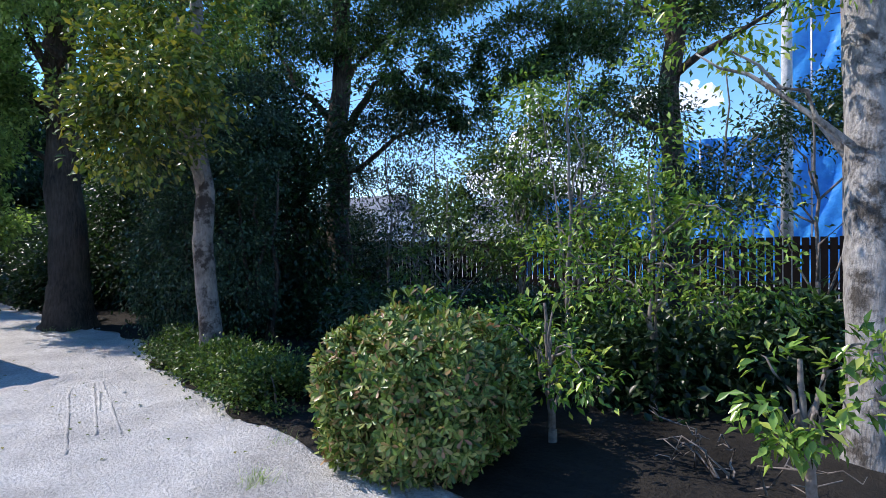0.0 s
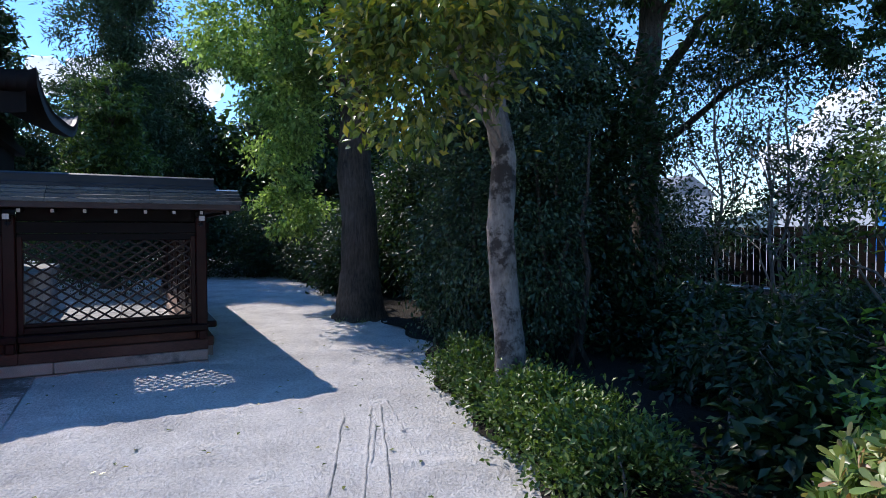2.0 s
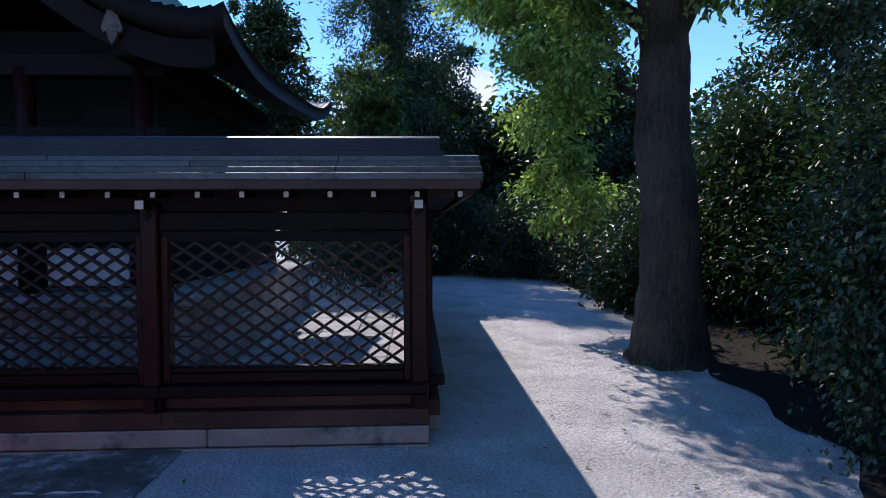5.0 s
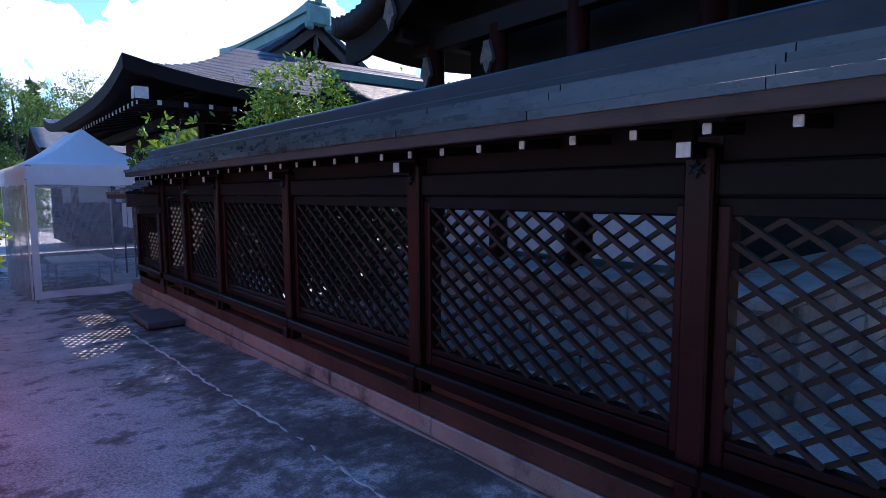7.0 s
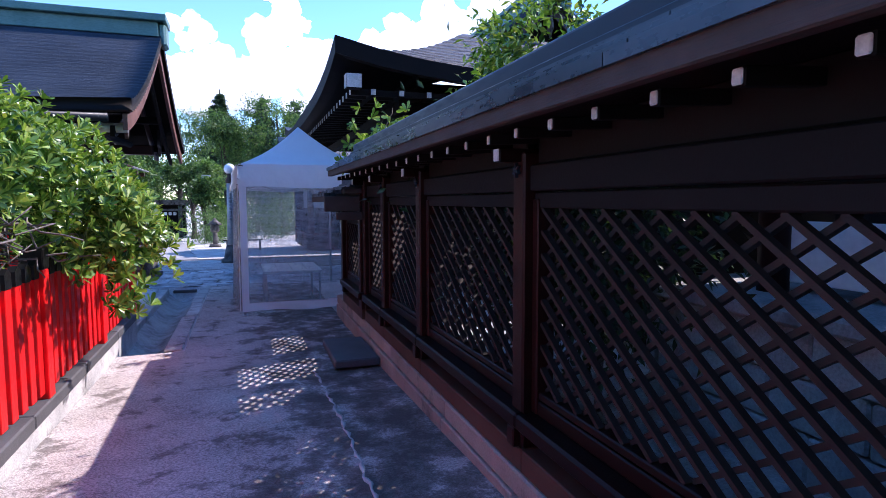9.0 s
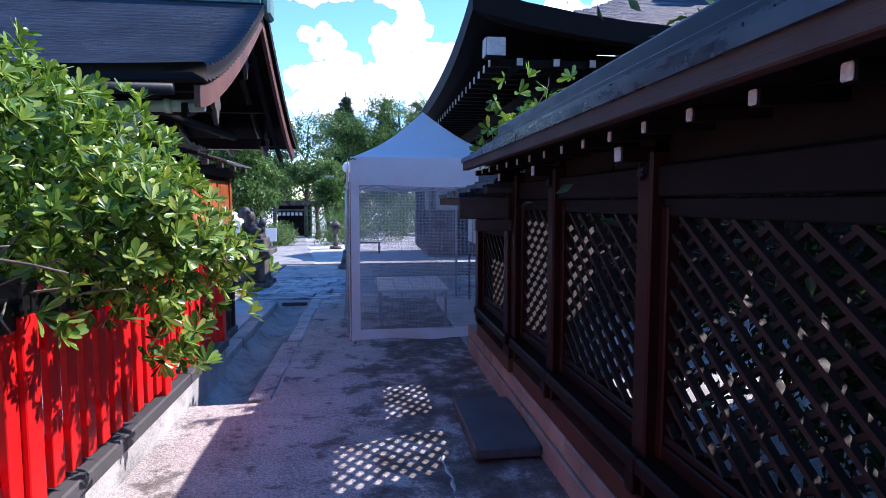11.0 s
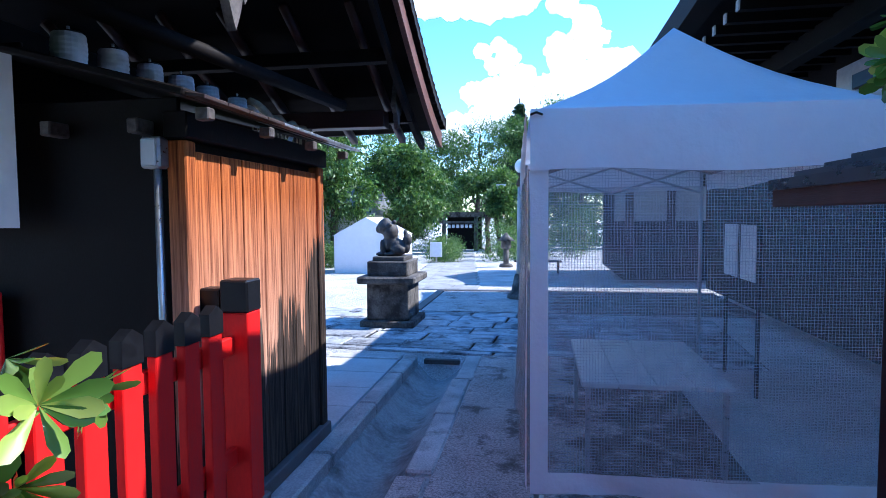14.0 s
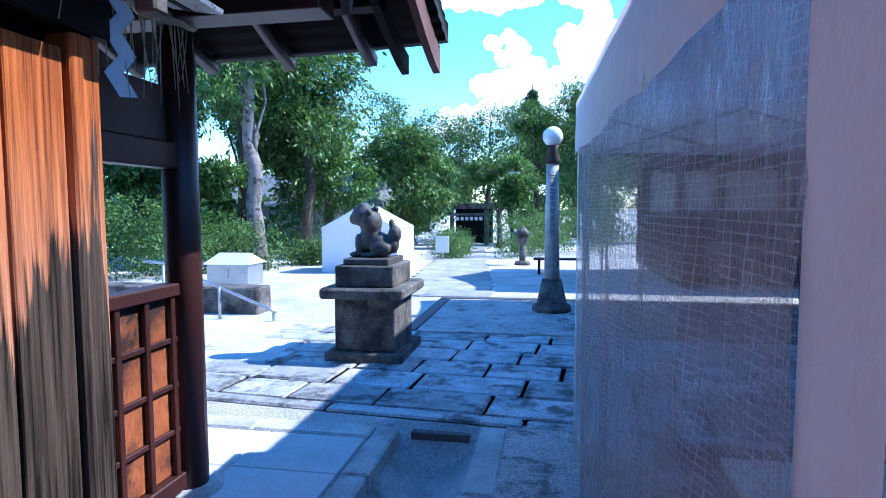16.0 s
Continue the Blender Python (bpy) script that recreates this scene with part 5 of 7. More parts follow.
rosettes("hanging_foliage", low, r5.normal(size=low.shape) * 0.5 + np.array([0.5, 0, 0.25]), 11, 0.10, L_GLOSSY, shrub, 13, slim=0.30)
for k in range(9):
    a = (-3.2 + r5.uniform(-.3, .3), 7.3 + r5.uniform(-.9, .9), 0.1)
    b = (a[0] + r5.uniform(-.3, .6), a[1] + r5.uniform(-.5, .6), 1.5)
    under(obj("stem", *tube(bend(a, b, 6, 0.3, k), [0.045 * (1 - 0.6 * q / 6) for q in range(7)], 7, 0.08, k), M_TWIG, True), shrub)
for k in range(70):
    a = np.array((-2.9 + r5.uniform(-.4, .3), 7.3 + r5.uniform(-1, .9), r5.uniform(1.15, 1.45)))
    b = a + np.array((r5.uniform(0.2, 0.6), r5.uniform(-.3, .4), r5.uniform(-0.2, 0.25)))
    b[0] = min(b[0], -1.85)
    b[2] = max(b[2], 1.08)
    under(obj("twig", *tube(bend(a, b, 5, 0.5, k + 40), [0.012 * (1 - 0.7 * q / 5) for q in range(6)], 5), M_TWIG, True), shrub)

# small trees inside the fence, their leaves show over the ridge
tree("young_tree", (0.85, 7.4, 0.15), (0.9, 7.0, 2.4), 0.05, 0.02, [(0.6, (1.0, 7.4, 2.7), 0.02), (0.7, (0.75, 6.6, 2.6), 0.02)],
     [(0.9, 6.75, 2.62, 0.42, 0.62, 0.36), (0.95, 7.2, 2.45, 0.4, 0.5, 0.3)], 3400, 0.075, M_TWIG, L_GLOSSY, "young broad-leaved tree rising above the fence roof", 21, clumps=45, slim=0.4)
yt = tree("young_tree", (0.62, 10.5, 0.1), (0.5, 10.4, 2.3), 0.04, 0.02, [(0.6, (0.3, 10.2, 2.4), 0.015), (0.7, (0.6, 10.0, 2.7), 0.015), (0.5, (0.2, 10.4, 2.0), 0.012)],
          [], 0, 0.1, M_TWIG, L_GLOSSY, "young tree with large hanging leaves over the fence end", 22)
ry = np.random.default_rng(23)
yc = np.concatenate([np.array(c) + ry.normal(size=(n_, 3)) * np.array(w_) for c, n_, w_ in (((0.35, 10.25, 2.34), 28, (0.14, 0.2, 0.14)), ((0.55, 9.9, 2.50), 16, (0.12, 0.25, 0.08)), ((0.2, 10.45, 2.0), 18, (0.1, 0.1, 0.10)))])
rosettes("crown", yc, np.array([-0.2, -0.2, -0.25]) + 0.5 * ry.normal(size=yc.shape), 8, 0.125, L_GLOSSY, yt, 24, slim=0.34, open_=(0.4, 1.2))

# first two are added to block sun through the lattice between the halls
for q, (x, y, w_, h) in enumerate([(1.15, 6.3, 0.5, 2.2), (1.1, 7.1, 0.6, 2.45), (8.6, 0.9, 0.8, 2.3), (9.0, 1.8, 0.8, 2.4)]):
    e = thing("screening_shrub", (x, y, 0.12), "evergreen shrub inside the fence, set to screen sun and bright ground", "shrub", "inner shrubs")
    crown("foliage", [(x, y, h * 0.6, w_, w_ * 1.2, h * 0.45)], 4600, 0.08, L_DARK, e, 25 + q, clumps=160, spread=0.25)
    under(obj("stem", *tube(bend((x, y, 0.05), (x, y, h * 0.8), 4, 0.2, q), [0.03, 0.025, 0.02, 0.015, 0.008], 6), M_TWIG, True), e)

# ---- canopy tent ----
T0 = Vector((-1.235, 11.1, 0.0))
TR = Matrix.Rotation(radians(2.4), 4, 'Z')


def tp(u, v_, z):
    """Tent coordinates: u across its front, v along its depth."""
    return tuple(T0 + TR @ Vector((u, v_, z)))


TW, TD, ZE, ZV = 1.78, 3.05, 2.04, 1.74
tent = thing("canopy_tent", tp(TW / 2, TD / 2, 0), "white pop-up canopy tent with clear mesh side walls", "tent")
vs, fs = [], []
N = 16
apexes = [(TW / 2, 0.78, 2.66), (TW / 2, TD - 0.78, 2.66)]
def roof_quad(p, q, r, s):
    o = len(vs)
    for j in range(9):
        w = j / 8
        for i_ in range(N + 1):
            t = i_ / N
            a = np.array(p) + (np.array(q) - np.array(p)) * t
            b = np.array(s) + (np.array(r) - np.array(s)) * t
            c = a + (b - a) * w
            sag = -0.05 * math.sin(math.pi * t) * math.sin(math.pi * w) * 0.6 - 0.07 * math.sin(math.pi * w)
            vs.append(tp(c[0], c[1], c[2] + sag))
    for j in range(8):
        for i_ in range(N):
            a = o + j * (N + 1) + i_
            fs.append((a, a + 1, a + N + 2, a + N + 1))
roof_quad((0, 0, ZE), (TW, 0, ZE), apexes[0], apexes[0])
roof_quad((TW, 0, ZE), (TW, TD, ZE), apexes[1], apexes[0])
roof_quad((TW, TD, ZE), (0, TD, ZE), apexes[1], apexes[1])
roof_quad((0, TD, ZE), (0, 0, ZE), apexes[0], apexes[1])
rc = under(obj("roof_cloth", vs, fs, M_TENT, True), tent)
bm = bmesh.new()
bm.from_mesh(rc.data)
bmesh.ops.remove_doubles(bm, verts=bm.verts, dist=0.002)
bm.to_mesh(rc.data)
bm.free()


def cloth(name, u0, v0, u1, v1, z0, z1, m, wave=0.01, nu=40, nz=14, out=0.0, label="", hang=0.0, crinkle=0.0):
    L = math.hypot(u1 - u0, v1 - v0)
    nxn, nyn = (v1 - v0) / L, -(u1 - u0) / L
    pts = []
    for j in range(nz):
        w = j / (nz - 1)
        for i_ in range(nu):
            t = i_ / (nu - 1)
            d = out + wave * (math.sin(t * L * 9 + 2.5 * w) + 0.6 * math.sin(t * L * 21 + 5 * w + 1)) * (0.35 + 0.65 * (1 - w))
            d += hang * math.sin(math.pi * t) * (1 - w) ** 1.5
            d += crinkle * abs(math.sin(t * L * 17 + 3.2 * w + 1.3 * math.sin(7 * w + 4 * t))) ** 0.6 + crinkle * 0.6 * math.sin(t * L * 47 + 6 * math.sin(5 * w + 9 * t))
            z = z0 + (z1 - z0) * w + (0.012 * math.sin(t * L * 5) * (1 - w))
            pts.append(tp(u0 + (u1 - u0) * t + nxn * d, v0 + (v1 - v0) * t + nyn * d, z))
    i0 = (np.arange(nz - 1)[:, None] * nu + np.arange(nu - 1)[None, :]).ravel()
    return under(raw_mesh(name, np.array(pts), np.stack([i0, i0 + 1, i0 + nu + 1, i0 + nu], 1), m, True), tent, label)


for (a, b, c, d, nm) in ((0, 0, TW, 0, "front"), (0, TD, 0, 0, "left"), (TW, 0, TW, TD, "right"), (TW, TD, 0, TD, "back")):
    cloth("valance", a, b, c, d, ZV, ZE + 0.01, M_TENT, 0.006, out=0.022, nz=8)
cloth("valance_pleat", TW / 2 - 0.012, 0, TW / 2 + 0.012, 0, ZV + 0.012, ZE - 0.005, M_TENT, 0.001, nu=5, out=0.036, nz=8, label="sewn centre seam")
w1 = cloth("front_window", 0.09, 0, TW, 0, 0.17, ZV + 0.05, M_VINYL, 0.004, label="clear mesh vinyl window")
w1.visible_shadow = False
cloth("window_hem", 0.0, 0, TW, 0, 0.055, 0.172, M_TENT, 0.012, nz=5, label="white cloth hem")
cloth("front_border", 0.0, 0, 0.092, 0, 0.06, ZV + 0.03, M_TENT, 0.004, nu=8, out=0.003, label="white cloth border")
w2 = cloth("side_window", 0, TD - 0.06, 0, 0.16, 0.02, ZV + 0.05, M_VINYL_SIDE, 0.024, nu=220, nz=44, label="wrinkled clear mesh vinyl wall", hang=0.04, crinkle=0.006)
w2.visible_shadow = False
cloth("side_border", 0, 0.17, 0, 0.0, 0.055, ZV + 0.03, M_TENT, 0.012, nu=12, out=0.012, label="white cloth border")
cloth("side_border", 0, TD, 0, TD - 0.08, 0.03, ZV + 0.03, M_TENT, 0.01, nu=8, out=0.01)
w3 = cloth("back_window", TW, TD, 0, TD, 0.1, ZV + 0.05, M_VINYL, 0.006)
w3.visible_shadow = False
for u_, v_ in ((0.035, 0.035), (TW - 0.035, 0.035), (0.035, TD - 0.035), (TW - 0.035, TD - 0.035)):
    tubepart("leg", [tp(u_, v_, 0.0), tp(u_, v_, ZE - 0.02)], 0.016, M_METAL, tent, 8)
    boxpart("foot_plate", (tp(u_, v_, 0)[0] - 0.04, tp(u_, v_, 0)[0] + 0.04, tp(u_, v_, 0)[1] - 0.04, tp(u_, v_, 0)[1] + 0.04, 0.002, 0.012), M_METAL, tent, bevel=0.0)
for a, b in (((0.04, 0.04), (TW - 0.04, 0.04)), ((0.04, TD - 0.04), (TW - 0.04, TD - 0.04))):
    m2 = ((a[0] + b[0]) / 2, (a[1] + b[1]) / 2)
    tubepart("truss_bar", [tp(*a, 1.98), tp(*m2, 1.72)], 0.011, M_METAL, tent, 6)
    tubepart("truss_bar", [tp(*a, 1.72), tp(*m2, 1.98)], 0.011, M_METAL, tent, 6)
    tubepart("truss_bar", [tp(*b, 1.98), tp(*m2, 1.72)], 0.011, M_METAL, tent, 6)
    tubepart("truss_bar", [tp(*b, 1.72), tp(*m2, 1.98)], 0.011, M_METAL, tent, 6)
tubepart("corner_ring", [tp(0.0, -0.03, 2.02), tp(0.03, -0.04, 2.03), tp(0.06, -0.03, 2.02)], 0.006, M_BLACK, tent, 6)
# low table in the tent
e = thing("folding_table", tp(0.75, 0.95, 0.0), "grey-topped folding table inside the tent", "table")
bm = bmesh.new()
for q in range(4):
    box(bm, -0.42 + 0.21 * q, -0.42 + 0.21 * q + 0.205, -0.6, 0.6, 0.52, 0.55, bevel=0.004)
tb = part("tabletop", bm, M_PVC, e)
tb.matrix_parent_inverse = Matrix.Identity(4)
for sx in (-0.38, 0.38):
    for sy in (-0.55, 0.55):
        bm = bmesh.new()
        box(bm, sx - 0.015, sx + 0.015, sy - 0.015, sy + 0.015, 0.0, 0.52, bevel=0.003)
        lg = part("leg", bm, M_METAL, e)
        lg.matrix_parent_inverse = Matrix.Identity(4)
e = thing("notice_board", tp(1.55, 2.2, 0), "white notice sheets on a dark stand beyond the tent", "notice board")
b_ = boxpart("board", (0.55, 0.58, 13.1, 14.0, 0.75, 1.5), M_BLACKWOOD, e)
for y in (13.15, 13.6):
    boxpart("sheet", (0.54, 0.548, y, y + 0.36, 0.95, 1.42), M_PAPER, b_, bevel=0.0)
for y in (13.12, 13.95):
    boxpart("leg", (0.55, 0.58, y, y + 0.03, 0.0, 0.75), M_BLACKWOOD, e)

# open timber hall beyond the worship hall, seen through the tent
oh = thing("open_stage_hall", (4.0, 24.0, 0.0), "dark open timber hall with pillars and a tiled roof", "shrine hall")
boxpart("floor", (0.7, 8.0, 21.9, 26.5, 0.0, 0.55), M_BLACKWOOD, oh)
boxpart("back_wall", (0.7, 8.0, 26.2, 26.4, 0.555, 2.9), M_BLACKWOOD, oh)
for x in (0.85, 2.6, 4.35, 6.1, 7.85):
    tubepart("pillar", [(x, 22.05, 0.55), (x, 22.05, 2.75)], 0.10, M_REDWOOD, oh, 12)
for x in (0.9, 2.65, 4.4, 6.15):
    boxpart("plaster_panel", (x + 0.12, x + 1.6, 26.16, 26.195, 1.3, 2.3), M_PLASTER, oh, "whitish plaster panel between posts")
boxpart("lintel", (0.6, 8.1, 21.96, 22.14, 2.5, 2.72), M_BLACKWOOD, oh)
curved_roof("roof", 0.0, 8.8, 24.1, 2.7, 2.85, 3.8, 0.16, oh, M_TILE, lift=0.1, under_m=M_BLACKWOOD)

# ---- stone kerbs, slabs and paving ----
kr = thing("gutter_kerb", (-1.88, 13.0, 0.0), "speckled granite kerb along the rain gutter", "kerb", kind="structure")
for a, b, x in ((11.35, 12.35, -1.97), (12.36, 13.3, -1.985), (13.31, 14.2, -1.96)):
    boxpart("kerb_stone", (x, x + 0.17, a, b, -0.2, 0.022), M_GRANITE, kr, bevel=0.014)
for a, b in ((9.4, 10.3), (10.31, 11.3)):
    boxpart("kerb_stone", (-2.01, -1.83, a, b, -0.2, 0.012), M_PASSAGE, kr, bevel=0.01)
kl = thing("platform_kerb", (-2.55, 13.0, 0.0), "granite kerb round the office platform", "kerb", kind="structure")
for a, b in ((10.55, 11.5), (11.51, 12.5), (12.51, 13.4), (13.41, 14.1)):
    boxpart("kerb_stone", (-2.62, -2.47, a, b - 0.005, -0.2, 0.03), M_GRANITE, kl, bevel=0.014)
for a, b in ((-2.63, -3.4), (-3.41, -4.4), (-4.41, -5.4)):
    boxpart("kerb_stone", (b, a, 13.92, 14.1, -0.2, 0.03), M_GRANITE, kl, bevel=0.014)
sl = thing("platform_slabs", (-3.4, 13.0, 0.0), "smooth grey stone slab platform in front of the office", "paving", kind="structure")
for i_ in range(4):
    for j in range(4):
        x = -2.64 - i_ * 0.62
        y = 11.9 + j * 0.5
        boxpart("slab", (x - 0.614, x, y, y + 0.494, -0.15, 0.026), M_SLAB, sl, bevel=0.004)
# main paving rows, slightly askew to the passage
pave = thing("stone_paving", (-2.2, 15.5, 0.0), "rows of rough granite paving blocks", "paving", kind="structure")
PT = Matrix.Translation((-1.39, 14.22, 0)) @ Matrix.Rotation(radians(-4.6), 4, 'Z')
r6 = np.random.default_rng(3)
bm = bmesh.new()
box(bm, -4.3, 2.4, 0.0, 2.72, -0.3, 0.0)
for w in bm.verts:
    w.co = PT @ w.co
part("joint_bed", bm, M_JOINT, pave)
y = 0.0
for row in range(7):
    h = (0.17, 0.44, 0.46, 0.43, 0.44, 0.42, 0.36)[row]
    x = -4.3 + r6.uniform(0, 0.3)
    first = True
    while x < 2.3:
        L = r6.uniform(0.55, 0.95) if row else r6.uniform(1.2, 1.6)
        bm = bmesh.new()
        x1 = min(x + L, 2.4)
        vs_ = box(bm, x + 0.012, x1 - 0.012, y + 0.012, y + h - 0.012, -0.15, 0.016 + r6.uniform(-0.004, 0.006), bevel=0.016)
        for w in bm.verts:
            w.co = PT @ (w.co + Vector((r6.uniform(-.006, .006), r6.uniform(-.006, .006), 0)))
        part("paver", bm, M_PAVER, pave)
        x = x1
    y += h
# smooth slabs of the sunlit court on the office side
court = thing("court_slabs", (-6.0, 15.5, 0.0), "large smooth pale slabs of the court", "paving", kind="structure")
for i_ in range(5):
    for j in range(4):
        x = -4.15 - i_ * 0.9
        yy = 14.35 + j * 0.72
        bm = bmesh.new()
        box(bm, x - 0.892, x, yy, yy + 0.712, -0.15, 0.016, bevel=0.005)
        for w in bm.verts:
            w.co.y -= 0.08 * (w.co.x + 4.15)
        part("slab", bm, M_SLAB, court)
# concrete slab with a dark rim under the lamp
e = thing("concrete_pad", (-2.0, 18.3, 0.0), "stained concrete pad with a dark stone rim", "paving", kind="structure")
boxpart("pad", (-3.05, 2.0, 17.05, 19.45, -0.2, 0.02), M_PASSAGE, e)
boxpart("rim", (-3.2, -3.055, 17.05, 19.6, -0.2, 0.035), M_COPING, e)
boxpart("rim", (-3.05, 2.0, 19.455, 19.6, -0.2, 0.035), M_COPING, e)
# paved path to the gate
pth = thing("paved_path", (-4.0, 30, -0.3), "long pale flagstone path leading to the gate", "path", kind="structure")
for j in range(30):
    y = 19.7 + j * 0.85
    xc = np.interp(y, [19.7, 45], [-3.3, -6.3])
    for i_ in range(3):
        x = xc - 0.85 + 0.57 * i_
        z = float(far_drop(y))
        vs = [(x + a, y + b, float(far_drop(y + b)) + c) for c in (-0.1, 0.02) for a, b in ((0.008, 0.008), (0.56, 0.008), (0.56, 0.84), (0.008, 0.84))]
        under(obj("flagstone", vs, [(0, 3, 2, 1), (4, 5, 6, 7), (0, 1, 5, 4), (1, 2, 6, 5), (2, 3, 7, 6), (3, 0, 4, 7)], M_WALLSTONE), pth)

# ---- guardian lion on its pedestal ----
PX, PY = -3.22, 16.02
ped = thing("stone_pedestal", (PX, PY, 0.0), "stained square stone pedestal with stepped mouldings", "pedestal")
boxpart("footing", (PX - 0.37, PX + 0.37, PY - 0.42, PY + 0.42, 0.0, 0.10), M_OLDSTONE, ped, bevel=0.012)
boxpart("shaft", (PX - 0.29, PX + 0.29, PY - 0.34, PY + 0.34, 0.10, 0.60), M_OLDSTONE, ped, bevel=0.01)
boxpart("cornice", (PX - 0.40, PX + 0.40, PY - 0.45, PY + 0.45, 0.60, 0.70), M_OLDSTONE, ped, bevel=0.02)
boxpart("upper_block", (PX - 0.28, PX + 0.28, PY - 0.34, PY + 0.34, 0.70, 0.90), M_OLDSTONE, ped, bevel=0.012)
boxpart("plinth", (PX - 0.22, PX + 0.22, PY - 0.28, PY + 0.28, 0.90, 0.96), M_STATUE, ped, bevel=0.008)
bm = bmesh.new()


def ball(x, y, z, rx, ry, rz, tilt=0.0):
    bmesh.ops.create_icosphere(bm, subdivisions=3, radius=1, matrix=Matrix.Translation((PX + x, PY + y, z)) @ Matrix.Rotation(tilt, 4, 'Y') @ Matrix.Diagonal((rx, ry, rz, 1)))


# facing -x: chest upright, haunches to +x, curled tail
ball(-0.04, 0, 1.16, 0.10, 0.10, 0.17, 0.25)
ball(0.06, 0, 1.08, 0.14, 0.11, 0.12, 0.5)
ball(-0.10, 0, 1.36, 0.12, 0.115, 0.115)
ball(-0.19, 0, 1.33, 0.055, 0.065, 0.06)
ball(-0.03, 0, 1.29, 0.11, 0.13, 0.14)
ball(-0.10, 0, 1.45, 0.06, 0.08, 0.04)
for s in (-1, 1):
    ball(-0.13, 0.065 * s, 1.07, 0.04, 0.035, 0.12, -0.1)
    ball(-0.17, 0.065 * s, 0.985, 0.06, 0.04, 0.028)
    ball(0.09, 0.09 * s, 1.04, 0.10, 0.05, 0.075)
    ball(-0.01, 0.10 * s, 0.985, 0.09, 0.04, 0.028)
    ball(-0.05, 0.10 * s, 1.36, 0.03, 0.025, 0.04)
ball(0.19, 0, 1.08, 0.06, 0.07, 0.09)
ball(0.21, 0, 1.18, 0.065, 0.07, 0.09)
ball(0.18, 0, 1.28, 0.03, 0.035, 0.05)
for k in range(14):
    w = k * 2.4
    ball(-0.06 + 0.09 * math.cos(w), 0.10 * math.sin(w), 1.27 + 0.012 * k, 0.032, 0.032, 0.032)
lion = part("guardian_lion_statue", bm, M_STATUE, None, smooth=True)
rm = lion.modifiers.new("fuse", 'REMESH')
rm.mode, rm.voxel_size, rm.use_smooth_shade = 'VOXEL', 0.012, True
tagged(lion, "dark seated guardian lion statue on a stone pedestal", "statue")

# ---- lamp post with a globe ----
LX, LY = -1.5, 18.6
lamp = thing("globe_lamp_post", (LX, LY, 0.02), "stone lamp post with a white glass globe and carved characters", "lamp post")
tubepart("foot", [(LX, LY, 0.02), (LX, LY, 0.10), (LX, LY, 0.14), (LX, LY, 0.46)], [0.27, 0.26, 0.20, 0.13], M_OLDSTONE, lamp, 8)
tubepart("shaft", [(LX, LY, 0.46), (LX, LY, 2.02)], [0.105, 0.082], M_GRANITE, lamp, 12)
tubepart("collar", [(LX, LY, 2.02), (LX, LY, 2.06), (LX, LY, 2.20), (LX, LY, 2.26)], [0.10, 0.11, 0.06, 0.09], M_EDGE, lamp, 12)
bm = bmesh.new()
bmesh.ops.create_uvsphere(bm, u_segments=24, v_segments=14, radius=0.135, matrix=Matrix.Translation((LX, LY, 2.38)))
part("globe", bm, M_GLOBE, lamp, "white glass globe", True)
for k in range(9):
    z = 1.85 - k * 0.09
    for q in range(3):
        boxpart("carved_mark", (LX - 0.03, LX + 0.03, LY - 0.102, LY - 0.09, z - q * 0.022, z - q * 0.022 + 0.008), M_JOINT, lamp, bevel=0.0)


# ---- planting beside the sand court ----
e = thing("round_bush", (-6.6, -1.2, 0.15), "clipped round bush with reddish young leaves", "bush")
r8 = np.random.default_rng(31)
n = 4900
u = unit(r8.normal(size=(n, 3)) + np.array([0, 0, 0.1]))
sq = np.sign(u) * np.abs(u) ** 0.8
cc = np.array([-6.62, -1.2, 0.60]) + sq * np.array([0.62, 0.60, 0.52]) * (0.70 + 0.34 * r8.random((n, 1)) + 0.05 * np.sin(9 * u[:, :1] + 5 * u[:, 1:2]))
keep = cc[:, 2] > 0.17
rosettes("leaves", cc[keep], u[keep] + 0.35 * r8.normal(size=(keep.sum(), 3)) + np.array([0, 0, 0.25]), 7, 0.064, L_NANDINA, e, 32, slim=0.34, open_=(0.4, 1.5))
tips = np.array([(-6.4, -1.35, 1.2), (-6.3, -1.3, 1.18), (-6.9, -1.1, 1.18), (-6.5, -1.4, 1.22)])
rosettes("young_shoot", tips, np.tile([0, 0, 1.0], (4, 1)), 9, 0.1, L_NANDINA, e, 33, slim=0.3)
for k in range(8):
    under(obj("stem", *tube(bend((-6.6 + r8.uniform(-.2, .2), -1.2 + r8.uniform(-.2, .2), 0.1), (-6.6 + r8.uniform(-.5, .5), -1.2 + r8.uniform(-.5, .5), 0.95), 4, 0.2, k), [0.018, 0.016, 0.013, 0.01, 0.006], 6), M_TWIG, True), e)

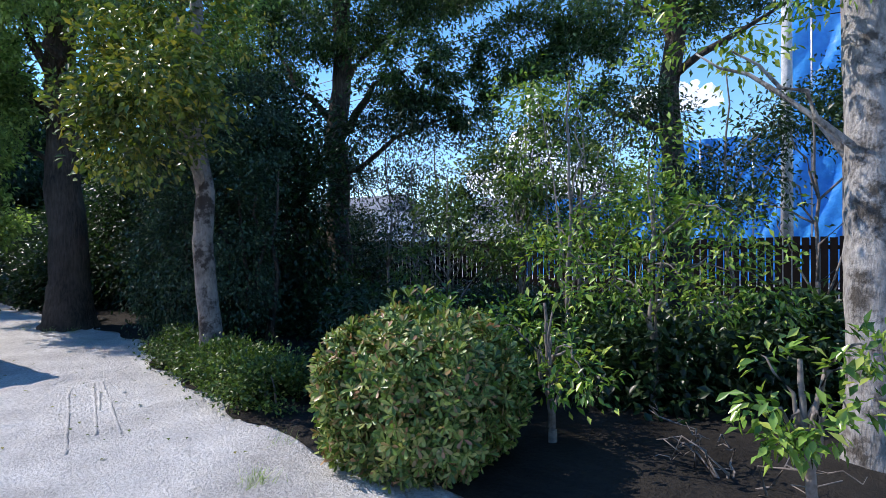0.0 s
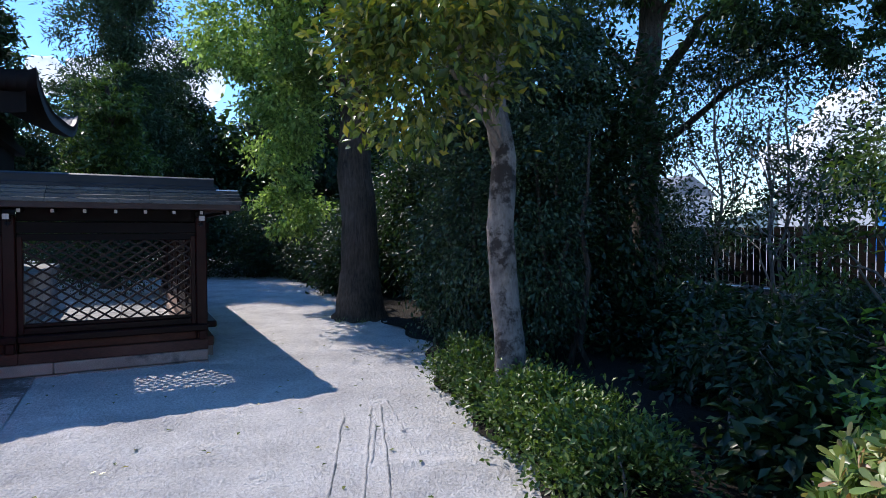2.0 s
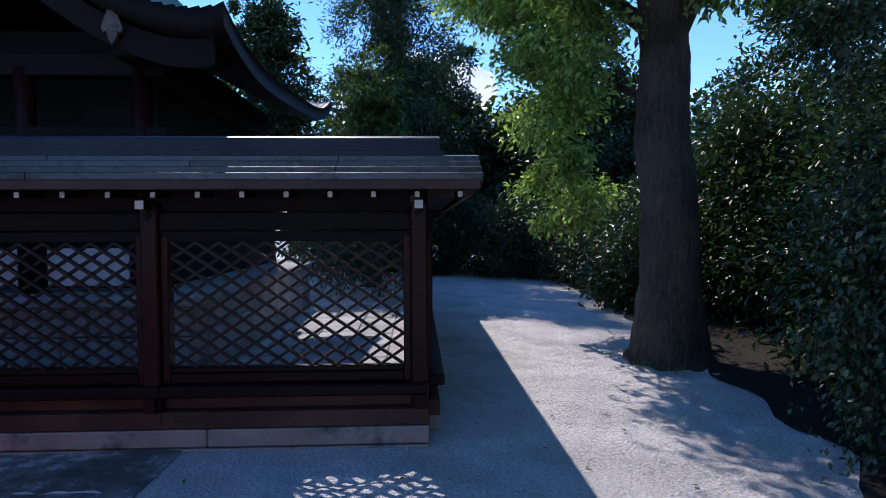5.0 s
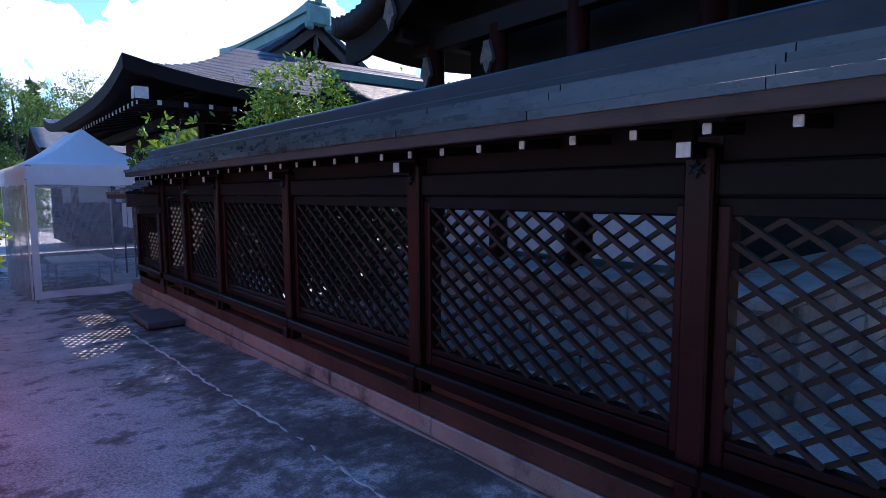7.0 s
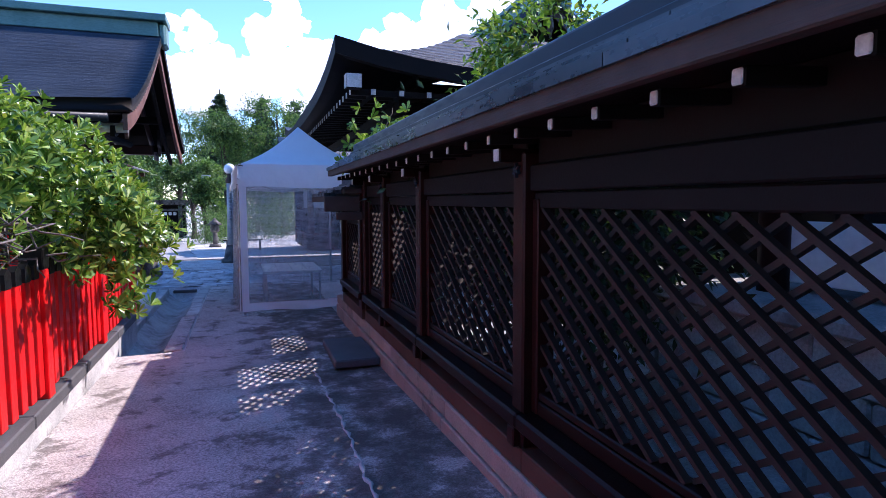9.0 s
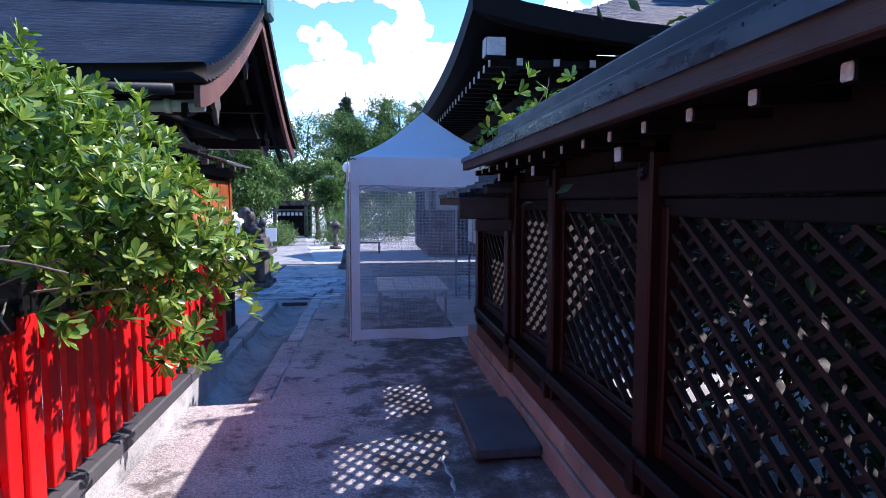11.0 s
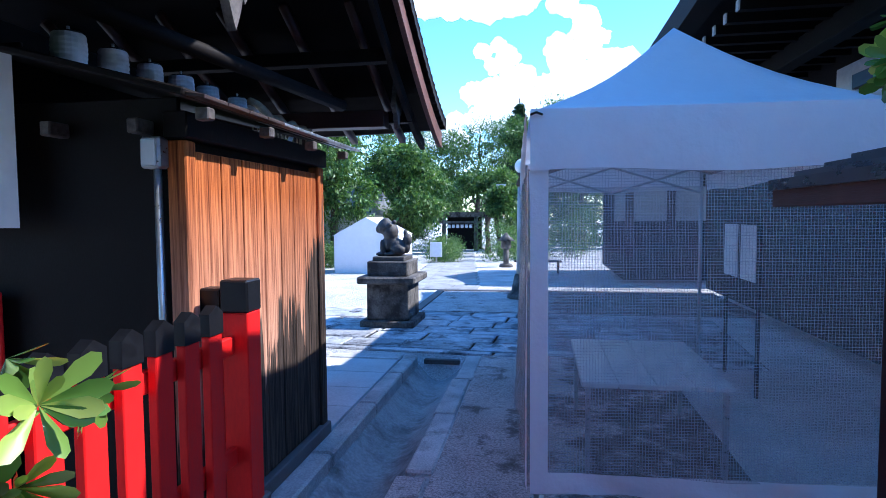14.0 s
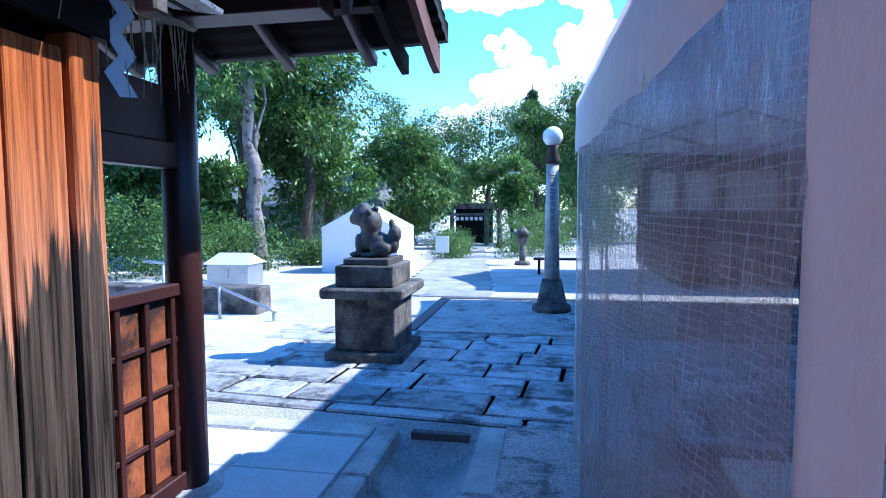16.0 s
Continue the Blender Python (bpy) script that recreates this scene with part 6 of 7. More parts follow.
for k, (x0, y0, x1, y1, h, seed) in enumerate([(-4.9, -1.42, -3.75, -1.72, 0.46, 41), (-3.65, -1.75, -2.15, -2.1, 0.42, 42)]):
    e = thing("low_hedge", ((x0 + x1) / 2, (y0 + y1) / 2, 0.15), "low clipped box hedge along the sand", "hedge", "low hedges")
    bl = [(x0 + (x1 - x0) * s, y0 + (y1 - y0) * s, 0.13 + h * 0.45, 0.32, 0.32, h * 0.55) for s in np.linspace(0, 1, 7)]
    crown("leaves", bl, 15000, 0.042, L_HEDGE, e, seed, clumps=170, spread=0.22, slim=0.55, core=0.7, droop=-0.3)
    for q in range(8):
        s = q / 7
        x, y = x0 + (x1 - x0) * s, y0 + (y1 - y0) * s
        under(obj("stem", *tube(bend((x, y, 0.1), (x + 0.1, y, 0.13 + h * 0.7), 3, 0.2, q), [0.012, 0.01, 0.008, 0.004], 5), M_TWIG, True), e)

# blotched slim tree in the hedge
tree("crape_tree", (-3.3, -1.8, 0.15), (-2.95, -1.85, 4.6), 0.125, 0.06, [(0.45, (-3.4, -1.0, 2.8), 0.035), (0.55, (-3.7, -0.9, 3.1), 0.035), (0.6, (-2.9, -1.6, 4.2), 0.05)],
     [(-3.5, -0.95, 2.65, 0.75, 0.55, 0.5), (-3.3, -1.2, 3.2, 0.85, 0.6, 0.55), (-3.9, -0.8, 3.1, 0.6, 0.5, 0.5), (-3.1, -1.5, 3.9, 0.85, 0.7, 0.6)], 9500, 0.08, M_PALEBARK, L_OSM,
     "slim tree with blotched pale bark and yellowing leaves", 51, clumps=95, slim=0.5, flare=1.1, wob=0.05, spread=0.2)
# pale lichened trunk close to the walk's start
tree("pale_trunk_tree", (-9.0, -2.75, 0.15), (-9.05, -2.85, 5.5), 0.17, 0.13, [(0.35, (-8.0, -2.6, 2.9), 0.03), (0.4, (-8.3, -2.2, 2.75), 0.03)],
     [(-8.2, -2.5, 3.0, 0.7, 0.5, 0.35), (-8.9, -2.3, 3.3, 0.7, 0.6, 0.4)], 1200, 0.07, M_WHITEBARK, L_GLOSSY, "tree with thick white lichened bark", 52, clumps=36, flare=1.2, wob=0.06)
# thick old camphor
tree("camphor_tree", (2.35, -2.65, 0.15), (2.9, -2.7, 7.5), 0.33, 0.2, [(0.45, (0.6, -1.8, 5.4), 0.13), (0.5, (4.0, -1.6, 5.4), 0.13), (0.55, (1.2, -4.2, 6.2), 0.12), (0.65, (3.2, -1.6, 6.6), 0.1), (0.4, (4.4, -2.3, 3.9), 0.07)],
     [(3.6, -1.7, 4.6, 1.3, 0.8, 1.0), (4.2, -1.7, 3.3, 1.0, 0.6, 0.9), (4.6, -2.0, 2.2, 0.7, 0.5, 0.7), (0.8, -1.9, 5.7, 1.5, 1.2, 0.9), (2.8, -2.3, 6.8, 2.2, 1.8, 1.2), (1.2, -4, 6.2, 1.6, 1.4, 1.0), (4.8, -1.3, 5.6, 1.4, 1.1, 1.0), (1.5, -3.0, 4.5, 0.9, 0.7, 0.7), (3.3, -1.9, 3.8, 0.8, 0.5, 0.7)], 66000, 0.105, M_BARK, L_CAMPHOR,
     "old camphor tree with furrowed bark and fresh green leaves", 53, clumps=420, spread=0.17, slim=0.5, flare=1.7, wob=0.03)
# vine-grown tall shrub wall
e = thing("vine_wall", (-1.4, -2.95, 0.15), "tall mass of vine-grown evergreen shrub", "shrub")
crown("leaves", [(-0.55, -2.85, 1.5, 0.45, 0.45, 1.5), (-1.1, -2.95, 1.6, 0.55, 0.5, 1.55), (-1.8, -3.1, 1.5, 0.6, 0.5, 1.4), (-0.8, -3.2, 3.4, 0.7, 0.45, 0.9), (-1.6, -3.5, 3.1, 0.7, 0.45, 1.0)], 56000, 0.05, L_IVY, e, 61, clumps=700, spread=0.13, slim=0.6, core=0.8, droop=0.7)
for k in range(7):
    x = -0.5 - 0.33 * k
    under(obj("stem", *tube(bend((x, -2.95 - 0.08 * k, 0.1), (x + 0.1, -2.95 - 0.08 * k, 2.6), 5, 0.15, k), [0.04, 0.035, 0.03, 0.025, 0.02, 0.01], 6), M_BARK, True), e)
# dark tall trees behind
tree("tall_tree", (0.45, -7.3, 0.15), (0.6, -7.5, 9.0), 0.27, 0.17, [(0.45, (-1.9, -6.8, 4.9), 0.12), (0.55, (2.2, -6.9, 6.2), 0.1), (0.6, (-1.0, -8.4, 6.9), 0.1), (0.38, (-2.6, -7.6, 4.2), 0.07)],
     [(-1.8, -7.0, 5.0, 1.2, 0.9, 0.7), (-2.8, -7.6, 4.3, 0.7, 0.6, 0.45), (0.6, -7.2, 6.8, 2.6, 1.6, 1.1), (2.4, -7, 6.3, 1.6, 1.3, 1.0), (-1.4, -7.8, 7.2, 2.0, 1.6, 1.0)], 46000, 0.105, M_BARK, L_CANOPY,
     "tall dark-trunked broad-leaved tree", 54, clumps=230, spread=0.14, flare=1.4)
tree("tall_tree", (-6.3, -9.2, 0.15), (-6.0, -9.6, 9.5), 0.22, 0.14, [(0.4, (-4.3, -8.8, 4.6), 0.09), (0.5, (-8.0, -8.9, 5.4), 0.09), (0.6, (-5, -10, 6.5), 0.09)],
     [(-4.4, -8.8, 5.0, 1.4, 0.9, 0.8), (-3.2, -8.6, 5.5, 1.1, 0.9, 0.7), (-5.6, -9.3, 6.6, 2.3, 1.6, 1.2), (-8.2, -9, 6.3, 1.4, 1.2, 0.9)], 32000, 0.105, M_BARK, L_CANOPY,
     "tall dark-trunked broad-leaved tree by the board fence", 55, clumps=170, spread=0.14)
# leafy saplings in the bed, seen against the sky
def sapling(x, y, h, wd, n, seed, leaf, label, size=0.07):
    r = np.random.default_rng(seed)
    limbs = [(r.uniform(0.2, 0.75), (x + r.uniform(-wd, wd), y + r.uniform(-wd, wd) * 0.6, 0.15 + h * r.uniform(0.4, 0.95)), 0.014) for _ in range(9)]
    blobs = [(q[1][0], q[1][1], q[1][2], wd * 0.42, wd * 0.4, wd * 0.34) for q in limbs]
    return tree("sapling", (x, y, 0.15), (x + r.uniform(-.1, .1), y, h), 0.03, 0.01, limbs, blobs, n, size, M_TWIG, leaf, label, seed, clumps=80, group="saplings in the bed", category="small tree", spread=0.3, flare=1.1, core=0.1)
for q, (x, y, h, wd, n, leaf) in enumerate([(-6.4, -4.0, 3.3, 1.0, 3600, L_GLOSSY), (-4.8, -4.1, 2.4, 0.75, 2400, L_HEDGE), (-7.5, -3.3, 2.3, 0.85, 2600, L_GLOSSY), (-5.6, -6.2, 3.4, 1.1, 2200, L_DARK), (-2.6, -6.2, 3.0, 1.0, 2000, L_DARK),
                                             (-8.6, -5.6, 3.0, 0.9, 3000, L_DARK), (-3.6, -5.0, 2.0, 0.7, 800, L_DARK), (-7.2, -1.95, 1.15, 0.5, 700, L_GLOSSY), (-8.80, -1.2, 1.05, 0.26, 420, L_GLOSSY), (-6.0, -2.6, 0.9, 0.6, 1400, L_GLOSSY), (-4.4, -2.9, 1.0, 0.7, 2000, L_DARK)]):
    sapling(x, y, h, wd, n, 70 + q, leaf, ["slender sapling with glossy leaves in the shady bed", "leafy young tree with fresh leaves in the shady bed"][leaf is L_CAMPHOR])
for q, (x, y, h, wd, n, leaf) in enumerate([(-1.4, -8.4, 4.2, 1.3, 4000, L_DARK), (-4.6, -10.6, 4.4, 1.4, 3600, L_DARK), (2.4, -9.0, 4.4, 1.4, 7000, L_DARK), (-7.4, -7.4, 4.0, 1.2, 6000, L_DARK), (5.5, -8.6, 4.6, 1.5, 7000, L_DARK), (-9.8, -8.5, 4.5, 1.3, 6000, L_DARK), (0.6, -4.9, 2.6, 0.8, 3500, L_DARK), (-5.3, -5.0, 3.1, 0.9, 3600, L_HEDGE), (-0.9, -7.4, 4.6, 1.5, 9000, L_DARK), (-3.2, -9.2, 4.6, 1.5, 7000, L_DARK), (-5.2, -7.2, 3.2, 1.0, 4500, L_HEDGE)]):
    sapling(x, y, h, wd, n, 170 + q, leaf, "leafy evergreen sapling before the board fence", 0.085)
# leafless twiggy shrub low in the bed
e = thing("bare_shrub", (-8.35, -1.9, 0.15), "low leafless shrub of pale crooked twigs", "shrub")
rt = np.random.default_rng(77)
for k in range(7):
    th = rt.uniform(0, 6.28)
    a = np.array((-8.35 + 0.05 * math.cos(th), -1.9 + 0.05 * math.sin(th), 0.14))
    b = a + np.array((rt.uniform(0.25, 0.5) * math.cos(th), rt.uniform(0.2, 0.4) * math.sin(th), rt.uniform(0.12, 0.42)))
    pts = bend(a, b, 6, 0.6, 300 + k, 0.06)
    br = under(obj("branch", *tube(pts, [0.011 * (1 - 0.7 * q / 6) for q in range(7)], 6), M_TWIG, True), e)
    for q in (3, 4, 5):
        c = np.array(pts[q]) + rt.normal(size=3) * np.array([0.1, 0.1, 0.07])
        under(obj("twig", *tube(bend(pts[q], c, 3, 0.4, 400 + 5 * k + q), [0.005, 0.004, 0.003, 0.002], 5), M_TWIG, True), br)
# dense dark undergrowth and shrub walls
for q, (x, y, w_, d_, h, n) in enumerate([(-2.6, -5.0, 1.3, 0.9, 0.8, 3500), (-0.6, -5.4, 1.6, 1.0, 0.9, 4500), (2.6, -5.4, 1.5, 1.0, 3.0, 12000), (0.9, -4.2, 0.9, 0.7, 2.6, 7000), (5.2, -5.2, 1.8, 1.1, 3.4, 12000), (8.0, -4.9, 1.6, 1.0, 2.6, 10000), (10.8, -4.6, 1.6, 1.0, 2.4, 10000),
                                           (13.5, -3.2, 1.4, 1.5, 2.4, 10000), (15.0, -0.8, 1.4, 1.8, 2.8, 12000), (15.5, 2.2, 1.5, 1.8, 3.0, 10000), (6.3, -4.0, 0.9, 0.7, 1.5, 6000), (-5.0, -8.0, 1.5, 1.0, 0.5, 3000), (-2.0, -9.5, 1.8, 1.0, 0.6, 3000), (-5.6, -2.7, 0.8, 0.5, 0.75, 2600), (-7.3, -3.7, 1.0, 0.7, 0.85, 3000), (-6.2, -4.8, 1.2, 0.8, 0.9, 3000), (-8.4, -4.6, 0.9, 0.7, 1.0, 3000), (-4.2, -4.0, 1.0, 0.6, 0.7, 2600), (-0.9, -4.7, 0.8, 0.7, 4.4, 9000), (3.5, -10, 2.2, 1.0, 2.6, 8000)]):
    e = thing("shrub", (x, y, 0.15), "dense dark evergreen shrub in the shade", "shrub", "dark shrubs")
    crown("leaves", [(x - w_ * 0.4, y, h * 0.5, w_ * 0.7, d_, h * 0.5), (x + w_ * 0.4, y + 0.2, h * 0.42, w_ * 0.7, d_, h * 0.45), (x, y, h * 0.72, w_ * 0.6, d_ * 0.8, h * 0.32)], int(n * 2.2), 0.10, L_DARK, e, 90 + q, clumps=380, spread=0.2, slim=0.5, core=0.5)
    for s in range(4):
        under(obj("stem", *tube(bend((x + 0.2 * s - 0.3, y, 0.05), (x + 0.35 * s - 0.5, y + 0.1, h * 0.7), 4, 0.25, s), [0.035, 0.03, 0.025, 0.02, 0.01], 6), M_BARK, True), e)
# big conifers and pines beyond the first hall's corner
for q, (x, y, h, w_, n, leaf, sz, lab) in enumerate([(15.5, 4.9, 10.0, 1.9, 22000, L_DARK, 0.14, "tall dark conifer beyond the hall"), (16.2, 0.9, 13.0, 2.5, 30000, L_PINE, 0.14, "tall blue-green conifer beyond the hall"), (11.0, 1.25, 6.0, 1.5, 15000, L_HEDGE, 0.11, "round-topped green pine behind the fence"), (20, -1.0, 9.0, 2.6, 16000, L_DARK, 0.16, "tall dark tree beyond the outer path"), (18, -6, 9.5, 3.0, 18000, L_DARK, 0.15, "tall dark tree at the precinct edge"), (9, -9.5, 9.5, 3.0, 18000, L_DARK, 0.13, "tall broad-leaved tree behind the shrubs"), (-14.5, -4, 8, 2.5, 9000, L_DARK, 0.12, "tall shade tree outside the court")]):
    blobs = [(x + w_ * 0.5 * math.sin(k * 2.4) * (1 - 0.6 * k / 9), y + w_ * 0.5 * math.cos(k * 2.4) * (1 - 0.6 * k / 9), h * (0.3 + 0.07 * k), w_ * (0.75 - 0.05 * k), w_ * (0.75 - 0.05 * k), h * 0.085) for k in range(10)]
    tree("evergreen_tree", (x, y, 0.1), (x, y, h * 0.92), 0.22, 0.06, [(0.3 + 0.06 * k, (b[0], b[1], b[2]), 0.05) for k, b in enumerate(blobs)], blobs, int(n * 1.8), sz * 1.25, M_BARK, leaf, lab, 120 + q, clumps=260, spread=0.2, slim=0.3 if leaf is L_PINE else 0.45, group="large evergreens")
# grass tufts on the sand's edge
r4 = np.random.default_rng(8)
g = []
for cx, cy, k in ((-6.05, -0.35, 60), (2.0, -2.2, 40), (2.7, -2.1, 30), (-5.6, -0.9, 20), (1.75, -2.45, 40)):
    for _ in range(k):
        x, y = cx + r4.normal() * 0.05, cy + r4.normal() * 0.05
        z = float(ground_z(x, y))
        dx, dy, h = r4.normal() * 0.05, r4.normal() * 0.05, r4.uniform(0.05, 0.12)
        g.append(((x - 0.003, y, z), (x + 0.003, y, z), (x + dx, y + dy, z + h)))
gv = np.array(g).reshape(-1, 3)
tagged(raw_mesh("grass_tufts", gv, np.arange(len(gv)).reshape(-1, 3), L_CAMPHOR), "sparse green grass tufts on the sand", "grass", kind="stuff")
# fallen leaves and pebbles
p = np.stack([r4.uniform(-8, 2, 120), r4.uniform(-1.6, 1.5, 120), np.zeros(120)], 1)
p = p[p[:, 1] > bed_edge(p[:, 0])]
p[:, 2] = ground_z(p[:, 0], p[:, 1]) + 0.012
v, f = leaf_arrays(p, unit(r4.normal(size=p.shape) * np.array([1, 1, 0.05])), np.tile([0, 0, 1.0], (len(p), 1)), np.full(len(p), 0.045), np.full(len(p), 0.025))
tagged(raw_mesh("fallen_leaves", v, f, L_OSM), "scattered dry fallen leaves on the sand", "leaves", kind="stuff")

# wheel and rake marks drawn in the sand
marks = thing("sand_marks", (-3.4, -0.6, 0.15), "curved wheel marks pressed into the sand", "marks", kind="stuff")
for k, (xa, ya, xb, yb) in enumerate([(-2.5, -1.05, -4.4, -0.35), (-2.55, -0.95, -4.3, -0.22), (-2.9, -0.85, -3.6, -0.55), (-2.6, -0.7, -4.6, 0.1), (-2.4, -1.15, -3.2, -0.95)]):
    pts = [(x, y, float(ground_z(x, y)) - 0.001) for x, y, _ in bend((xa, ya, 0), (xb, yb, 0), 24, 0.03, k + 5)]
    under(obj("ridge_line", *tube(pts, [0.014] * len(pts), 6, 0.3, k), M_SAND, True), marks)

# ---- board fence and the street behind it ----
bf = thing("board_fence", (1.0, -13.2, 0.1), "dark upright board fence with gaps at the precinct edge", "fence")
for z in (0.5, 1.45):
    boxpart("rail", (-14, 12, -13.24, -13.18, z, z + 0.09), M_BLACKWOOD, bf)
for k in range(150):
    x = -14 + k * 0.172
    boxpart("board", (x, x + 0.143, -13.17, -13.14, 0.25, 1.72 + 0.015 * math.sin(k * 3.7)), M_BLACKWOOD, bf, bevel=0.0)
boxpart("stone_foot", (-14, 12, -13.3, -13.0, 0.0, 0.2), M_GRANITE, bf, "low pale stone footing")
e = thing("street", (0, -18, 0.16), "grey asphalt street beyond the fence", "road", kind="structure")
boxpart("asphalt", (-60, 60, -19.5, -14.5, -0.1, 0.21), surface("asphalt", (0.04, 0.04, 0.045), (0.10, 0.10, 0.105), 60, 2, 0.9, 0.5, 0.005), e)
# building wrapped in blue tarpaulin
tb = thing("wrapped_building", (-11, -24, 0), "scaffolded building wrapped in bright blue tarpaulin", "building")
def tarp(name, x0, x1, y, z0, z1, seed):
    X, Zz = np.meshgrid(np.linspace(x0, x1, 40), np.linspace(z0, z1, 30))
    Yv = y + 0.12 * np.sin(X * 3.1 + seed) * np.sin(Zz * 1.3) + 0.05 * np.sin(X * 9 + Zz * 4)
    i_ = (np.arange(29)[:, None] * 40 + np.arange(39)[None, :]).ravel()
    return under(raw_mesh(name, np.stack([X.ravel(), Yv.ravel(), Zz.ravel()], 1), np.stack([i_, i_ + 1, i_ + 41, i_ + 40], 1), M_TARP, True), tb)
boxpart("core", (-8.3, -2.6, -30, -21.3, 0, 5.0), M_PLASTER, tb)
tarp("tarpaulin", -8.5, -6.9, -21.0, 0.3, 11.7, 1)
tarp("tarpaulin", -6.8, -2.4, -21.05, 0.3, 5.4, 2)
tarp("tarpaulin", -2.35, 3.2, -20.9, 0.3, 3.5, 3)
for k in range(8):
    tubepart("scaffold_pole", [(-8.4 + 0.85 * k, -20.7, 0.1), (-8.4 + 0.85 * k, -20.7, 11.5 if k < 2 else 5.4)], 0.03, M_METAL, tb, 6)
e = thing("utility_pole", (-7.15, -17.5, 0.1), "grey concrete utility pole with wires", "utility pole")
tubepart("pole", [(-7.15, -17.5, 0), (-7.15, -17.5, 12)], [0.17, 0.12], M_GRANITE, e, 12)
for k in range(5):
    z = 8.5 + 0.5 * k
    pts = [(-60 + 120 * s, -17.5 - 0.2 * k, z - 0.8 * math.sin(math.pi * ((s * 4) % 1))) for s in np.linspace(0, 1, 60)]
    tubepart("wire", pts, 0.018, M_BLACK, e, 4)
def house(x, y, w_, d_, h, label, roofz, seed):
    e = thing("house", (x, y, 0), label, "house", "houses across the street")
    boxpart("wall", (x - w_ / 2, x + w_ / 2, y - d_ / 2, y + d_ / 2, 0, h), M_PLASTER, e, bevel=0.0)
    vs = [(x - w_ / 2 - 0.4, y - d_ / 2 - 0.4, h), (x + w_ / 2 + 0.4, y - d_ / 2 - 0.4, h), (x + w_ / 2 + 0.4, y + d_ / 2 + 0.4, h), (x - w_ / 2 - 0.4, y + d_ / 2 + 0.4, h), (x - w_ / 2 - 0.4, y, h + roofz), (x + w_ / 2 + 0.4, y, h + roofz)]
    under(obj("roof", vs, [(0, 1, 5, 4), (2, 3, 4, 5), (3, 0, 4), (1, 2, 5), (3, 2, 1, 0)], M_TILE), e, "grey tiled roof")
    for k in range(int(w_ / 1.9)):
        for z in (1.1, 3.7):
            if z + 1.2 < h:
                xx = x - w_ / 2 + 0.6 + 1.9 * k
                wn = boxpart("window", (xx, xx + 1.1, y + d_ / 2 - 0.02, y + d_ / 2 + 0.05, z, z + 1.1), M_METAL, e)
                boxpart("pane", (xx + 0.06, xx + 0.52, y + d_ / 2 + 0.052, y + d_ / 2 + 0.056, z + 0.06, z + 1.04), M_GLASS, wn, bevel=0.0)
                boxpart("pane", (xx + 0.58, xx + 1.04, y + d_ / 2 + 0.052, y + d_ / 2 + 0.056, z + 0.06, z + 1.04), M_GLASS, wn, bevel=0.0)
    return e
house(18, -50, 9, 7, 4.8, "pale plaster house with a grey tiled roof", 1.7, 1)
house(36, -46, 10, 7, 5.2, "two-storey pale house with a grey tiled roof", 1.9, 2)
house(3, -56, 8, 6, 5.0, "whitish house with a grey roof behind the tarpaulin", 1.6, 3)
house(58, -40, 12, 7, 5.5, "pale town house with a tiled roof", 1.9, 4)
hv, hf = sheet_grid(np.linspace(-250, 350, 70), np.linspace(-420, -300, 12), lambda x, y: np.maximum(0, (26 + 12 * np.sin(x / 60) + 6 * np.sin(x / 23)) * np.sin(np.pi * (y + 420) / 120)))
tagged(raw_mesh("hill", hv, hf, M_HILL, True), "hazy wooded hill beyond the town", "hill", kind="structure")

# ---- the far court ----
def gz(y):
    return float(far_drop(y))


t2 = thing("white_tent", (-6.1, 24.8, gz(24.8)), "small white gabled tent in the far court", "tent")
z0 = gz(24.8)
a, b, c, d = -7.0, -5.1, 24.0, 25.7
boxpart("wall", (a, b, c, c + 0.02, z0, z0 + 1.12), M_TENT, t2, bevel=0.0)
boxpart("wall", (b - 0.02, b, c + 0.02, d, z0, z0 + 1.12), M_TENT, t2, bevel=0.0)
boxpart("wall", (a, a + 0.02, c + 0.02, d, z0, z0 + 1.12), M_TENT, t2, bevel=0.0)
xm = (a + b) / 2
vs = [(a - 0.03, c - 0.03, z0 + 1.1), (b + 0.03, c - 0.03, z0 + 1.1), (b + 0.03, d, z0 + 1.1), (a - 0.03, d, z0 + 1.1), (xm, c - 0.03, z0 + 1.62), (xm, d, z0 + 1.62)]
under(obj("roof", vs, [(0, 4, 5, 3), (1, 2, 5, 4), (0, 1, 4), (2, 3, 5)], M_TENT), t2)
# gate
gt = thing("stone_gate", (-6.1, 44, gz(44)), "dark stone gate with a tie beam across the path", "gate")
z0 = gz(44)
for x in (-7.1, -5.1):
    tubepart("pillar", [(x, 44, z0), (x, 44, z0 + 2.1)], [0.14, 0.12], M_OLDSTONE, gt, 12)
boxpart("top_beam", (-7.9, -4.3, 43.85, 44.15, z0 + 2.1, z0 + 2.32), M_OLDSTONE, gt)
boxpart("cap_beam", (-8.1, -4.1, 43.8, 44.2, z0 + 2.325, z0 + 2.42), M_OLDSTONE, gt)
boxpart("tie_beam", (-7.5, -4.7, 43.9, 44.1, z0 + 1.72, z0 + 1.86), M_OLDSTONE, gt)
for k in range(6):
    boxpart("paper_strip", (-6.85 + 0.27 * k, -6.67 + 0.27 * k, 43.85, 43.88, z0 + 1.45, z0 + 1.65), M_PAPER, gt, "white hanging paper strip", bevel=0.0)
boxpart("gatehouse", (-7.2, -5.0, 46.0, 47.0, z0, z0 + 2.2), M_BLACKWOOD, gt)
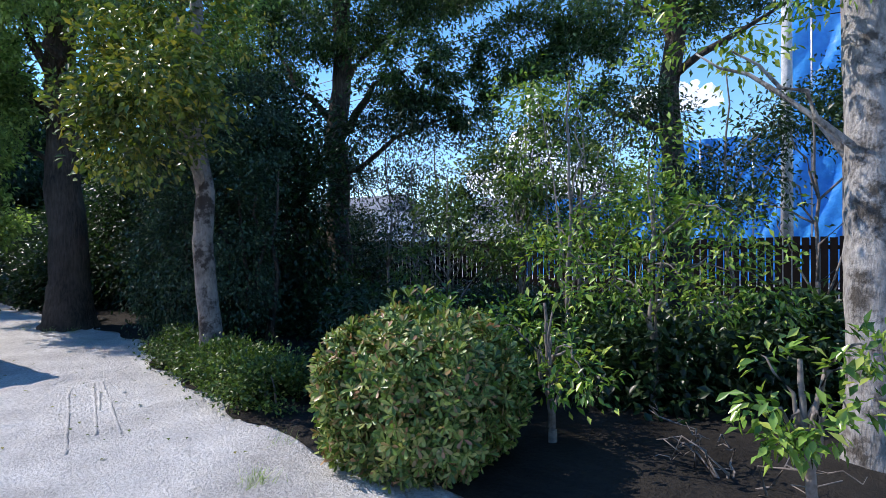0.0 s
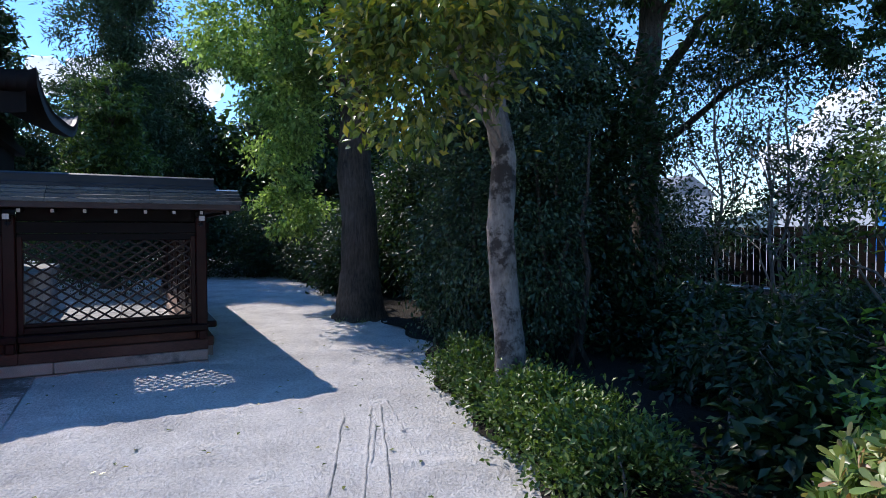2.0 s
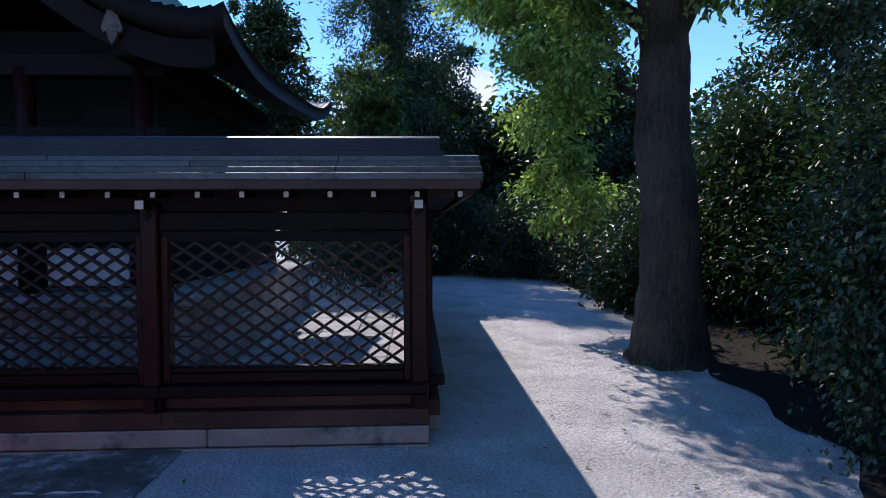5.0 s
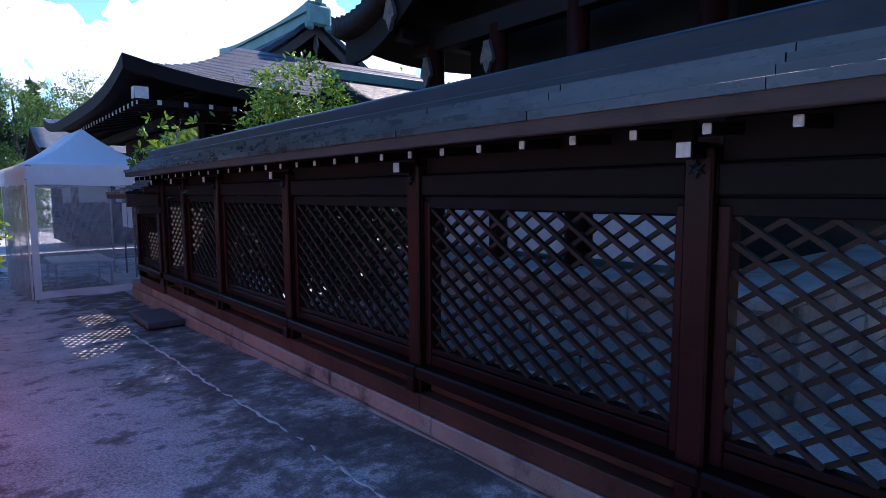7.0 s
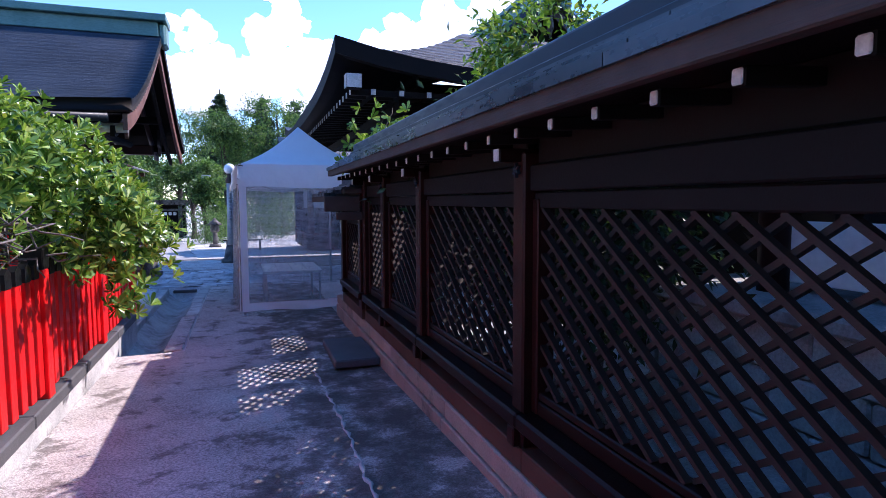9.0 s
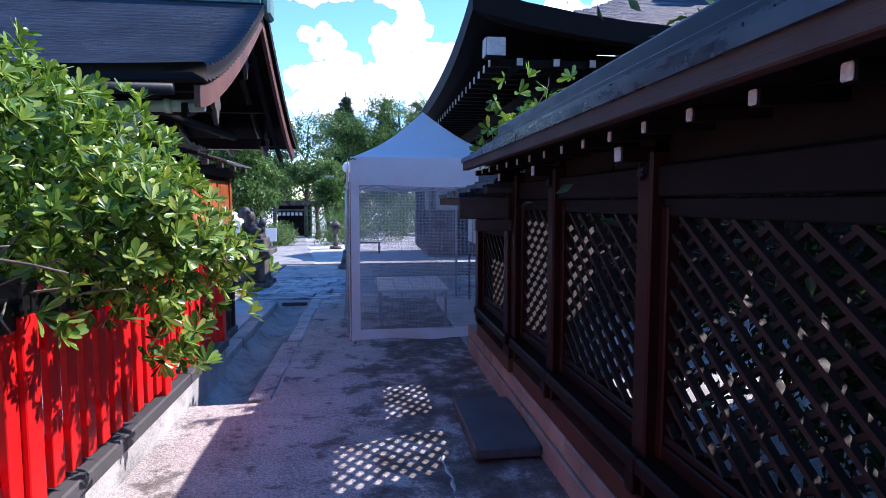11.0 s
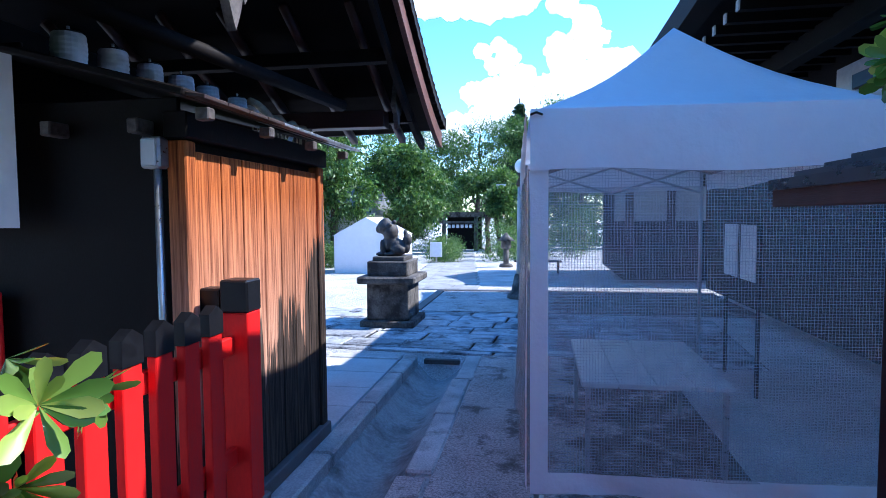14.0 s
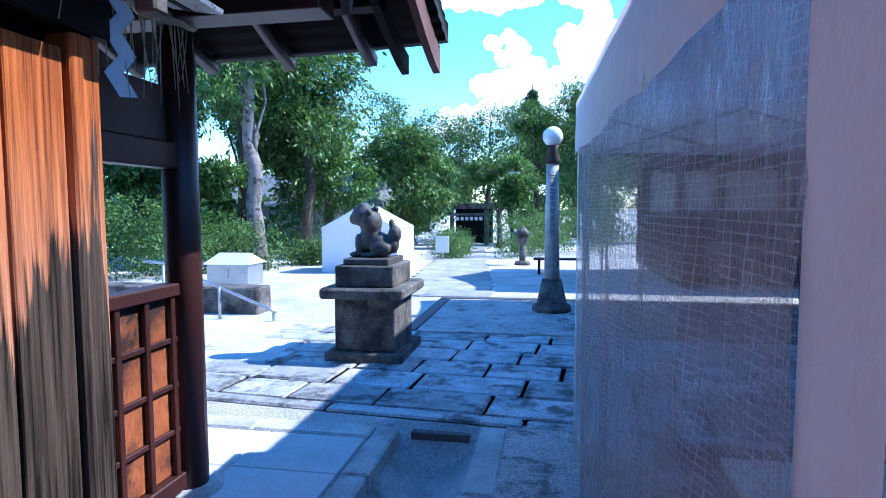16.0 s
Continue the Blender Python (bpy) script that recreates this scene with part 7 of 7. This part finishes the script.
boxpart("gatehouse_roof", (-8.0, -4.2, 45.4, 47.4, z0 + 2.2, z0 + 2.35), M_TILE, gt)
# hand rails
e = thing("hand_rail", (-5.4, 17.4, 0.0), "stainless steel hand rail beside the court", "rail")
tubepart("top_rail", [(-4.95, 17.4, 0.12), (-5.05, 17.4, 0.16), (-6.6, 17.5, 0.72), (-6.9, 17.5, 0.74)], 0.022, M_METAL, e, 8)
for x, h in ((-5.0, 0.13), (-5.75, 0.42), (-6.55, 0.7)):
    tubepart("rail_post", [(x, 17.42, 0), (x, 17.42, h)], 0.02, M_METAL, e, 8)
e = thing("stone_edging", (-7, 17.9, 0), "dark low stone edging wall of the pond bed", "wall", kind="structure")
for k in range(5):
    boxpart("edging_block", (-6.3 - 0.9 * k, -5.42 - 0.9 * k, 17.8, 18.2, -0.1, 0.36), M_OLDSTONE, e, bevel=0.02)
e = thing("offertory_cabinet", (-7.5, 20.9, gz(20.9)), "small grey cabinet with a pitched lid", "cabinet")
z0 = gz(20.9)
boxpart("body", (-7.95, -7.1, 20.6, 21.2, z0, z0 + 0.42), M_METAL, e, bevel=0.01)
vs = [(-8.0, 20.55, z0 + 0.42), (-7.05, 20.55, z0 + 0.42), (-7.05, 21.25, z0 + 0.42), (-8.0, 21.25, z0 + 0.42), (-7.85, 20.9, z0 + 0.62), (-7.2, 20.9, z0 + 0.62)]
under(obj("lid", vs, [(0, 1, 5, 4), (2, 3, 4, 5), (3, 0, 4), (1, 2, 5), (3, 2, 1, 0)], M_PVC), e)
boxpart("latch", (-7.56, -7.5, 20.58, 20.6, z0 + 0.18, z0 + 0.34), M_WHITE, e, bevel=0.003)
e = thing("bench", (-1.2, 24.5, gz(24.5)), "low dark wooden bench", "bench")
z0 = gz(24.5)
for k in range(3):
    boxpart("seat_slat", (-1.9, -0.6, 24.3 + 0.12 * k, 24.41 + 0.12 * k, z0 + 0.34, z0 + 0.38), M_WOOD, e)
for x in (-1.8, -0.72):
    boxpart("leg", (x, x + 0.06, 24.32, 24.62, z0, z0 + 0.34), M_WOOD, e)
e = thing("stone_lantern", (-2.3, 27.5, gz(27.5)), "small weathered stone lantern", "lantern")
z0 = gz(27.5)
tubepart("base", [(-2.3, 27.5, z0), (-2.3, 27.5, z0 + 0.12)], [0.24, 0.2], M_OLDSTONE, e, 6)
tubepart("shaft", [(-2.3, 27.5, z0 + 0.12), (-2.3, 27.5, z0 + 0.6)], 0.09, M_OLDSTONE, e, 10)
tubepart("light_box", [(-2.3, 27.5, z0 + 0.6), (-2.3, 27.5, z0 + 0.66), (-2.3, 27.5, z0 + 0.88)], [0.12, 0.17, 0.16], M_OLDSTONE, e, 6)
tubepart("cap", [(-2.3, 27.5, z0 + 0.88), (-2.3, 27.5, z0 + 1.05), (-2.3, 27.5, z0 + 1.15)], [0.3, 0.1, 0.03], M_OLDSTONE, e, 6)
for x, y, h in ((-10.4, 23.0, 3.6), (-3.2, 36, 3.4), (-1.6, 33, 3.6)):
    e = thing("lamp_pole", (x, y, gz(y)), "slim grey street lamp pole", "lamp post", "far lamp poles")
    tubepart("pole", [(x, y, gz(y)), (x, y, gz(y) + h)], 0.04, M_METAL, e, 8)
    boxpart("lamp_head", (x - 0.05, x + 0.4, y - 0.06, y + 0.06, gz(y) + h - 0.04, gz(y) + h + 0.06), M_METAL, e)
e = thing("signboard", (-5.0, 29.5, gz(29.5)), "small white notice sign on a post", "sign")
boxpart("board", (-5.25, -4.8, 29.48, 29.52, gz(29.5) + 0.25, gz(29.5) + 0.8), M_PAPER, e)
tubepart("post", [(-5.02, 29.55, gz(29.5)), (-5.02, 29.55, gz(29.5) + 0.8)], 0.03, M_METAL, e, 6)
house_far = thing("rest_house", (-13, 34, gz(34)), "low tile-roofed house behind the trees", "house")
boxpart("wall", (-17, -9, 33, 37, gz(34), 1.6), M_PLASTER, house_far)
vs = [(-17.6, 32.4, 1.55), (-8.4, 32.4, 1.55), (-8.4, 37.6, 1.55), (-17.6, 37.6, 1.55), (-17.2, 35, 3.0), (-8.8, 35, 3.0)]
under(obj("roof", vs, [(0, 1, 5, 4), (2, 3, 4, 5), (3, 0, 4), (1, 2, 5), (3, 2, 1, 0)], M_TILE), house_far)
# park trees
def park_tree(x, y, h, w_, n, seed, leaf=None, size=0.16, low=0.25, bark=None, lab="leafy park tree beyond the court"):
    r = np.random.default_rng(seed)
    z = gz(y)
    blobs = []
    for k in range(9):
        s = r.uniform(low, 0.95)
        q = w_ * (1 - 0.7 * abs(s - 0.5)) * 0.62
        th = r.uniform(0, 6.28)
        blobs.append((x + q * math.cos(th), y + q * math.sin(th), z + h * s, w_ * 0.42, w_ * 0.42, h * 0.13))
    tree("park_tree", (x, y, z), (x + r.uniform(-.4, .4), y, z + h * 0.9), 0.02 * h + 0.06, 0.05, [(r.uniform(0.3, 0.8), (b[0], b[1], b[2]), 0.05) for b in blobs[:6]], blobs, int(n * 1.7), size * 1.25, bark or M_BARK, leaf or L_FAR, lab, seed, clumps=210, spread=0.2, group="park trees")
for q, (x, y, h, w_, n) in enumerate([(-11.5, 25, 4.0, 1.9, 7000), (-14, 22, 3.6, 2.0, 6000), (-9.6, 31, 6.5, 2.2, 7000), (-7.6, 34, 5.6, 2.2, 7000), (-8.6, 39, 6.5, 2.4, 7000), (-12.5, 30, 8.0, 2.4, 8000), (-4.0, 40, 4.6, 1.8, 5000), (-9.6, 44, 5.0, 2.2, 5000),
                                       (-2.2, 47, 8.0, 2.8, 8000), (1.5, 46, 9.5, 3.0, 8000), (-6.0, 52, 9.5, 3.4, 8000), (-11, 50, 9.5, 3.4, 7000), (-16, 44, 9, 3.2, 6000), (5, 50, 10, 3.4, 7000), (-20, 36, 8, 3, 6000), (-22, 26, 6, 3, 5000), (10, 52, 11, 3.6, 6000), (-3.0, 36, 3.2, 1.0, 3500)]):
    park_tree(x, y, h, w_, n, 200 + q)
park_tree(-9.0, 24.6, 8.5, 2.2, 5200, 240, size=0.15, low=0.5, lab="tall leaning court tree with a bare grey trunk", bark=M_PALEBARK)
park_tree(-10.3, 26.5, 9.0, 2.2, 5200, 241, size=0.15, low=0.5, lab="tall court tree with a straight dark trunk")
park_tree(-9.4, 29, 8.0, 2.2, 5200, 242, size=0.15, low=0.45, lab="tall court tree with a thin trunk")
for q, (x, y, h) in enumerate([(-3.2, 66, 14.2), (0.8, 66, 13.8), (4.0, 66, 13.6)]):
    z = gz(y)
    blobs = [(x + 0.5 * math.sin(k * 2.1) * (1 - k / 12), y + 0.5 * math.cos(k * 2.1) * (1 - k / 12), z + h * (0.42 + 0.052 * k), 2.1 * (1 - 0.085 * k), 2.1 * (1 - 0.085 * k), 0.45) for k in range(12)]
    tree("tall_pine", (x, y, z), (x, y, z + h), 0.22, 0.05, [(min(0.4 + 0.05 * k, 0.95), b[:3], 0.05) for k, b in enumerate(blobs)], blobs, 34000, 0.30, M_BARK, L_PINE, "tall dark pine against the sky", 260 + q, clumps=260, spread=0.26, slim=0.35, group="tall pines")
for q, (x0, y0, x1, y1, h) in enumerate([(-8.7, 26.5, -7.0, 27.2, 0.7), (-4.9, 30.5, -5.6, 36, 0.8), (-12.0, 20.6, -9.6, 22.0, 1.7), (-20, 29, -13, 29.5, 1.9), (-13, 29.5, -8.0, 30, 1.7), (-2.8, 36.5, 0.5, 36, 2.0), (0.5, 34, 8, 33, 2.2), (-10.5, 22.5, -8.8, 24.2, 1.2), (-13, 42, -8.2, 43.5, 2.6), (-4.2, 43, 3, 43, 2.6), (-2.9, 31, -1.5, 34.5, 1.5), (-9.5, 36, -7.2, 40, 2.2), (-20, 24, -12, 25, 2.2)]):
    e = thing("court_hedge", ((x0 + x1) / 2, (y0 + y1) / 2, gz(y0)), "rounded green hedge in the far court", "hedge", "court hedges")
    crown("leaves", [(x0 + (x1 - x0) * s, y0 + (y1 - y0) * s, gz(y0) + h * 0.5, 0.7, 0.7, h * 0.55) for s in np.linspace(0, 1, 5)], 7000, 0.09, L_FAR, e, 280 + q, clumps=220, spread=0.2)

# ---- woods that close the precinct ----
for q, (x0, y0, x1, y1, h, n) in enumerate([(-40, 56, 30, 60, 8, 26000), (-34, 18, -28, 56, 7, 16000), (-32, -14, -30, 20, 8, 9000), (17, -14, 26, 6, 8.5, 26000), (14, -12.5, 20, -6, 5.0, 12000), (14, 24, 22, 56, 9, 12000), (-30, 30, -14, 34, 3.0, 9000)]):
    r = np.random.default_rng(400 + q)
    m_ = 26
    bl = [(x0 + (x1 - x0) * s + r.normal() * 1.0, y0 + (y1 - y0) * s + r.normal() * 1.2, (float(far_drop(y0 + (y1 - y0) * s))) + h * r.uniform(0.2, 0.75), 2.6, 2.2, h * 0.28) for s in np.linspace(0, 1, m_)]
    ob = crown("woods", bl, n, 0.42, L_DARK if q in (3, 4) else L_FAR, None, 400 + q, clumps=520, spread=0.2, slim=0.5)
    tagged(ob, "dense dark woods closing the view", "woods", kind="stuff")

# ---- clouds far above the town ----
def cloud(bearing, elev, dist, wide, high, seed, n=40):
    r = np.random.default_rng(seed)
    bm = bmesh.new()
    b0, e0 = radians(bearing), radians(elev)
    c = Vector((math.sin(b0) * math.cos(e0), math.cos(b0) * math.cos(e0), math.sin(e0))) * dist
    side = Vector((math.cos(b0), -math.sin(b0), 0))
    for k in range(n):
        u = r.normal() * 0.34
        up = abs(r.normal()) * 0.42 * max(0.12, 1 - abs(u) * 1.4)
        rad = wide * r.uniform(0.10, 0.22) * (1.1 - 0.5 * up)
        p = c + side * (u * wide) + Vector((0, 0, up * high)) + Vector((r.normal(), r.normal(), 0)) * wide * 0.05
        bmesh.ops.create_icosphere(bm, subdivisions=3, radius=rad, matrix=Matrix.Translation(p))
    for w in bm.verts:
        w.co += Vector(noise.noise_vector(w.co / (wide * 0.11))) * wide * 0.06 + Vector(noise.noise_vector(w.co / (wide * 0.035))) * wide * 0.028 + Vector(noise.noise_vector(w.co / (wide * 0.012))) * wide * 0.010
    ob = part("cloud", bm, M_CLOUD, None, smooth=True)
    return tagged(ob, "bright white cumulus cloud in a blue sky", "cloud", "clouds", "structure")
for q, (b, e_, d, w_, h_) in enumerate([(-3.5, 9, 900, 105, 150), (4.5, 11, 900, 130, 150), (12.5, 9, 900, 160, 170), (24, 12, 950, 260, 210), (-7, 19.5, 1000, 130, 28), (-9.5, 7, 950, 60, 50), (153.5, 6, 800, 100, 130), (166, 13, 800, 60, 30), (92, 13, 800, 120, 70), (42, 22, 950, 240, 140), (10, 26, 1000, 200, 50)]):
    cloud(b, e_, d, w_, h_, 300 + q)
